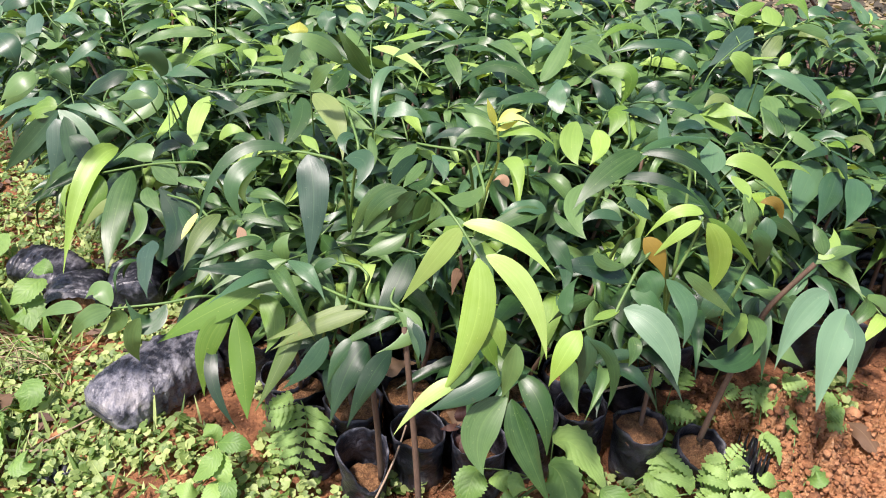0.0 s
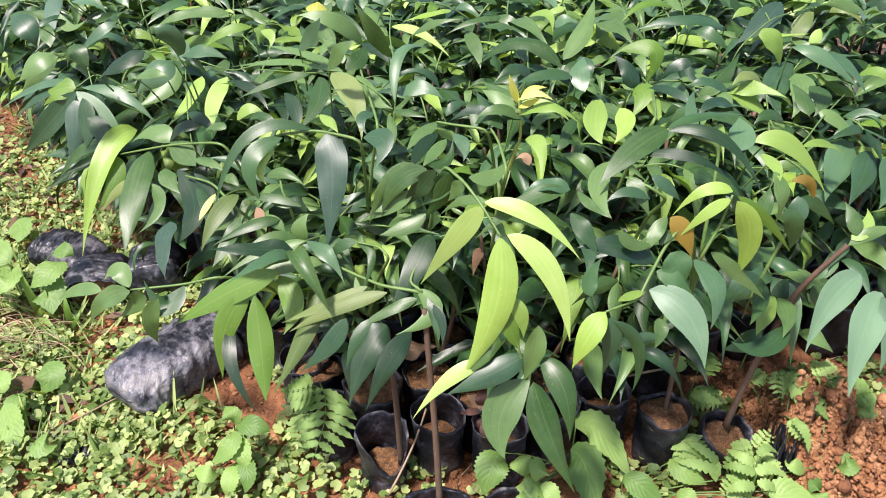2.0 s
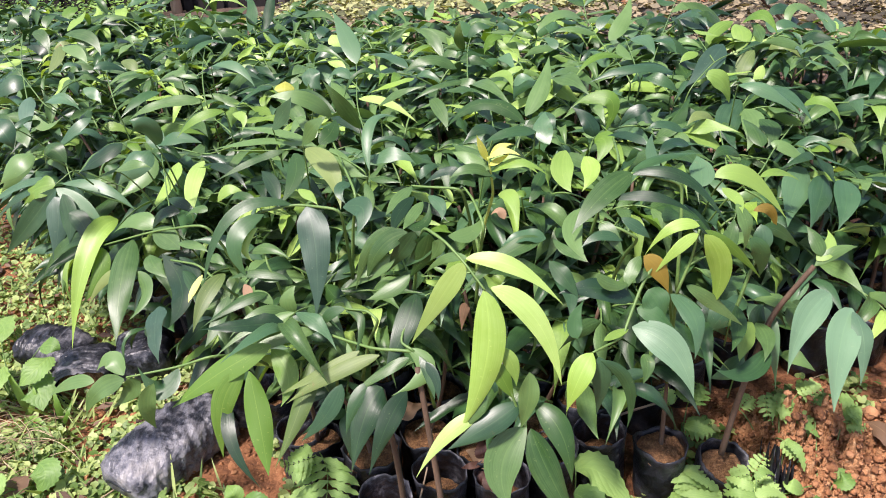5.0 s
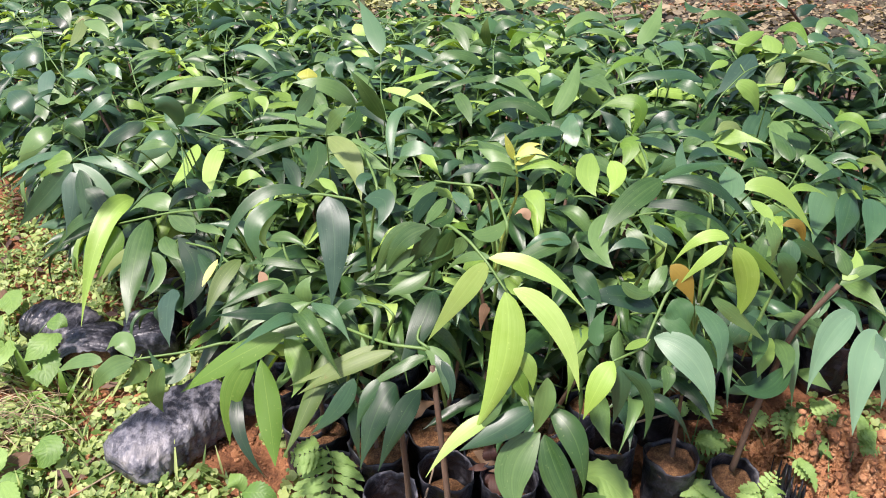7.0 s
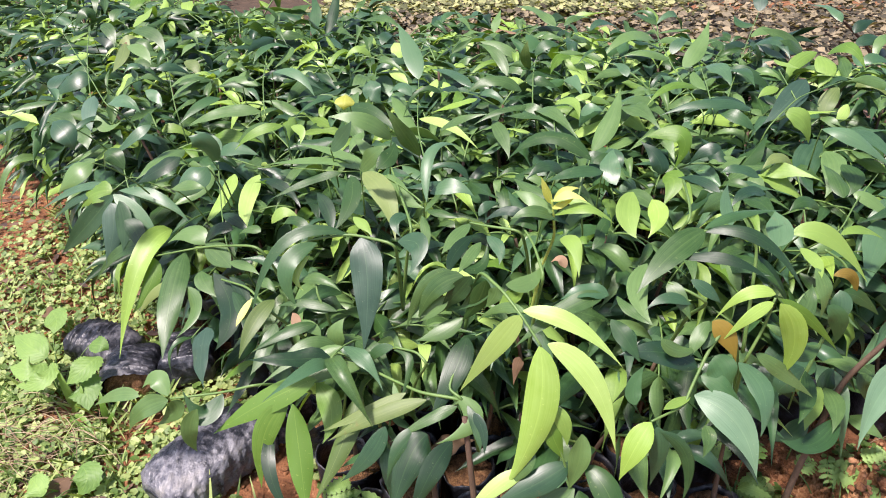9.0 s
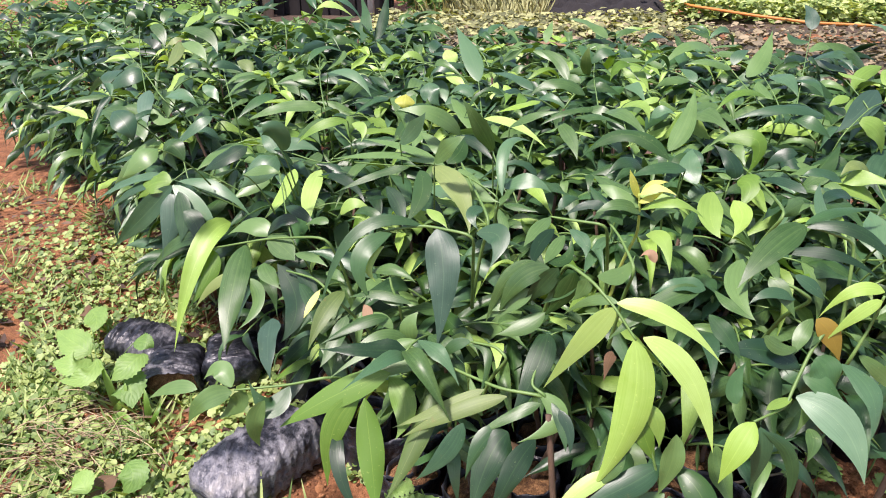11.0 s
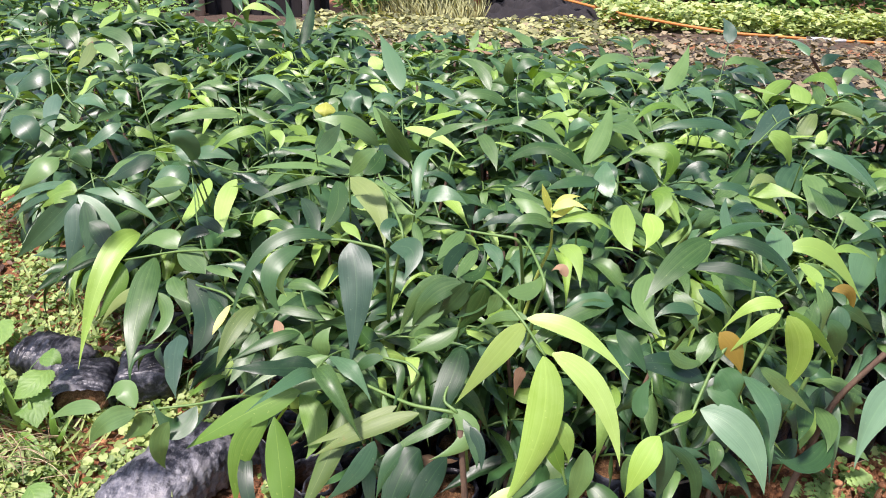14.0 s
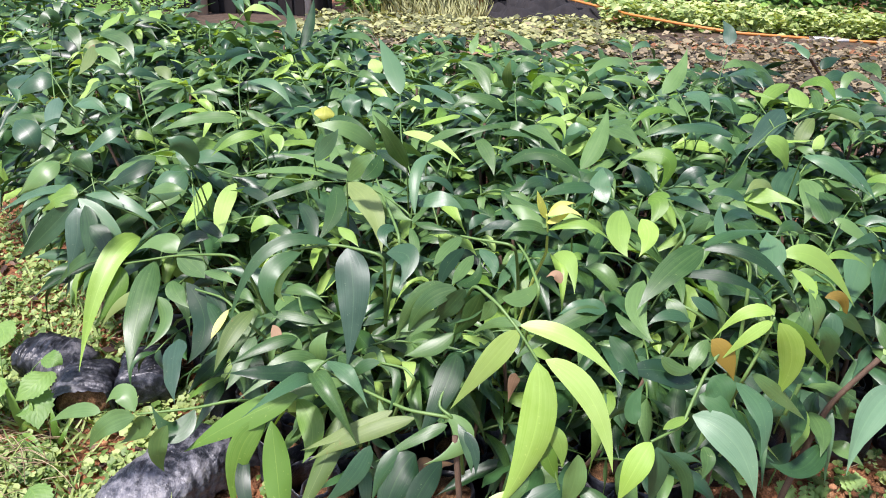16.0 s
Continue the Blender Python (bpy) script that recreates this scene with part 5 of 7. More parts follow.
leaf(s, (-1.316, 2.164, 0.664), (-1.366, 2.127, 0.641), (0.006, 0.002, 0.034), 0.035, "mid")
leaf(s, (-1.236, 2.058, 0.669), (-1.170, 1.998, 0.621), (0.011, 0.001, 0.013), 0.033, "mid")
leaf(s, (-1.195, 2.059, 0.678), (-1.188, 2.126, 0.698), (-0.003, -0.005, 0.011), 0.031, "mid")
leaf(s, (-1.351, 2.512, 0.665), (-1.348, 2.434, 0.625), (-0.009, -0.010, 0.008), 0.047, "lime")
leaf(s, (-1.159, 1.769, 0.614), (-1.151, 1.670, 0.583), (-0.003, -0.007, 0.012), 0.044, "teal")
leaf(s, (-1.154, 1.771, 0.616), (-1.089, 1.742, 0.603), (0.007, 0.003, 0.015), 0.026, "mid")
leaf(s, (-0.987, 1.595, 0.612), (-0.948, 1.503, 0.560), (-0.004, -0.010, 0.003), 0.037, "navy")
leaf(s, (-0.942, 1.523, 0.592), (-0.869, 1.502, 0.592), (-0.004, -0.015, -0.020), 0.023, "mid")
leaf(s, (-0.925, 1.551, 0.609), (-0.840, 1.527, 0.596), (0.006, 0.001, 0.018), 0.023, "teal")
s = shoot([(-0.789, 1.577, 0.593), (-0.854, 1.693, 0.621), (-0.913, 1.807, 0.645)], STEM_GREEN)
leaf(s, (-1.084, 2.611, 0.637), (-1.145, 2.504, 0.642), (0.000, -0.008, 0.013), 0.029, "teal")
leaf(s, (-0.897, 1.986, 0.632), (-0.924, 1.893, 0.626), (0.000, -0.003, 0.018), 0.030, "mid")
leaf(s, (-0.885, 1.830, 0.629), (-0.834, 1.790, 0.602), (0.009, 0.001, 0.009), 0.029, "olive")
leaf(s, (-0.885, 1.697, 0.644), (-0.827, 1.749, 0.616), (0.001, -0.004, 0.016), 0.023, "teal")
leaf(s, (-0.888, 1.656, 0.652), (-0.916, 1.615, 0.656), (0.003, 0.001, 0.018), 0.029, "teal")
leaf(s, (-0.990, 1.771, 0.680), (-0.908, 1.720, 0.649), (0.011, 0.000, 0.008), 0.029, "mid")
leaf(s, (-0.863, 1.599, 0.625), (-0.814, 1.569, 0.597), (0.006, -0.001, 0.004), 0.025, "teal")
leaf(s, (-0.829, 1.536, 0.595), (-0.828, 1.393, 0.556), (0.014, 0.001, 0.008), 0.028, "mid")
s = shoot([(-0.562, 1.519, 0.610), (-0.624, 1.679, 0.625), (-0.702, 1.917, 0.635)], STEM_GREEN)
leaf(s, (-0.776, 2.172, 0.635), (-0.829, 2.094, 0.637), (0.002, -0.001, 0.027), 0.032, "mid")
leaf(s, (-0.662, 1.969, 0.633), (-0.712, 1.842, 0.620), (-0.007, -0.007, 0.022), 0.030, "dark")
leaf(s, (-0.657, 1.975, 0.633), (-0.680, 1.883, 0.599), (0.010, -0.002, 0.003), 0.024, "mid")
leaf(s, (-0.651, 1.649, 0.625), (-0.660, 1.684, 0.648), (-0.009, -0.006, 0.001), 0.025, "mid")
leaf(s, (-0.625, 1.754, 0.627), (-0.510, 1.689, 0.589), (0.009, -0.001, 0.023), 0.025, "teal")
leaf(s, (-0.699, 1.611, 0.607), (-0.754, 1.521, 0.578), (0.004, -0.004, 0.013), 0.025, "dark")
leaf(s, (-0.498, 1.491, 0.588), (-0.470, 1.450, 0.564), (0.013, 0.003, 0.008), 0.020, "lime")
s = shoot([(-0.352, 1.591, 0.579), (-0.418, 1.836, 0.586), (-0.477, 2.077, 0.615)], STEM_GREEN)
leaf(s, (-0.562, 2.345, 0.624), (-0.424, 2.250, 0.614), (0.010, -0.004, 0.024), 0.031, "mid")
leaf(s, (-0.632, 2.226, 0.625), (-0.543, 2.168, 0.612), (0.000, -0.004, 0.011), 0.023, "mid")
leaf(s, (-0.429, 1.858, 0.587), (-0.360, 1.787, 0.553), (0.015, -0.000, 0.011), 0.043, "teal")
leaf(s, (-0.274, 1.613, 0.618), (-0.329, 1.647, 0.612), (0.001, 0.002, 0.020), 0.031, "teal")
leaf(s, (-0.446, 1.970, 0.609), (-0.513, 1.942, 0.603), (-0.000, -0.000, 0.027), 0.023, "lime")
leaf(s, (-0.365, 1.808, 0.616), (-0.309, 1.759, 0.600), (0.002, -0.003, 0.007), 0.023, "young")
leaf(s, (-0.396, 1.650, 0.566), (-0.424, 1.536, 0.523), (-0.006, -0.007, 0.008), 0.034, "mid")
leaf(s, (-0.349, 1.494, 0.579), (-0.364, 1.433, 0.556), (-0.004, -0.003, 0.004), 0.022, "mid")
leaf(s, (-0.480, 1.734, 0.569), (-0.489, 1.669, 0.539), (-0.010, -0.006, 0.005), 0.027, "lime")
s = shoot([(-0.020, 1.562, 0.619), (-0.029, 1.800, 0.630), (-0.018, 2.108, 0.633)], STEM_GREEN)
leaf(s, (0.012, 2.222, 0.635), (-0.115, 2.353, 0.665), (0.006, -0.007, 0.016), 0.034, "mid")
leaf(s, (0.035, 2.222, 0.636), (0.109, 2.289, 0.643), (-0.003, -0.003, 0.014), 0.023, "mid")
leaf(s, (-0.150, 2.157, 0.631), (-0.138, 2.225, 0.679), (-0.003, -0.005, 0.001), 0.025, "mid")
leaf(s, (-0.030, 1.914, 0.630), (0.045, 1.933, 0.635), (-0.006, -0.001, 0.024), 0.030, "dark")
leaf(s, (-0.063, 2.134, 0.632), (-0.043, 2.055, 0.581), (0.014, -0.004, 0.006), 0.032, "dark")
leaf(s, (0.055, 1.875, 0.637), (0.009, 1.813, 0.611), (-0.007, -0.001, 0.017), 0.021, "lime")
leaf(s, (0.055, 1.875, 0.637), (0.095, 1.792, 0.598), (-0.000, -0.003, 0.011), 0.023, "lime")
leaf(s, (0.069, 1.905, 0.637), (0.120, 1.835, 0.622), (0.001, -0.002, 0.013), 0.022, "lime")
s = shoot([(0.037, 1.256, 0.608), (0.031, 1.355, 0.611), (0.023, 1.496, 0.619)], STEM_GREEN)
leaf(s, (-0.014, 1.533, 0.617), (0.070, 1.423, 0.600), (-0.004, -0.002, 0.021), 0.029, "mid")
leaf(s, (-0.009, 1.547, 0.619), (-0.131, 1.496, 0.597), (-0.003, -0.005, 0.015), 0.017, "mid")
leaf(s, (-0.073, 1.528, 0.606), (0.025, 1.456, 0.617), (0.000, -0.004, 0.011), 0.019, "mid")
leaf(s, (0.093, 1.565, 0.642), (0.055, 1.556, 0.630), (-0.002, -0.003, 0.001), 0.016, "lime")
leaf(s, (0.024, 1.556, 0.624), (0.071, 1.495, 0.614), (0.011, -0.000, 0.018), 0.024, "lime")
leaf(s, (0.074, 1.485, 0.625), (0.115, 1.477, 0.635), (-0.002, -0.000, 0.010), 0.024, "teal")
s = shoot([(0.330, 1.557, 0.597), (0.333, 1.708, 0.624), (0.339, 1.878, 0.632)], STEM_GREEN)
leaf(s, (0.165, 1.648, 0.655), (0.138, 1.694, 0.671), (0.006, -0.003, 0.004), 0.021, "teal")
leaf(s, (0.284, 1.901, 0.639), (0.328, 1.949, 0.663), (-0.006, -0.001, 0.010), 0.029, "teal")
leaf(s, (0.351, 1.837, 0.630), (0.391, 1.745, 0.609), (0.004, -0.004, 0.016), 0.037, "teal")
leaf(s, (0.316, 1.783, 0.631), (0.344, 1.714, 0.609), (-0.007, -0.004, -0.004), 0.025, "mid")
leaf(s, (0.356, 1.583, 0.602), (0.396, 1.518, 0.590), (0.001, -0.004, 0.007), 0.024, "dark")
s = shoot([(0.531, 1.636, 0.561), (0.483, 1.634, 0.629), (0.491, 1.789, 0.637)], STEM_GREEN)
leaf(s, (0.492, 2.037, 0.631), (0.547, 1.914, 0.626), (0.006, -0.005, 0.027), 0.031, "teal")
leaf(s, (0.503, 1.878, 0.635), (0.537, 1.800, 0.636), (-0.004, -0.005, -0.001), 0.022, "lime")
leaf(s, (0.465, 1.669, 0.630), (0.422, 1.645, 0.615), (-0.004, -0.002, 0.005), 0.020, "lime")
leaf(s, (0.636, 1.749, 0.612), (0.699, 1.717, 0.594), (-0.004, -0.000, 0.023), 0.028, "olive")
leaf(s, (0.594, 1.714, 0.620), (0.560, 1.656, 0.560), (-0.011, -0.002, 0.004), 0.035, "olive")
leaf(s, (0.692, 1.879, 0.626), (0.763, 1.897, 0.618), (-0.010, 0.001, 0.015), 0.029, "blue")
leaf(s, (0.905, 2.299, 0.627), (0.926, 2.193, 0.606), (0.003, -0.007, 0.009), 0.034, "mid")


def lone_leaf(base, tip, bow, width, tone):
    """A single blade that rises clear of the crowd on a thin stalk."""
    plant = min(PLANTS, key=lambda p: (p.location.x - base[0]) ** 2 + (p.location.y - base[1] - 0.04) ** 2)
    inv = plant.matrix_basis.inverted()
    low = (base[0] * 0.7 + plant.location.x * 0.3, base[1] * 0.7 + plant.location.y * 0.3 + 0.02, base[2] - 0.09)
    v, f = tube(bend(low, base, (0, 0, 0.012), 6), [0.0016, 0.0010], 5)
    child("stalk", mesh_of("stalk", v, f, STEM_GREEN), plant, inv)
    leaf((plant, inv), base, tip, bow, width, tone)


lone_leaf((-0.950, 1.395, 0.620), (-0.898, 1.365, 0.572), (0.014, -0.012, 0.010), 0.048, "teal")
lone_leaf((-1.067, 1.721, 0.620), (-1.168, 1.691, 0.573), (0.010, -0.012, 0.016), 0.050, "blue")
lone_leaf((-0.536, 1.194, 0.620), (-0.591, 1.164, 0.571), (0.009, -0.012, 0.011), 0.048, "teal")
lone_leaf((-0.603, 1.234, 0.620), (-0.676, 1.204, 0.581), (0.005, -0.012, 0.005), 0.036, "dark")
lone_leaf((-0.558, 1.489, 0.620), (-0.703, 1.459, 0.593), (-0.001, -0.012, 0.015), 0.029, "mid")
lone_leaf((-0.628, 1.678, 0.620), (-0.722, 1.648, 0.620), (0.008, -0.012, 0.009), 0.024, "mid")
lone_leaf((-0.675, 1.682, 0.620), (-0.642, 1.652, 0.660), (0.011, -0.012, 0.005), 0.019, "mid")
lone_leaf((-0.538, 1.220, 0.620), (-0.556, 1.190, 0.674), (0.010, -0.012, 0.012), 0.046, "blue")
lone_leaf((-0.755, 1.703, 0.620), (-0.854, 1.673, 0.605), (0.005, -0.012, 0.015), 0.023, "mid")
lone_leaf((-0.758, 1.703, 0.620), (-0.856, 1.673, 0.577), (0.004, -0.012, 0.008), 0.026, "mid")
lone_leaf((-0.918, 1.792, 0.620), (-0.834, 1.762, 0.610), (0.010, -0.012, 0.010), 0.027, "mid")
lone_leaf((-0.741, 1.393, 0.620), (-0.813, 1.363, 0.565), (0.010, -0.012, 0.010), 0.024, "teal")
lone_leaf((-0.905, 1.518, 0.620), (-0.818, 1.488, 0.613), (0.009, -0.012, 0.011), 0.026, "teal")
lone_leaf((-1.283, 2.318, 0.620), (-1.184, 2.288, 0.544), (0.013, -0.012, 0.014), 0.048, "mid")
lone_leaf((-1.187, 2.106, 0.620), (-1.100, 2.076, 0.567), (0.012, -0.012, 0.012), 0.044, "mid")
lone_leaf((-1.180, 2.130, 0.620), (-1.246, 2.100, 0.536), (0.001, -0.012, 0.024), 0.034, "olive")
lone_leaf((-0.745, 1.197, 0.620), (-0.800, 1.167, 0.576), (0.007, -0.012, 0.010), 0.041, "mid")
lone_leaf((-0.258, 1.346, 0.620), (-0.361, 1.316, 0.669), (0.010, -0.012, 0.018), 0.032, "mid")
lone_leaf((-0.194, 1.271, 0.620), (-0.241, 1.241, 0.714), (0.004, -0.012, 0.004), 0.028, "mid")
lone_leaf((-0.388, 1.718, 0.620), (-0.355, 1.688, 0.575), (-0.004, -0.012, 0.002), 0.045, "teal")
lone_leaf((-0.353, 1.289, 0.620), (-0.302, 1.259, 0.683), (0.008, -0.012, 0.005), 0.029, "teal")
lone_leaf((-0.278, 1.203, 0.620), (-0.225, 1.173, 0.674), (0.001, -0.012, 0.007), 0.029, "mid")
lone_leaf((-0.414, 1.610, 0.620), (-0.412, 1.580, 0.595), (0.002, -0.012, 0.003), 0.042, "yellow")
lone_leaf((-0.659, 2.073, 0.620), (-0.807, 2.043, 0.566), (-0.010, -0.012, 0.019), 0.043, "dark")
lone_leaf((-0.479, 1.404, 0.620), (-0.571, 1.374, 0.579), (0.002, -0.012, 0.016), 0.022, "lime")
lone_leaf((-0.639, 1.778, 0.620), (-0.507, 1.748, 0.586), (0.005, -0.012, 0.015), 0.024, "teal")
lone_leaf((-0.181, 2.102, 0.620), (-0.042, 2.072, 0.546), (0.010, -0.012, 0.017), 0.030, "mid")
lone_leaf((-0.041, 1.821, 0.620), (-0.042, 1.791, 0.695), (-0.005, -0.012, 0.003), 0.027, "olive")
lone_leaf((0.036, 1.940, 0.620), (0.002, 1.910, 0.587), (-0.002, -0.012, 0.009), 0.022, "lime")
lone_leaf((0.039, 1.940, 0.620), (0.096, 1.910, 0.556), (-0.001, -0.012, 0.007), 0.019, "lime")
lone_leaf((0.044, 1.976, 0.620), (0.122, 1.946, 0.592), (-0.002, -0.012, 0.013), 0.019, "lime")
lone_leaf((-0.006, 1.497, 0.620), (0.076, 1.467, 0.582), (0.001, -0.012, 0.012), 0.038, "dark")
lone_leaf((0.119, 1.329, 0.620), (0.124, 1.299, 0.577), (0.006, -0.012, 0.006), 0.034, "teal")
lone_leaf((0.105, 1.226, 0.620), (0.019, 1.196, 0.613), (-0.002, -0.012, 0.011), 0.025, "dark")
lone_leaf((0.379, 1.877, 0.620), (0.425, 1.847, 0.570), (0.001, -0.012, 0.007), 0.049, "teal")
lone_leaf((0.393, 1.563, 0.620), (0.221, 1.533, 0.612), (-0.001, -0.012, 0.021), 0.026, "blue")
lone_leaf((0.330, 1.545, 0.620), (0.396, 1.515, 0.591), (-0.002, -0.012, 0.010), 0.026, "dark")
lone_leaf((0.606, 2.037, 0.620), (0.497, 2.007, 0.675), (-0.002, -0.012, 0.007), 0.032, "mid")
lone_leaf((0.594, 1.977, 0.620), (0.523, 1.947, 0.662), (-0.002, -0.012, 0.008), 0.028, "mid")
lone_leaf((0.511, 2.128, 0.620), (0.596, 2.098, 0.583), (-0.003, -0.012, 0.009), 0.040, "blue")
lone_leaf((0.488, 1.452, 0.620), (0.607, 1.422, 0.561), (-0.011, -0.012, 0.022), 0.028, "teal")
lone_leaf((-1.306, 2.117, 0.620), (-1.270, 2.087, 0.557), (0.044, -0.012, 0.015), 0.026, "dark")
lone_leaf((-0.552, 1.103, 0.620), (-0.476, 1.073, 0.634), (0.008, -0.012, 0.013), 0.018, "mid")
lone_leaf((-0.179, 1.404, 0.620), (-0.088, 1.374, 0.661), (-0.003, -0.012, 0.009), 0.017, "mid")
lone_leaf((-0.044, 1.552, 0.620), (0.030, 1.522, 0.600), (-0.005, -0.012, 0.012), 0.021, "mid")
lone_leaf((0.418, 1.100, 0.363), (0.373, 1.080, 0.313), (-0.006, -0.012, 0.012), 0.043, "blue")
lone_leaf((0.481, 1.150, 0.330), (0.488, 1.130, 0.266), (-0.016, -0.012, 0.007), 0.027, "dark")
lone_leaf((0.563, 1.200, 0.304), (0.561, 1.180, 0.243), (-0.016, -0.012, 0.010), 0.033, "mid")
lone_leaf((0.283, 1.000, 0.439), (0.266, 0.980, 0.394), (-0.017, -0.012, 0.007), 0.031, "dark")
lone_leaf((0.546, 1.200, 0.195), (0.599, 1.170, 0.175), (-0.008, -0.012, 0.015), 0.030, "mid")
lone_leaf((0.462, 1.150, 0.225), (0.401, 1.130, 0.191), (0.003, -0.012, 0.001), 0.033, "dark")

# ---- weeds, litter and loose soil round the bed ----
wr = random.Random(3)


def disc_leaf(centre, size, up, cup=0.15, lobes=5):
    """A small round weed leaf with a scalloped edge and a notch at its stalk."""
    z = Vector(up).normalized()
    x = z.cross(Vector((wr.uniform(-1, 1), wr.uniform(-1, 1), 0.1))).normalized()
    y = z.cross(x)
    c, v = Vector(centre), []
    n = 13
    v.append(tuple(c - z * size * cup))
    for i in range(n):
        th = 2 * math.pi * i / n
        q = size * (0.93 + 0.09 * math.cos(lobes * th)) * (0.35 if i == 0 else 1)
        v.append(tuple(c + x * (q * math.cos(th)) + y * (q * 0.92 * math.sin(th)) + z * (size * cup * 0.8 * math.sin(2 * th + size * 900))))
    uv = [(0.7, 0.5)] + [(0.7 + 0.25 * math.cos(i), 0.5 + 0.4 * math.sin(i)) for i in range(n)]
    return v, [(0, 1 + i, 1 + (i + 1) % n) for i in range(n)], uv


carpet, clods, straws = Heap(), Heap(), Heap()
for k in range(82000):
    x, y = (wr.gauss(-0.8, 1.1), wr.gauss(0.55, 0.8)) if k >= 50000 else (wr.uniform(-1.75, -0.05), wr.uniform(0.66, 2.1)) if k < 33000 else (wr.uniform(0.0, 1.1), wr.uniform(0.75, 1.45)) if k < 42000 else (wr.uniform(-2.6, -1.0), wr.uniform(1.3, 2.6))
    if inside(x, y, BED):
        continue
    apart = k >= 50000
    if apart and (wr.random() < 0.35 or -1.75 < x < 1.1 and 0.75 < y < 2.1):
        continue
    if not apart and x < 0.0 and wr.random() > min((y - 0.62) / 0.22 + 0.5 * noise.noise((x * 5, 0.4, 2.2)), (x + 1.85) / 0.35 + 0.5 * noise.noise((0.7, y * 5, 5.1)) if k < 33000 else 1):
        continue
    patch = noise.noise((x * 7, y * 7, 7.7)) + 0.5 * noise.noise((x * 17, y * 17, 3.3)) + (0.12 if x < -0.55 and y < 1.5 else 0.0 if x < -0.55 else -0.15 if x < -0.25 else -0.22)
    if -0.80 < x < -0.42 and 0.98 < y < 1.30:
        patch += 0.17
    dense = 0.7 if x > 0.30 else 0.40 if y > 1.5 else 0.85 if x < -0.55 else 0.66
    if patch < -0.20 or wr.random() > dense:
        continue
    z = hills(x, y)
    h = wr.uniform(0.006, 0.035)
    s = wr.choice((0.004, 0.0055, 0.007, 0.0085, 0.0100, 0.0115)) * wr.uniform(0.8, 1.15)
    carpet.add(*disc_leaf((x, y, z + h), s, (wr.uniform(-0.5, 0.5), wr.uniform(-0.7, 0.3), 1)))
tagged(new("ground_weeds", carpet.mesh("ground_weeds", LEAF_WEED)), "carpet of small round bright-green creeping weeds on soil", "weeds", kind="stuff")


def lump(centre, size, seed):
    v, f = [], []
    rows, cols = 5, 8
    for a in range(rows + 1):
        ph = math.pi * a / rows
        for b in range(cols):
            th = 2 * math.pi * b / cols
            d = Vector((math.sin(ph) * math.cos(th), math.sin(ph) * math.sin(th), math.cos(ph) * 0.75))
            q = size * (1 + 0.6 * noise.noise(d * 1.3 + Vector((seed, seed * 0.3, 0))) + 0.5 * noise.noise(d * 3.1 + Vector((0, seed, 0))))
            v.append(tuple(Vector(centre) + d * q))
    for a in range(rows):
        f += [(a * cols + b, (a + 1) * cols + b, (a + 1) * cols + (b + 1) % cols, a * cols + (b + 1) % cols) for b in range(cols)]
    return v, f


# broken clay beside the bags: middle, width, depth, height
HEAPS = [(0.590, 1.135, 0.17, 0.21, 0.17), (0.508, 1.130, 0.070, 0.14, 0.12), (0.66, 1.015, 0.34, 0.17, 0.08), (0.80, 1.14, 0.24, 0.26, 0.10)]


def heap_rise(x, y, heap):
    """Height of a crumbled clay heap over the ground: lumps parted by cracks."""
    cx, cy, w, d, h = heap
    a, b = (x - cx) / (w / 2), (y - cy) / (d / 2)
    fall = max(0.0, 1 - a * a) ** 0.5 * max(0.0, 1 - b * b) ** 0.5
    if fall <= 0:
        return 0.0
    big = 1 - noise.voronoi((x * 13, y * 13, 0.2))[0][0] * 1.3
    near = noise.voronoi((x * 30, y * 30, 0.5))[0]
    tiny = noise.voronoi((x * 85, y * 85, 1.5))[0]
    crack = 0.40 + 0.40 * min(1.0, (near[1] - near[0]) * 4) + 0.20 * min(1.0, (tiny[1] - tiny[0]) * 3.5)
    z = crack * fall * h * (0.55 + 0.75 * big + 0.35 * noise.noise((x * 30, y * 30, 2)) + 0.16 * noise.noise((x * 90, y * 90, 7)))
    return max(0.0, z + 0.005 * noise.noise((x * 150, y * 150, 3)) * fall)


for k in range(11000):
    x, y = (wr.uniform(-1.0, 1.0), wr.uniform(0.75, 1.45)) if k < 4200 else (wr.uniform(0.42, 1.0), wr.uniform(0.92, 1.35)) if k < 9300 else (wr.gauss(-0.2, 1.2), wr.gauss(0.9, 0.9))
    if inside(x, y, BED) and wr.random() < 0.7:
        continue
    s = min(0.017 if k < 4200 else 0.0065, 0.0018 + wr.expovariate(420 if k < 4200 else 520))
    clods.add(*lump((x, y, hills(x, y) + max(heap_rise(x, y, q) for q in HEAPS) + s * 0.25), s, k * 1.37))
tagged(new("soil_crumbs", clods.mesh("soil_crumbs", CLOD)), "loose crumbs and clods of orange-red clay", "soil", kind="stuff")

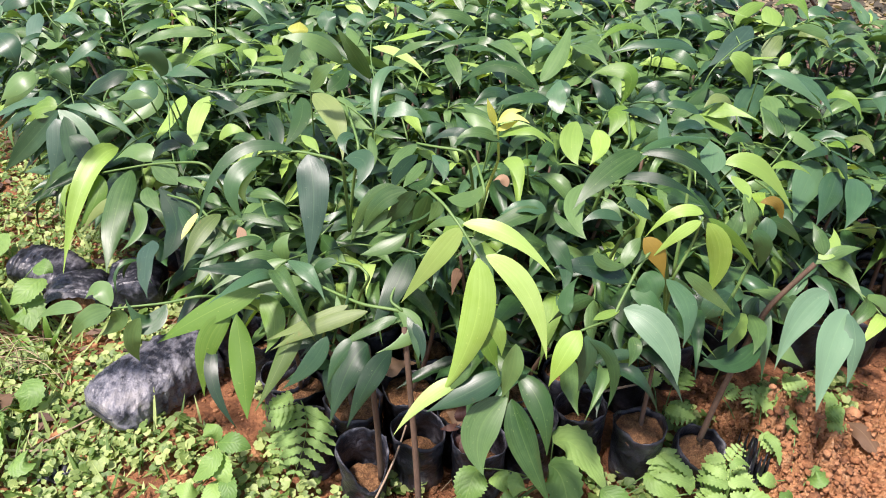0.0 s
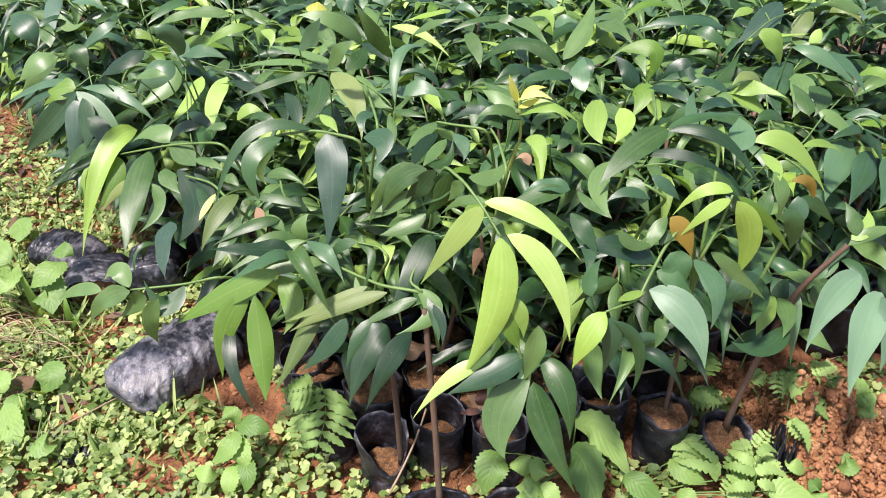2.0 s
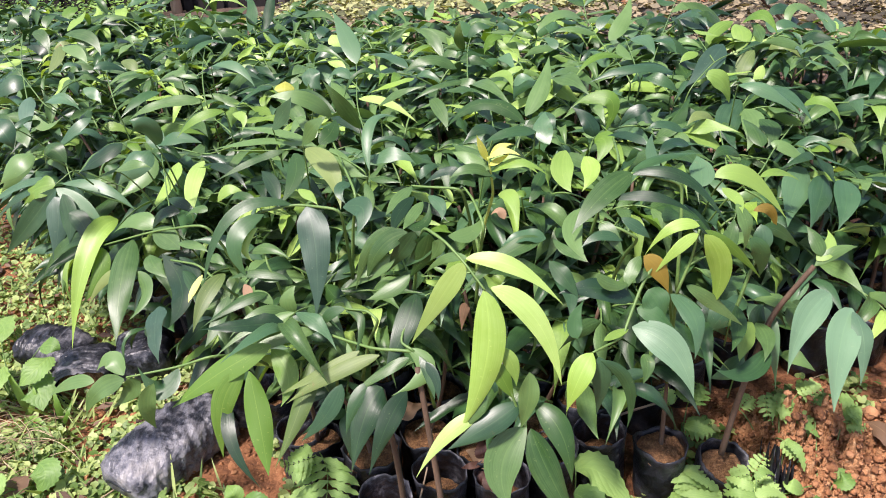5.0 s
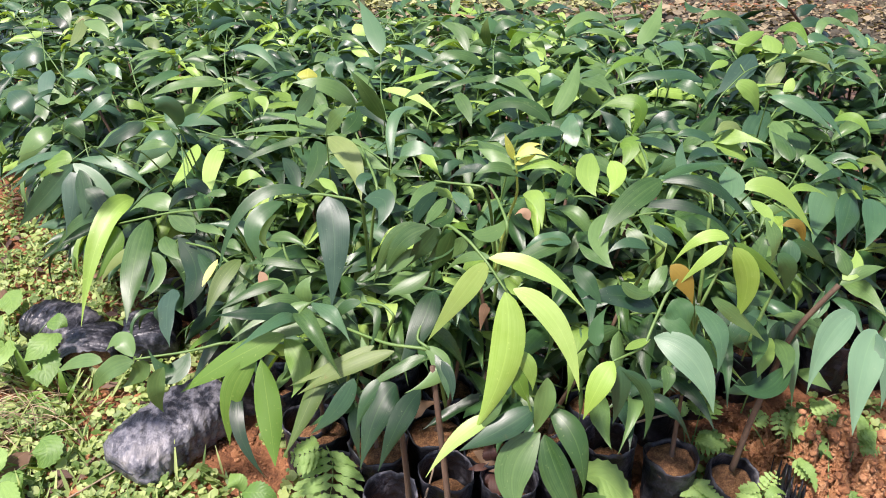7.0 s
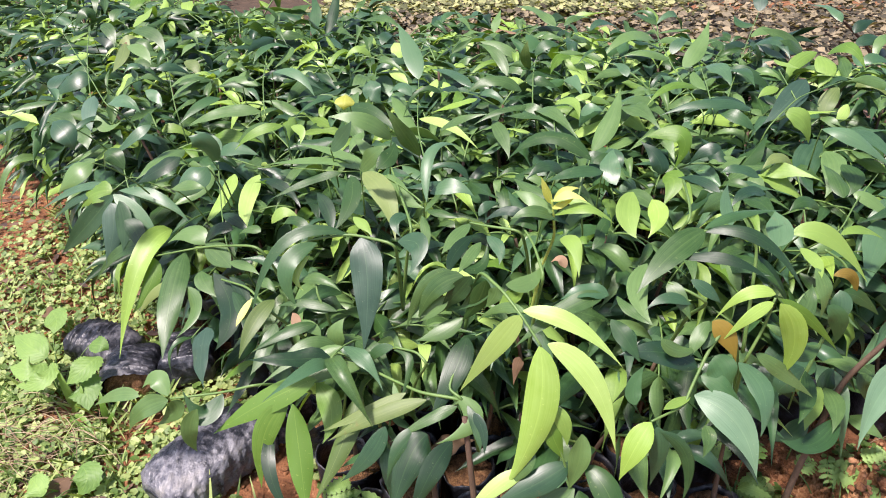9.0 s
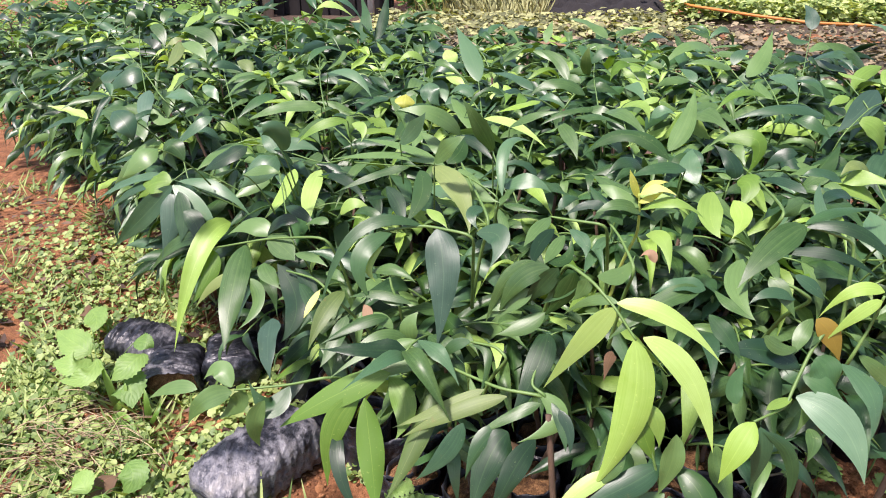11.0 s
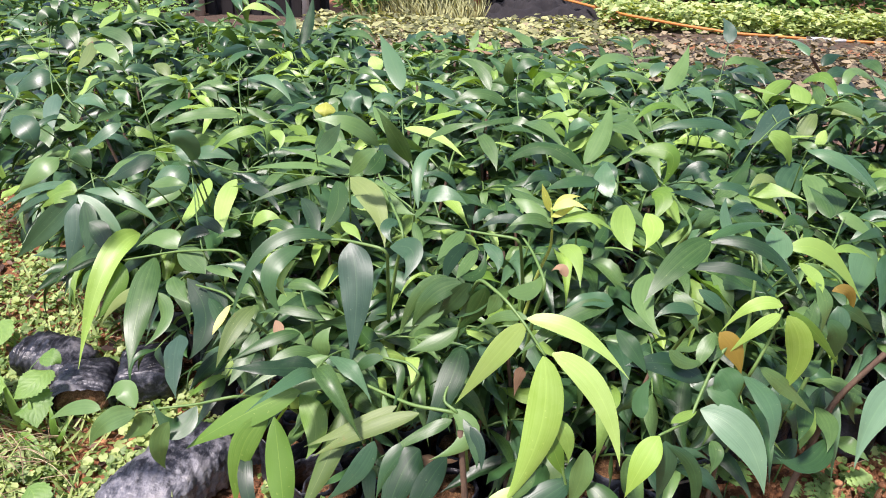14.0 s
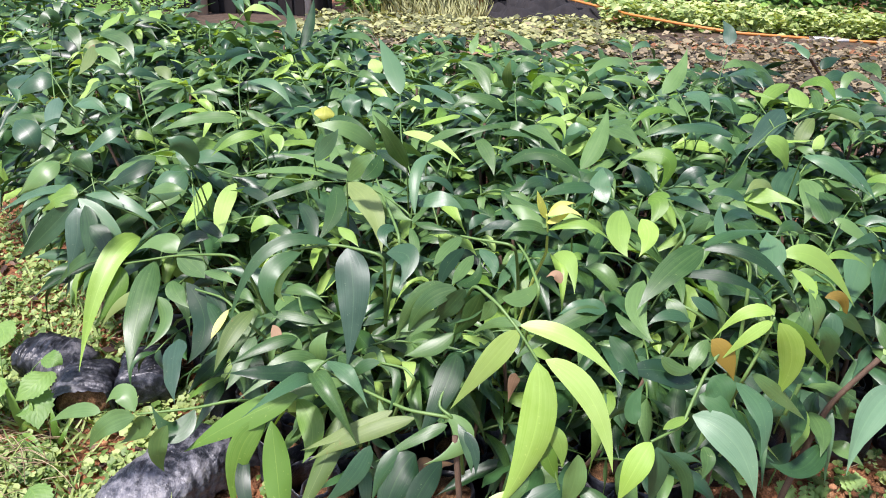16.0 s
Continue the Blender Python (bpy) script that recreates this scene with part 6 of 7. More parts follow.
for _ in range(900):
    x, y = wr.uniform(-1.8, 0.9), wr.uniform(0.7, 2.0)
    if inside(x, y, BED) or noise.noise((x * 2.4, y * 2.4, 11)) < (0.0 if x < -0.7 else 0.2):
        continue
    a, L = wr.uniform(0, 6.28), wr.uniform(0.02, 0.10)
    z = hills(x, y)
    straws.add(*tube(bend((x, y, z + 0.004), (x + L * math.cos(a), y + L * math.sin(a), z + wr.uniform(0.004, 0.03)), (0, 0, 0.006), 4), [0.0009, 0.0005], 4))
for _ in range(130):
    x, y = wr.gauss(-1.013, 0.09), wr.gauss(1.100, 0.08)
    a, L = wr.uniform(-0.9, 0.9), wr.uniform(0.06, 0.16)
    z = hills(x, y) + wr.uniform(0.004, 0.04)
    straws.add(*tube(bend((x - L / 2 * math.cos(a), y - L / 2 * math.sin(a), z), (x + L / 2 * math.cos(a), y + L / 2 * math.sin(a), z + wr.uniform(-0.01, 0.02)), (0, wr.uniform(-0.02, 0.02), 0.012), 5), [0.0011, 0.0006], 4))
tagged(new("dry_grass", straws.mesh("dry_grass", STRAW)), "scattered dry straw stalks lying on the soil", "straw", kind="stuff")

green, litter = Heap(), Heap()
for k in range(5200):
    x, y = (wr.uniform(-2.3, -0.8), wr.uniform(1.2, 2.5)) if k < 3600 else (wr.uniform(-1.3, -0.45), wr.uniform(0.85, 1.35))
    if inside(x, y, BED) or noise.noise((x * 3.1, y * 3.1, 6.6)) < -0.12:
        continue
    z, a, L = hills(x, y), wr.uniform(0, 6.28), wr.uniform(0.025, 0.085)
    tip = (x + L * 0.7 * math.cos(a), y + L * 0.7 * math.sin(a), z + L * wr.uniform(0.3, 1.0))
    green.add(*flake((x, y, z), tip, wr.uniform(0.003, 0.008), (wr.uniform(-0.3, 0.3), -0.8, 0.6)))
for _ in range(900):
    x, y = wr.uniform(-2.2, -0.7), wr.uniform(0.9, 2.4)
    if inside(x, y, BED):
        continue
    z, a, L = hills(x, y) + wr.uniform(0.004, 0.02), wr.uniform(0, 6.28), wr.uniform(0.015, 0.05)
    litter.add(*flake((x, y, z), (x + L * math.cos(a), y + L * math.sin(a), z + wr.uniform(-0.004, 0.012)), L * 0.4, (0, -0.3, 1)))
tagged(new("low_grass", green.mesh("low_grass", LEAF_WEED)), "short thin green grass among the creeping weeds", "grass", kind="stuff")
tagged(new("dead_leaf_bits", litter.mesh("dead_leaf_bits", LEAF_LITTER)), "scattered bits of brown dead leaf on the soil", "leaf litter", kind="stuff")

# ---- single weeds and ferns ----


def wild_plant(name, label, foot):
    x, y = foot
    w = tagged(new(name), label, "fern" if name == "fern" else "grass" if name == "grass_tuft" else "weed")
    w.matrix_basis = pose(x, y, hills(x, y))
    return w


def stalk(w, base, r=0.0011):
    """The thin stalk from the plant's foot to where a leaf starts."""
    inv = w.matrix_basis.inverted()
    foot = w.matrix_basis.translation
    if Vector(base).z - foot.z < 0.01:
        return inv
    v, f = tube(bend(foot, base, (0, 0, 0.012), 6), [r * 1.3, r], 5)
    child("stalk", mesh_of("stalk", v, f, STEM_GREEN), w, inv)
    return inv


def frond(w, base, tip, bow, width):
    """A fern frond: a rib with toothed leaflets that shorten towards the tip, one mesh."""
    inv = stalk(w, base)
    base, tip, bow = Vector(base), Vector(tip), Vector(bow)
    width *= 1.4
    heap = Heap()
    gap = 0.012 + width * 0.035
    n = max(6, int((tip - base).length / gap))
    rib = bend(base, tip, bow, n + 2)
    heap.add(*tube(rib, [0.0011, 0.0004], 4))
    along = (tip - base).normalized()
    facing = Vector((0, -0.45, 1))
    side = along.cross(facing).normalized()
    for k in range(1, n + 1):
        u = k / (n + 1)
        reach = width / 2 * min(1.0, (1 - u) * 1.9 + 0.08) * (0.7 + 0.3 * min(1, u * 5))
        for sg in (-1, 1):
            b = Vector(rib[k])
            t = b + side * sg * reach + along * reach * 0.35 + Vector((0, 0, wr.uniform(-0.25, 0.05) * reach))
            v, f, uv = blade(b, t, (0, 0, reach * 0.05), min(reach * 0.5, gap * 0.95), facing + Vector((0.2 * sg, 0, 0)), 10, 0.15, 0.3, wr.uniform(-0.3, 0.3), 0.6, 0.45)
            v = v.reshape(11, 5, 3)
            mid = v[:, 2:3].copy()
            tooth = np.where(np.arange(11) % 2 == 0, 1.06, 0.72)[:, None, None]
            v = mid + (v - mid) * tooth
            heap.add(v.reshape(-1, 3), f, uv)
    child("frond", heap.mesh("frond", LEAF_FERN), w, inv)


def weed_leaf(w, base, tip, bow, width, mat=None):
    """A broad toothed leaf on a thin stalk."""
    inv = stalk(w, base)
    v, f, uv = blade(base, tip, bow, width * 1.0, (wr.uniform(-0.2, 0.2), -0.55, 0.9), 22, 0.1, 0.12, wr.uniform(-0.3, 0.3), 0.9, 0.72)
    v = v.reshape(23, 5, 3)
    tooth = np.where(np.arange(23) % 2 == 0, 1.03, 0.90)
    for e in (0, 4):
        v[:, e] = v[:, 2] + (v[:, e] - v[:, 2]) * tooth[:, None]
    child("leaf", mesh_of("leaf", v.reshape(-1, 3), f, mat or LEAF_BROAD, uv), w, inv)


def lobed_leaf(w, base, tip, bow, width):
    """A narrow leaflet with deep round lobes along both edges."""
    inv = stalk(w, base)
    v, f, uv = blade(base, tip, bow, width, (wr.uniform(-0.2, 0.2), -0.5, 0.9), 30, 0.12, 0.1, wr.uniform(-0.3, 0.3), 0.55, 0.3)
    v = v.reshape(31, 5, 3)
    lobe = 0.66 + 0.40 * np.abs(np.sin(np.arange(31) * math.pi / 4))
    v = v[:, 2:3] + (v - v[:, 2:3]) * lobe[:, None, None]
    child("leaflet", mesh_of("leaflet", v.reshape(-1, 3), f, LEAF_FERN, uv), w, inv)


def grass_blade(w, base, tip, bow, width):
    inv = w.matrix_basis.inverted()
    v, f, uv = blade(base, tip, bow, width, (0.2, -0.8, 0.5), 8, 0.3, 0, 0.3, 0.7, 0.2)
    child("blade", mesh_of("blade", v, f, LEAF_LIME, uv), w, inv)


w = wild_plant("fern", "small bright-green fern growing beside the bags", (-0.251, 1.016))
frond(w, (-0.262, 0.975, 0.160), (-0.262, 0.885, 0.060), (0.016, 0.009, 0.012), 0.079)
frond(w, (-0.268, 0.970, 0.160), (-0.325, 0.965, 0.140), (0.006, -0.016, 0.012), 0.045)
frond(w, (-0.281, 0.992, 0.070), (-0.297, 0.932, 0.040), (-0.010, 0.003, 0.012), 0.041)
w = wild_plant("fern", "light-green fern fronds spreading over red soil by the bags", (0.366, 1.132))
frond(w, (0.366, 1.132, 0.090), (0.419, 1.104, 0.090), (-0.004, -0.013, 0.012), 0.037)
frond(w, (0.354, 1.173, 0.090), (0.341, 1.199, 0.120), (-0.007, -0.015, 0.012), 0.033)
frond(w, (0.388, 1.189, 0.080), (0.417, 1.238, 0.100), (-0.003, -0.009, 0.012), 0.049)
frond(w, (0.360, 1.068, 0.060), (0.363, 1.007, 0.050), (-0.012, -0.023, 0.012), 0.038)
w = wild_plant("fern", "pale pinnate fern sprouting from the soil in front of pots", (0.471, 1.042))
frond(w, (0.471, 1.042, 0.050), (0.412, 1.004, 0.040), (-0.009, -0.024, 0.012), 0.036)
frond(w, (0.471, 1.042, 0.050), (0.513, 1.004, 0.040), (-0.014, -0.018, 0.012), 0.038)
frond(w, (0.455, 0.981, 0.040), (0.400, 0.958, 0.030), (-0.005, -0.011, 0.012), 0.035)
frond(w, (0.471, 1.048, 0.050), (0.424, 1.044, 0.050), (-0.006, -0.020, 0.012), 0.032)
frond(w, (0.471, 1.042, 0.050), (0.505, 1.080, 0.070), (-0.009, -0.013, 0.012), 0.026)
frond(w, (0.373, 1.024, 0.060), (0.349, 0.974, 0.030), (-0.005, 0.000, 0.012), 0.041)
frond(w, (0.345, 1.036, 0.070), (0.386, 1.010, 0.050), (-0.006, -0.012, 0.012), 0.041)
w = wild_plant("fern", "thin fern fronds arching over bare orange clay", (0.527, 1.164))
frond(w, (0.527, 1.164, 0.120), (0.581, 1.158, 0.090), (-0.008, -0.020, 0.012), 0.040)
frond(w, (0.556, 1.146, 0.100), (0.602, 1.121, 0.070), (-0.005, -0.010, 0.012), 0.036)
frond(w, (0.526, 1.089, 0.090), (0.553, 1.057, 0.060), (0.000, -0.005, 0.012), 0.028)
frond(w, (0.526, 1.179, 0.120), (0.525, 1.124, 0.090), (-0.012, -0.008, 0.012), 0.025)
frond(w, (0.472, 1.156, 0.100), (0.512, 1.185, 0.100), (-0.006, -0.003, 0.012), 0.029)
frond(w, (0.582, 1.184, 0.110), (0.633, 1.202, 0.120), (-0.006, -0.026, 0.012), 0.046)
frond(w, (0.646, 1.156, 0.090), (0.690, 1.163, 0.100), (-0.009, -0.006, 0.012), 0.042)
frond(w, (0.653, 1.139, 0.080), (0.698, 1.139, 0.070), (-0.008, -0.005, 0.012), 0.030)
w = wild_plant("weed", "broad-leaved weed with toothed green leaves below the seedlings", (0.163, 1.000))
weed_leaf(w, (0.163, 1.000, 0.100), (0.258, 0.958, 0.040), (-0.004, 0.032, 0.012), 0.064)
weed_leaf(w, (0.156, 0.958, 0.090), (0.196, 0.881, 0.020), (0.007, 0.022, 0.012), 0.067)
weed_leaf(w, (0.042, 0.935, 0.090), (0.023, 0.881, 0.050), (-0.002, -0.003, 0.012), 0.057)
weed_leaf(w, (0.069, 0.918, 0.100), (0.089, 0.889, 0.090), (-0.001, -0.002, 0.012), 0.037)
weed_leaf(w, (0.114, 0.913, 0.100), (0.102, 0.884, 0.090), (-0.003, -0.004, 0.012), 0.037)
weed_leaf(w, (0.107, 0.896, 0.080), (0.072, 0.879, 0.080), (0.004, -0.015, 0.012), 0.037)
weed_leaf(w, (0.107, 0.879, 0.080), (0.131, 0.851, 0.060), (0.005, 0.004, 0.012), 0.037)
weed_leaf(w, (0.095, 0.872, 0.080), (0.096, 0.835, 0.060), (-0.004, -0.005, 0.012), 0.031)
weed_leaf(w, (0.107, 0.885, 0.080), (0.057, 0.861, 0.060), (0.009, -0.019, 0.012), 0.033)
w = wild_plant("weed", "bright-green leafy weed rooted in the red soil", (-0.405, 0.933))
weed_leaf(w, (-0.405, 0.933, 0.090), (-0.423, 0.950, 0.110), (0.009, -0.011, 0.012), 0.034)
weed_leaf(w, (-0.398, 0.928, 0.090), (-0.337, 0.924, 0.090), (0.004, -0.005, 0.012), 0.036)
weed_leaf(w, (-0.397, 0.915, 0.090), (-0.429, 0.879, 0.050), (0.016, -0.012, 0.012), 0.040)
weed_leaf(w, (-0.395, 0.918, 0.080), (-0.381, 0.877, 0.040), (0.016, -0.018, 0.012), 0.036)
weed_leaf(w, (-0.410, 0.858, 0.050), (-0.451, 0.864, 0.050), (0.009, -0.015, 0.012), 0.030)
weed_leaf(w, (-0.378, 0.890, 0.060), (-0.359, 0.842, 0.030), (0.011, -0.006, 0.012), 0.034)
weed_leaf(w, (-0.387, 0.885, 0.050), (-0.387, 0.835, 0.020), (0.002, -0.008, 0.012), 0.036)
w = wild_plant("weed", "soft weed with toothed leaves in front of tilted bags", (0.244, 0.945))
weed_leaf(w, (0.244, 0.945, 0.060), (0.311, 0.917, 0.030), (-0.005, -0.003, 0.012), 0.043)
weed_leaf(w, (0.335, 1.003, 0.050), (0.384, 0.974, 0.030), (-0.015, -0.010, 0.012), 0.045)
weed_leaf(w, (0.382, 1.010, 0.050), (0.396, 0.972, 0.040), (0.001, -0.005, 0.012), 0.031)
weed_leaf(w, (0.479, 0.950, 0.040), (0.551, 0.950, 0.040), (-0.012, 0.005, 0.012), 0.051)
weed_leaf(w, (0.549, 0.972, 0.040), (0.568, 0.946, 0.020), (-0.005, 0.000, 0.012), 0.036)
weed_leaf(w, (0.332, 0.948, 0.030), (0.360, 0.916, 0.020), (0.000, 0.001, 0.012), 0.036)
weed_leaf(w, (0.601, 1.030, 0.050), (0.632, 1.037, 0.060), (-0.007, -0.018, 0.012), 0.033)
weed_leaf(w, (0.543, 1.009, 0.050), (0.512, 1.020, 0.060), (-0.008, -0.012, 0.012), 0.028)
w = wild_plant("weed", "arrow-leaved weed creeping among round ground leaves", (-0.832, 1.050))
weed_leaf(w, (-0.832, 1.050, 0.060), (-0.819, 1.006, 0.030), (0.020, -0.003, 0.012), 0.061)
weed_leaf(w, (-0.837, 0.982, 0.050), (-0.810, 0.948, 0.030), (-0.004, -0.013, 0.012), 0.048)
weed_leaf(w, (-0.849, 0.951, 0.050), (-0.784, 0.880, 0.020), (0.014, -0.011, 0.012), 0.053)
weed_leaf(w, (-0.749, 0.892, 0.040), (-0.716, 0.894, 0.030), (0.007, -0.017, 0.012), 0.050)
weed_leaf(w, (-0.868, 0.978, 0.050), (-0.918, 1.017, 0.050), (0.008, -0.005, 0.012), 0.049)
w = wild_plant("weed", "pale broad-leaved weed growing at the bed's edge", (-1.046, 1.288))
weed_leaf(w, (-1.046, 1.288, 0.120), (-1.173, 1.355, 0.120), (0.016, -0.017, 0.012), 0.068)
weed_leaf(w, (-1.045, 1.268, 0.120), (-1.107, 1.248, 0.120), (0.029, -0.027, 0.012), 0.060)
weed_leaf(w, (-1.022, 1.271, 0.120), (-1.074, 1.212, 0.100), (0.042, -0.030, 0.012), 0.048)
weed_leaf(w, (-0.949, 1.245, 0.090), (-0.908, 1.198, 0.060), (-0.001, 0.011, 0.012), 0.079)
weed_leaf(w, (-0.925, 1.292, 0.130), (-0.967, 1.229, 0.100), (0.012, -0.006, 0.012), 0.066)
weed_leaf(w, (-0.967, 1.328, 0.130), (-0.914, 1.315, 0.130), (0.009, -0.006, 0.012), 0.040)
weed_leaf(w, (-1.240, 1.557, 0.050), (-1.170, 1.464, 0.050), (0.018, -0.005, 0.012), 0.065)
w = wild_plant("grass_tuft", "tuft of broad grass blades among the weeds", (-0.983, 1.243))
grass_blade(w, (-0.983, 1.243, 0.020), (-1.000, 1.249, 0.140), (0.018, -0.018, 0.012), 0.020)
grass_blade(w, (-0.981, 1.233, 0.020), (-0.947, 1.241, 0.100), (0.028, -0.017, 0.012), 0.014)
grass_blade(w, (-0.891, 1.216, 0.020), (-0.897, 1.232, 0.090), (0.009, -0.010, 0.012), 0.016)
grass_blade(w, (-0.882, 1.208, 0.020), (-0.856, 1.225, 0.070), (0.015, -0.023, 0.012), 0.011)
grass_blade(w, (-0.958, 1.194, 0.030), (-0.871, 1.162, 0.020), (0.004, -0.005, 0.012), 0.012)
grass_blade(w, (-0.947, 1.202, 0.040), (-0.888, 1.169, 0.020), (0.007, -0.000, 0.012), 0.011)
w = wild_plant("weed", "small reddish-brown weed between the bags", (0.010, 1.024))
weed_leaf(w, (0.010, 1.024, 0.100), (0.002, 1.047, 0.130), (-0.001, -0.020, 0.012), 0.026, LEAF_RUST)
weed_leaf(w, (0.006, 1.017, 0.100), (-0.031, 1.004, 0.100), (0.001, -0.013, 0.012), 0.014, LEAF_RUST)
weed_leaf(w, (0.012, 1.014, 0.090), (0.001, 0.989, 0.060), (-0.000, -0.005, 0.012), 0.024, LEAF_RUST)
weed_leaf(w, (0.016, 1.015, 0.090), (0.015, 0.969, 0.050), (0.001, -0.009, 0.012), 0.024, LEAF_RUST)
weed_leaf(w, (0.027, 0.970, 0.050), (0.033, 0.956, 0.040), (0.003, -0.011, 0.012), 0.026, LEAF_RUST)
w = wild_plant("fern", "pale-green fern with lobed leaflets on broken clay", (0.454, 0.972))
lobed_leaf(w, (0.454, 0.972, 0.070), (0.512, 0.983, 0.050), (-0.004, 0.007, 0.012), 0.021)
lobed_leaf(w, (0.449, 0.983, 0.080), (0.415, 1.019, 0.070), (-0.004, -0.012, 0.012), 0.018)
lobed_leaf(w, (0.451, 0.972, 0.070), (0.405, 0.988, 0.060), (-0.004, -0.004, 0.012), 0.020)
lobed_leaf(w, (0.449, 0.954, 0.060), (0.406, 0.945, 0.050), (-0.004, -0.005, 0.012), 0.020)
lobed_leaf(w, (0.456, 0.994, 0.090), (0.493, 1.011, 0.080), (-0.004, 0.002, 0.012), 0.015)
lobed_leaf(w, (0.455, 0.958, 0.060), (0.497, 0.962, 0.040), (-0.004, -0.001, 0.012), 0.019)
w = wild_plant("fern", "bright-green lobed fern leaflets between two bags", (0.357, 1.082))
lobed_leaf(w, (0.357, 1.082, 0.130), (0.407, 1.072, 0.120), (-0.007, -0.011, 0.012), 0.021)
lobed_leaf(w, (0.400, 0.997, 0.060), (0.345, 1.018, 0.080), (-0.003, -0.007, 0.012), 0.019)
lobed_leaf(w, (0.404, 0.983, 0.050), (0.333, 0.987, 0.060), (-0.004, -0.005, 0.012), 0.021)
lobed_leaf(w, (0.380, 1.000, 0.060), (0.332, 1.003, 0.070), (-0.003, 0.004, 0.012), 0.017)
w = wild_plant("fern", "small lobed fern leaflets rooted in orange clay", (0.526, 1.070))
lobed_leaf(w, (0.526, 1.070, 0.100), (0.548, 1.031, 0.070), (0.004, -0.001, 0.012), 0.018)
lobed_leaf(w, (0.556, 1.128, 0.110), (0.592, 1.092, 0.090), (-0.005, -0.006, 0.012), 0.022)
lobed_leaf(w, (0.542, 1.160, 0.110), (0.570, 1.146, 0.110), (-0.004, 0.001, 0.012), 0.016)
lobed_leaf(w, (0.534, 1.192, 0.110), (0.521, 1.124, 0.100), (0.000, -0.005, 0.012), 0.015)
lobed_leaf(w, (0.624, 1.135, 0.080), (0.678, 1.143, 0.080), (-0.006, 0.001, 0.012), 0.018)
w = wild_plant("weed", "leafy green weed on broken orange clay", (0.565, 0.986))
weed_leaf(w, (0.565, 0.986, 0.040), (0.542, 0.971, 0.040), (-0.004, 0.001, 0.012), 0.026)
weed_leaf(w, (0.601, 1.030, 0.050), (0.634, 1.034, 0.050), (-0.005, 0.001, 0.012), 0.024)
weed_leaf(w, (0.669, 1.177, 0.100), (0.678, 1.129, 0.080), (-0.004, -0.007, 0.012), 0.030)
weed_leaf(w, (0.606, 1.176, 0.120), (0.647, 1.193, 0.110), (-0.010, -0.030, 0.012), 0.030)

# ---- fallen bags, clods, sticks and scraps ----


def fallen_bag(centre, way, length, radius, label, seed, mouth=False, film=PLASTIC_WORN):
    """A filled bag on its side: creased film drawn over lumpy soil, pleated closed end."""
    c, d = Vector(centre), Vector((*way, 0)).normalized()
    s = Vector((-d.y, d.x, 0))
    rows, cols = 64, 56
    v, f = [], []
    for a in range(rows + 1):
        u = a / rows
        prof = min(1.0, (u * 14 + 0.15) ** 0.20) * (min(1.0, ((1 - u) * 13 + 0.06) ** 0.42) if not mouth else 1.0 + 0.06 * u)
        for b in range(cols):
            th = 2 * math.pi * b / cols
            slant = u * 2.4 + 0.42 * math.cos(th + seed)
            fold = (1 - abs(noise.noise((slant * 5.5 + seed, math.cos(th) * 0.7 + u, math.sin(th) * 0.7)))) ** 5
            fine = (1 - abs(noise.noise((slant * 14 + seed, math.cos(th) * 1.6, math.sin(th) * 1.6 + u * 2)))) ** 5
            crease = 0.13 * noise.noise((u * 2.6 + seed, math.cos(th) * 1.4, math.sin(th) * 1.4)) + 0.10 * fold + 0.055 * fine + 0.016 * noise.noise((u * 26, math.cos(th) * 8 + seed, math.sin(th) * 8))
            rr = radius * prof * (0.92 + 0.10 * math.sin(math.pi * u) + crease)
            sq = (abs(math.cos(th)) ** 3.2 + abs(math.sin(th)) ** 3.2) ** (-1 / 3.2)
            rr *= sq * 0.95
            z = math.sin(th) * rr * (0.80 - 0.34 * max(0.0, 1 - u * 3))
            p = c + d * ((u - 0.5) * length) + s * (math.cos(th) * rr * 1.1)
            v.append((p.x, p.y, max(p.z + z, 0.003)))
    for a in range(rows):
        f += [(a * cols + b, a * cols + (b + 1) % cols, (a + 1) * cols + (b + 1) % cols, (a + 1) * cols + b) for b in range(cols)]
    f.append(tuple(range(cols - 1, -1, -1)))
    if not mouth:
        f.append(tuple(rows * cols + b for b in range(cols)))
    bag = tagged(new("fallen_bag"), label, "grow bag", "fallen grow bags")
    child("film", mesh_of("film", v, f, film), bag)
    seam = [c - d * (length * 0.495) + s * (radius * q) + Vector((0, 0, 0.004 * math.sin(q * 9))) for q in (-0.55, -0.3, 0, 0.3, 0.55)]
    sv, sf = tube(seam, [0.003, 0.004], 6)
    child("seam", mesh_of("seam", sv, sf, PLASTIC), bag, None, "pressed seam at the bag's bottom")
    if mouth:
        me = soil_mesh(seed, radius * 0.98, 0.0)
        z = Vector((d.x, d.y, 0.0))
        m = Matrix((s, Vector((0, 0, 1)), z)).transposed().to_4x4()
        m.translation = c + d * (length * 0.44)
        child("soil", me, bag, m @ Matrix.Diagonal((1.05, 0.8, 1, 1)), "rooty brown soil at the open mouth")
    return bag


fallen_bag((-0.598, 1.112, 0.050), (0.46, 0.885), 0.245, 0.064, "dusty black plastic bag of soil lying on its side", 3.1, False, PLASTIC_DUSTY)
fallen_bag((-1.02, 1.44, 0.045), (-0.85, 0.25), 0.17, 0.052, "creased black grow bag lying among weeds", 5.7)
fallen_bag((-0.90, 1.36, 0.045), (0.35, -0.95), 0.15, 0.052, "toppled black grow bag with roots at its mouth", 9.2, True)
fallen_bag((-0.79, 1.42, 0.050), (0.30, -0.9), 0.15, 0.055, "black grow bag slumped against others", 12.4)


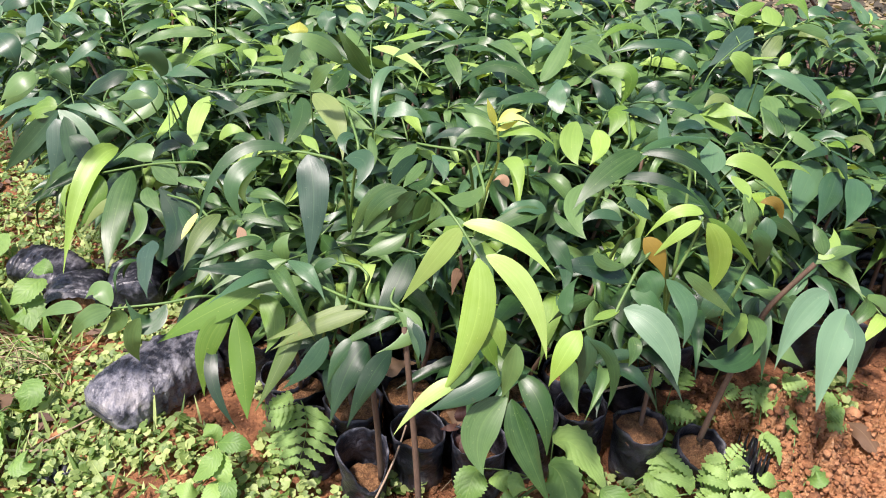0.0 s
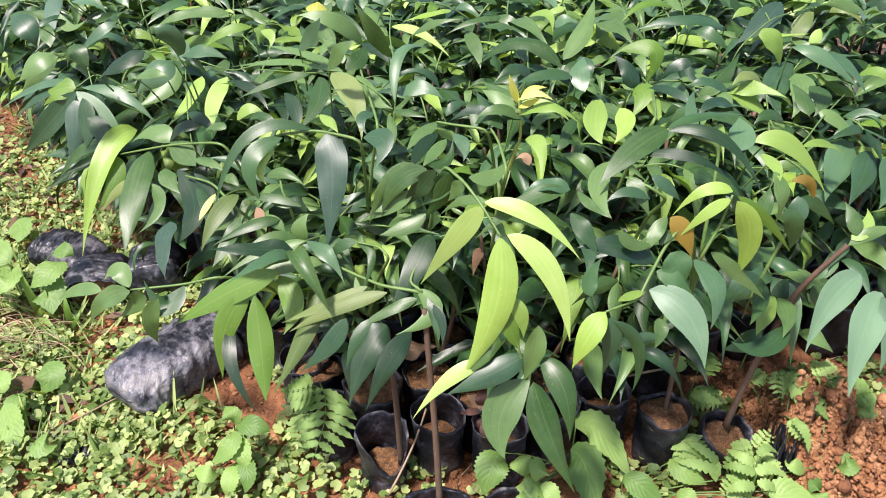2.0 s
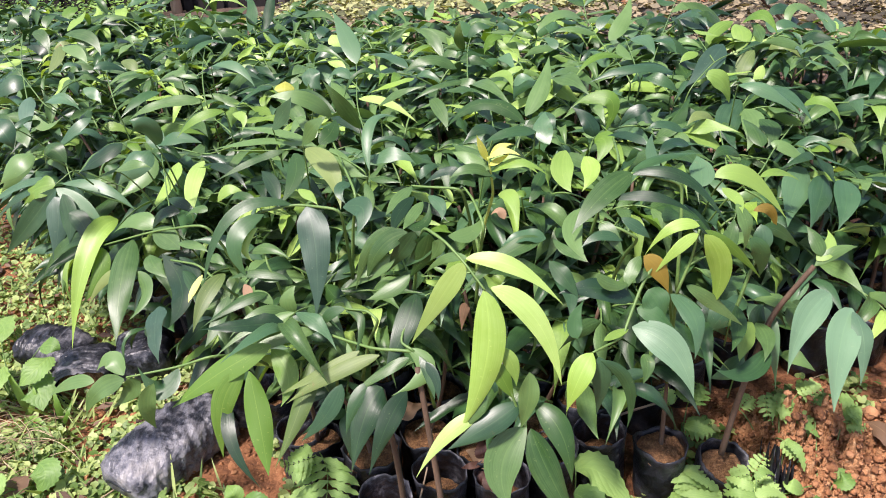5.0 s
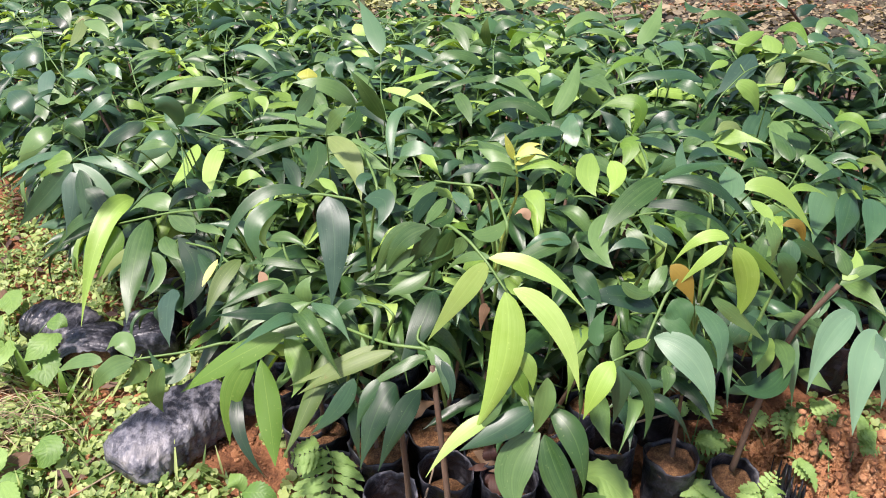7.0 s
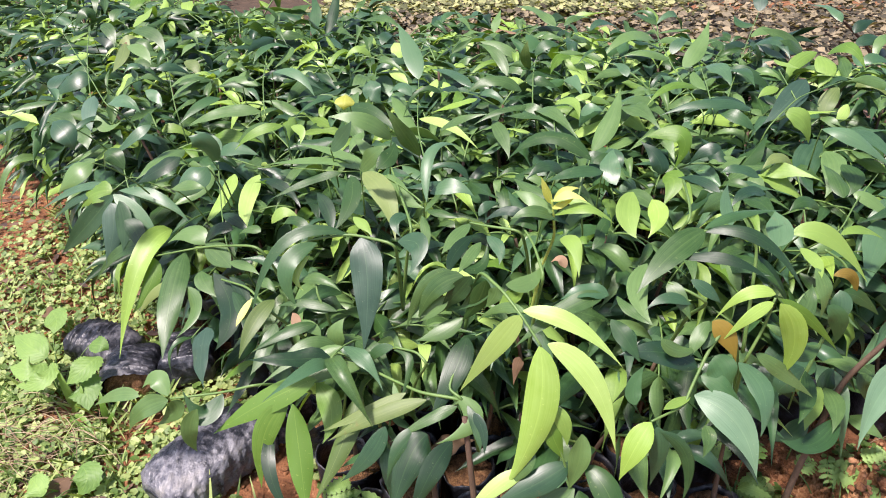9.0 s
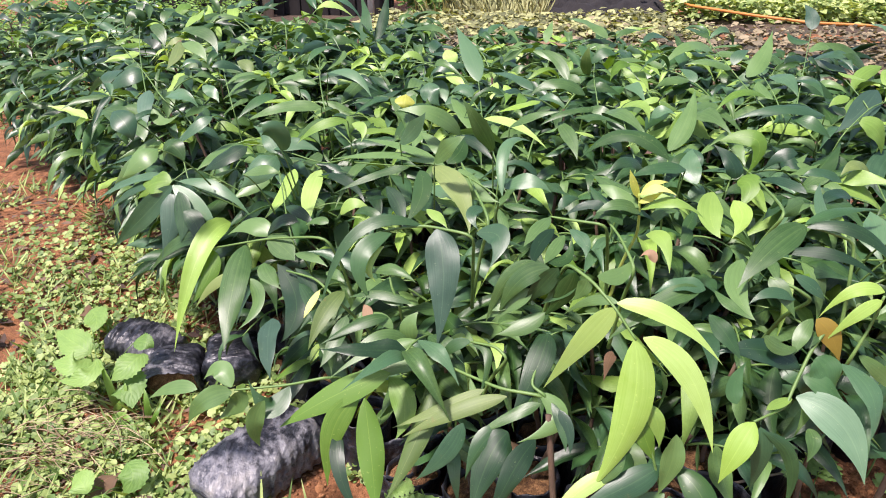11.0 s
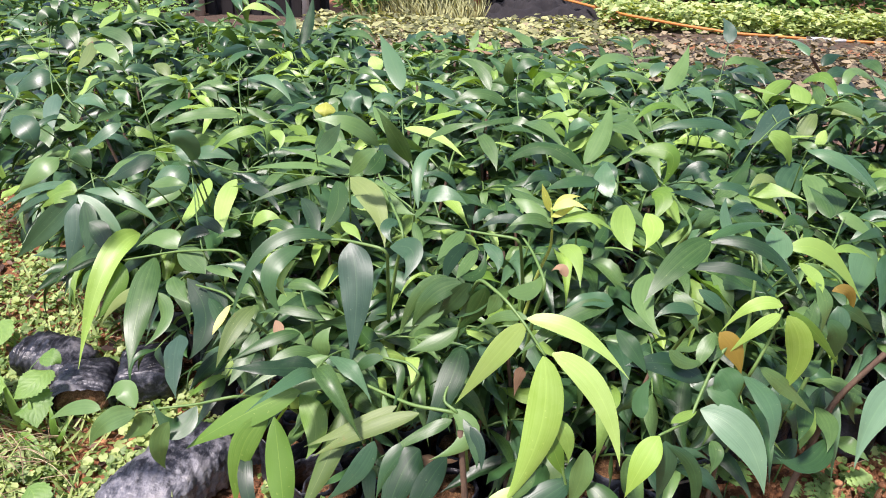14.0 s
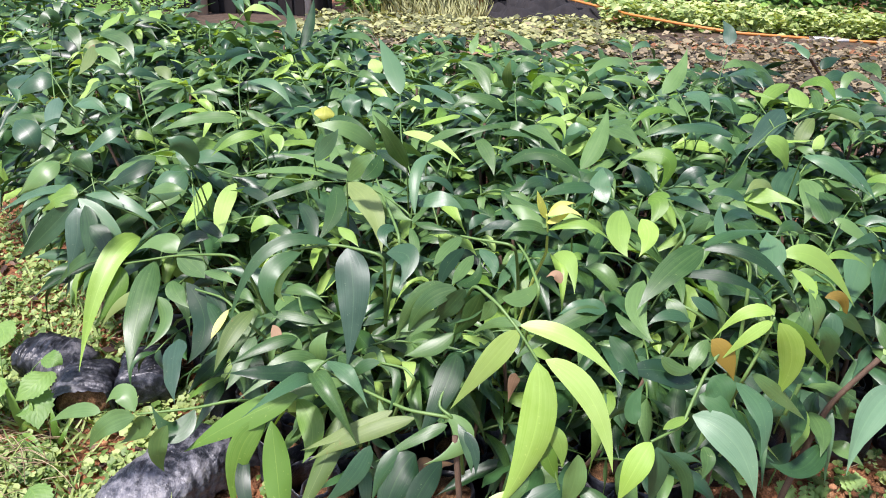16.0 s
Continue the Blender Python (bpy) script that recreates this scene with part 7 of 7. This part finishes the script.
def scrap(cx, cy, w, d, h, turn, label, seed):
    """A crumpled piece of film."""
    n = 18
    v = []
    for j in range(n + 1):
        for i in range(n + 1):
            a, b = 2 * i / n - 1, 2 * j / n - 1
            x, y = w / 2 * a * (1 + 0.2 * noise.noise((b * 2, seed, 1))), d / 2 * b * (1 + 0.25 * noise.noise((a * 2, seed, 2)))
            z = 0.004 + h * abs(noise.noise((a * 2.1 + seed, b * 2.1, 0.2))) * 1.6 + h * 0.3 * noise.noise((a * 6, b * 6 + seed, 3))
            p = Matrix.Rotation(turn, 3, "Z") @ Vector((x, y, 0))
            v.append((cx + p.x, cy + p.y, max(0.002, z) + hills(cx, cy)))
    f = [(j * (n + 1) + i, j * (n + 1) + i + 1, (j + 1) * (n + 1) + i + 1, (j + 1) * (n + 1) + i) for j in range(n) for i in range(n)]
    ob = tagged(new("plastic_scrap", mesh_of("plastic_scrap", v, f, PLASTIC if cx > 0.3 else PLASTIC_WORN)), label, "plastic scrap")
    m = ob.modifiers.new("film", "SOLIDIFY")
    m.thickness = 0.0012
    return ob


scrap(-0.68, 0.90, 0.075, 0.045, 0.022, 0.3, "torn scrap of dark plastic film lying on soil", 2.0)
scrap(0.505, 1.040, 0.030, 0.07, 0.10, 0.1, "strip of black film caught in orange clay", 6.1)
scrap(0.535, 0.990, 0.12, 0.035, 0.03, -0.7, "strip of black film trodden into the soil", 7.3)


def clod(x, y, z, size, seed):
    v, f = [], []
    rows, cols = 14, 20
    for a in range(rows + 1):
        ph = math.pi * a / rows
        for b in range(cols):
            th = 2 * math.pi * b / cols
            d = Vector((math.sin(ph) * math.cos(th), math.sin(ph) * math.sin(th), math.cos(ph) * 0.8))
            q = size * (1 + 0.35 * noise.noise(d * 1.5 + Vector((seed, 0, 0))) + 0.22 * noise.noise(d * 4 + Vector((0, seed, 0))) + 0.08 * noise.noise(d * 11 + Vector((0, 0, seed))))
            v.append(tuple(Vector((x, y, z)) + d * q))
    for a in range(rows):
        f += [(a * cols + b, (a + 1) * cols + b, (a + 1) * cols + (b + 1) % cols, a * cols + (b + 1) % cols) for b in range(cols)]
    return tagged(new("soil_clod", mesh_of("soil_clod", v, f, CLOD_BIG)), "rough lump of damp orange-red clay", "soil clod", "clods of clay beside the bed")


for x, y, z, q in [(0.515, 1.17, 0.03, 0.030), (0.70, 1.04, 0.006, 0.020), (0.78, 1.10, 0.010, 0.028), (0.52, 1.05, 0.006, 0.018), (0.63, 1.03, 0.004, 0.014), (0.80, 1.22, 0.015, 0.03), (-0.58, 0.885, 0.008, 0.018), (-0.66, 0.94, 0.006, 0.013), (-0.36, 0.98, 0.008, 0.018), (-0.33, 0.95, 0.006, 0.014), (-0.50, 0.93, 0.004, 0.013)]:
    clod(x, y, z + hills(x, y), q, x * 31 + y * 17)


def clay_heap(heap, label):
    """A broken heap of clay on the ground."""
    cx, cy, w, d, h = heap
    n, v = 130, []
    for j in range(n + 1):
        for i in range(n + 1):
            x, y = cx + w / 2 * (2 * i / n - 1), cy + d / 2 * (2 * j / n - 1)
            v.append((x + 0.006 * noise.noise((y * 60, x * 60, 5)), y, hills(x, y) - 0.006 + heap_rise(x, y, heap)))
    f = [(j * (n + 1) + i, j * (n + 1) + i + 1, (j + 1) * (n + 1) + i + 1, (j + 1) * (n + 1) + i) for j in range(n) for i in range(n)]
    return tagged(new("clay_mass", mesh_of("clay_mass", v, f, CLOD_BIG)), label, "soil heap")


for heap, label in zip(HEAPS, ("crumbled heap of damp orange-red clay beside the bags", "small crumbled lump of orange clay beside a bag", "broken orange clay trodden in front of the bags", "low crumbled patch of orange clay")):
    clay_heap(heap, label)


def stick(points, r, label):
    v, f = tube(points, [r, r * 0.7], 7)
    return tagged(new("stick", mesh_of("stick", v, f, TWIG)), label, "stick")


stick(bend((0.17, 1.12, 0.075), (0.335, 1.19, 0.088), (0, 0, 0.004)), 0.0032, "pale dry stick lying across the bags")
stick(bend((-0.14, 0.86, 0.012), (-0.085, 0.98, 0.125), (0.008, 0, 0.006)), 0.0022, "dry twig leaning against a grow bag")
stick(bend((-0.86, 0.93, 0.02), (-0.70, 0.94, 0.018), (0, -0.015, 0.004)), 0.003, "bent dry twig lying among weeds")
stick(bend((-0.78, 0.90, 0.02), (-0.66, 1.06, 0.02), (0.012, 0, 0.004)), 0.0022, "thin dry twig lying on the ground")


def dead_leaf(x, y, z, a, size, label):
    w = Vector((math.cos(a), math.sin(a), 0.1)) * size
    v, f, uv = blade((x, y, z), Vector((x, y, z)) + w, (0, 0, size * 0.15), size * 0.45, (0.1, -0.3, 1), 8, 0.5, 0.4, 0.6)
    return tagged(new("fallen_leaf", mesh_of("fallen_leaf", v, f, LEAF_DRY, uv)), label, "leaf", "fallen dry leaves")


for x, y, z, a, q in [(0.74, 1.10, 0.05, 2.0, 0.08), (-0.17, 1.09, 0.13, 0.4, 0.09), (-0.88, 0.98, 0.03, 1.0, 0.09), (-0.62, 1.36, 0.12, 0.7, 0.07), (0.02, 1.0, 0.10, 2.4, 0.06), (-1.1, 1.7, 0.02, 0.3, 0.08), (-1.25, 1.55, 0.02, 2.2, 0.07)]:
    dead_leaf(x, y, z, a, q, "curled dry brown leaf fallen on the ground")

# ---- the distance: further beds, hose, sheeting, shed and shrubs ----
fr = random.Random(21)


def leaf_bed(name, corners, count, mat, lo, hi, size, label, category):
    heap = Heap()
    (x0, y0), (x1, y1), (x2, y2), (x3, y3) = corners
    for _ in range(count):
        u, v = fr.random(), fr.random()
        x = (x0 + (x1 - x0) * u) * (1 - v) + (x3 + (x2 - x3) * u) * v
        y = (y0 + (y1 - y0) * u) * (1 - v) + (y3 + (y2 - y3) * u) * v
        z = fr.uniform(lo, hi) + 0.03 * noise.noise((x * 3, y * 3, 5))
        a, s = fr.uniform(0, 6.28), size * fr.uniform(0.6, 1.3)
        way = Vector((math.cos(a), math.sin(a), fr.uniform(-0.5, 0.25)))
        b = Vector((x, y, z))
        heap.add(*flake(b, b + way * s, s * fr.uniform(0.5, 0.7), (fr.uniform(-0.7, 0.7), fr.uniform(-1.0, 0.5), 1)))
    return tagged(new(name, heap.mesh(name, mat)), label, category, kind="stuff")




def mound(name, corners, h, label):
    """A low raised bed of dark soil."""
    n, v = 24, []
    (x0, y0), (x1, y1), (x2, y2), (x3, y3) = corners
    for j in range(n + 1):
        for i in range(n + 1):
            p, q = i / n, j / n
            x = (x0 + (x1 - x0) * p) * (1 - q) + (x3 + (x2 - x3) * p) * q
            y = (y0 + (y1 - y0) * p) * (1 - q) + (y3 + (y2 - y3) * p) * q
            e = min(1, 8 * min(p, 1 - p), 8 * min(q, 1 - q))
            v.append((x, y, -0.01 + h * e * (0.8 + 0.3 * noise.noise((x * 3, y * 3, 1)))))
    f = [(j * (n + 1) + i, j * (n + 1) + i + 1, (j + 1) * (n + 1) + i + 1, (j + 1) * (n + 1) + i) for j in range(n) for i in range(n)]
    return tagged(new(name, mesh_of(name, v, f, HUMUS)), label, "soil bed", kind="structure")


mound("raised_bed", [(-2.1, 3.2), (6.2, 2.6), (6.2, 5.9), (-1.9, 6.0)], 0.05, "low raised nursery bed of dark soil")
mound("raised_bed", [(0.5, 6.2), (7.0, 6.0), (7.6, 7.1), (0.6, 7.2)], 0.05, "low raised nursery bed of dark soil")
mound("raised_bed", [(-5.0, 4.6), (-1.55, 4.3), (-1.2, 6.9), (-5.0, 7.0)], 0.03, "low raised nursery bed of dark soil")
leaf_bed("russet_seedling_bed", [(-1.2, 3.9), (6.0, 3.4), (6.0, 5.72), (-1.4, 5.6)], 17000, LEAF_RUSSET, 0.05, 0.17, 0.056, "bed of small seedlings with dull brownish-green leaves", "seedling bed")
# Sunlit part of the russet bed; the sunlight is put into paler leaves.
leaf_bed("tan_seedling_bed", [(-1.7, 4.9), (0.9, 5.1), (0.55, 6.0), (-1.5, 5.75)], 6500, LEAF_TAN, 0.06, 0.19, 0.055, "part of the brownish seedling bed, coloured pale tan and olive as sunlit", "seedling bed")
leaf_bed("pale_seedling_bed", [(0.62, 6.5), (7.0, 6.05), (7.5, 7.0), (0.7, 7.05)], 9000, LEAF_BED, 0.05, 0.22, 0.070, "bed of young seedlings with pale yellow-green leaves", "seedling bed")
leaf_bed("leaf_litter", [(-0.6, 2.7), (3.5, 1.8), (4.2, 4.2), (-1.6, 4.2)], 9000, LEAF_LITTER, 0.02, 0.09, 0.055, "fallen brown leaves strewn over dark soil", "leaf litter")
leaf_bed("low_green_weeds", [(-5.5, 2.9), (-1.7, 3.1), (-2.9, 6.7), (-8.5, 6.9)], 22000, LEAF_SHRUB, 0.02, 0.22, 0.034, "patch of low bright-green weeds behind the bed", "weeds")

hose_pts = [(-0.2, 7.9, 0.28), (0.05, 7.6, 0.24), (0.38, 7.05, 0.18), (0.83, 6.5, 0.15), (1.2, 6.15, 0.14), (1.56, 5.9, 0.13), (2.2, 5.83, 0.12), (2.9, 5.80, 0.12), (4.2, 5.8, 0.12), (6.5, 5.7, 0.10)]
hp = np.array(hose_pts)
dense = np.stack([np.interp(np.linspace(0, 9, 60), np.arange(10), hp[:, k]) for k in range(3)], 1)
hose = tagged(new("garden_hose"), "orange garden hose lying along the edge of beds", "hose")
v, f = tube(dense, [0.0105], 8)
child("pipe", mesh_of("pipe", v, f, HOSE), hose)
v, f = tube([(2.05, 5.848, 0.123), (2.12, 5.841, 0.122), (2.24, 5.829, 0.121), (2.32, 5.824, 0.121)], [0.012, 0.016, 0.016, 0.012], 8)
child("coupling", mesh_of("coupling", v, f, PALE), hose, None, "pale grey plastic hose coupling")


def sheet_pile(name, cx, cy, w, d, h, mat, label, seed):
    nx, ny = 60, 40
    v = []
    for j in range(ny + 1):
        for i in range(nx + 1):
            a, b = 2 * i / nx - 1, 2 * j / ny - 1
            fall = max(0.0, 1 - a * a) ** 0.6 * max(0.0, 1 - b * b) ** 0.6
            fold = 1 - abs(noise.noise((a * 2.6 + seed, b * 2.6 + a, 0.4))) * 2.2
            fine = 1 - abs(noise.noise((a * 7 + seed, b * 6 - a * 2, 1.4))) * 2
            z = h * fall * (0.30 + 0.65 * fold + 0.22 * fine)
            v.append((cx + w / 2 * a, cy + d / 2 * b, max(0.0, z)))
    f = [(j * (nx + 1) + i, j * (nx + 1) + i + 1, (j + 1) * (nx + 1) + i + 1, (j + 1) * (nx + 1) + i) for j in range(ny) for i in range(nx)]
    return tagged(new(name, mesh_of(name, v, f, mat)), label, "plastic sheeting")


sheet_pile("plastic_sheet", 0.16, 7.02, 1.15, 0.7, 0.20, SHED, "crumpled heap of black plastic sheeting on the ground", 3.0)
sheet_pile("tarpaulin", 0.05, 7.55, 0.7, 0.4, 0.30, HOSE, "folded orange-red tarpaulin beside black sheeting", 8.0)


def box_mesh(name, x0, y0, z0, x1, y1, z1, mat, bevel=0.01):
    bm = bmesh.new()
    bmesh.ops.create_cube(bm, size=1)
    bmesh.ops.scale(bm, vec=(x1 - x0, y1 - y0, z1 - z0), verts=bm.verts)
    bmesh.ops.translate(bm, vec=((x0 + x1) / 2, (y0 + y1) / 2, (z0 + z1) / 2), verts=bm.verts)
    bmesh.ops.bevel(bm, geom=bm.edges[:], offset=bevel, segments=2, affect="EDGES")
    me = bpy.data.meshes.new(name)
    bm.to_mesh(me)
    bm.free()
    me.materials.append(mat)
    return me


def crate(x, y):
    c = tagged(new("plastic_crate"), "black slatted plastic crate standing on the ground", "crate")
    for k in range(5):
        z = 0.02 + k * 0.055
        child("slat", box_mesh("slat", x - 0.25, y - 0.19, z, x + 0.25, y - 0.17, z + 0.038, SHED, 0.004), c)
    for dx in (-0.25, -0.09, 0.07, 0.23):
        child("upright", box_mesh("upright", x + dx, y - 0.205, 0, x + dx + 0.03, y - 0.185, 0.30, SHED, 0.004), c)
    child("box", box_mesh("box", x - 0.24, y - 0.16, 0.0, x + 0.24, y + 0.2, 0.26, SHED, 0.01), c)
    return c


crate(-0.18, 7.42)


def post(name, x, y, r, h, mat, label):
    v, f = tube([(x, y, -0.02), (x + 0.01, y, h * 0.5), (x, y, h)], [r, r * 0.92], 10)
    return tagged(new(name, mesh_of(name, v, f, mat)), label, "post")


post("wooden_post", -2.72, 6.42, 0.045, 1.5, PALE_WOOD, "pale weathered wooden post standing in the ground")
post("metal_post", -1.80, 6.42, 0.03, 1.5, PALE, "slim pale grey metal post standing in soil")
post("timber_stake", -0.40, 6.95, 0.035, 0.9, BRICKISH, "reddish timber stake beside the black crate")

shed = tagged(new("shed_wall", box_mesh("shed_wall", -4.4, 6.55, 0, -1.66, 6.7, 2.4, SHED, 0.02)), "boarded wall of a nursery shed, coloured dark as shade", "wall", kind="structure")
# Board colour is darkened to hold the shade under the shed.
BOARD = rough_material("shaded_board", [(0.3, (0.005, 0.004, 0.004)), (0.7, (0.022, 0.016, 0.015))], 9, 0.92, 0.5, 0.006, stretch=(1, 1, 0.15))
sr = random.Random(9)
bx = -4.4
while bx < -1.74:
    wide = sr.uniform(0.07, 0.15)
    child("board", box_mesh("board", bx, 6.515 + sr.uniform(0, 0.02), 0, bx + wide, 6.548, 2.38 + sr.uniform(-0.05, 0.0), BOARD, 0.004), shed)
    bx += wide + sr.uniform(0.008, 0.05)


def shrub(x, y, w, h, leaves, size, mat, label, seed):
    r = random.Random(seed)
    s = tagged(new("shrub"), label, "shrub", "shrubs behind the beds")
    wood, crown = Heap(), Heap()
    clumps = []
    for k in range(9):
        a, q = r.uniform(0, 6.28), r.uniform(0.1, 1) ** 0.5
        e = Vector((x + w / 2 * q * math.cos(a), y + w / 3 * q * math.sin(a), h * r.uniform(0.25, 0.95)))
        wood.add(*tube(bend((x + r.uniform(-0.1, 0.1), y, -0.02), e, (0, 0, 0.1 * h), 6), [0.02, 0.004], 5))
        clumps.append(e)
    for _ in range(leaves):
        c = r.choice(clumps)
        d = Vector((r.gauss(0, 1), r.gauss(0, 1), r.gauss(0, 1)))
        b = c + Vector((d.x * w * 0.12, d.y * w * 0.12, d.z * h * 0.14))
        if b.z < 0.02:
            b.z = r.uniform(0.02, 0.2)
        way = Vector((d.x, d.y, r.uniform(-0.8, 0.3))).normalized()
        z = size * r.uniform(0.6, 1.3)
        crown.add(*flake(b, b + way * z, z * 0.5, (r.uniform(-0.4, 0.4), -0.6, 1)))
    child("stems", wood.mesh("stems", STEM_BROWN), s)
    child("crown", crown.mesh("crown", mat), s)
    return s


for k, (x, y, w, h) in enumerate([(1.5, 7.7, 1.3, 0.7), (2.5, 7.45, 1.4, 1.0), (3.4, 7.3, 1.5, 1.3), (4.6, 7.3, 1.8, 1.5), (3.0, 8.8, 2.2, 2.0), (4.5, 8.9, 2.4, 2.2), (0.9, 8.9, 1.5, 0.9), (2.0, 9.2, 1.8, 1.5)]):
    shrub(x, y, w, h, 1500, 0.11, LEAF_SHRUB, "leafy green shrub growing at the edge of the beds", 40 + k)
for k, (x, y, w, h) in enumerate([(-1.38, 6.45, 0.35, 0.5), (-1.0, 7.1, 0.7, 0.45), (-0.65, 7.6, 0.9, 0.5)]):
    shrub(x, y, w, h, 900, 0.07, LEAF_SHRUB, "small grey-green bush in dry grass", 60 + k)
tuft = Heap()
for _ in range(2200):
    x, y = fr.uniform(-1.4, -0.35), fr.uniform(6.2, 8.2)
    a, L = fr.uniform(0, 6.28), fr.uniform(0.06, 0.24)
    b = Vector((x, y, 0))
    t = b + Vector((0.5 * L * math.cos(a), 0.5 * L * math.sin(a), L))
    tuft.add(*blade(b, t, (0.02, 0, 0.02), 0.012, (0, -1, 0.3), 3, 0.1))
tagged(new("dry_grass_tufts", tuft.mesh("dry_grass_tufts", LEAF_TAN)), "tufts of tall pale dry grass behind the beds", "grass", kind="stuff")
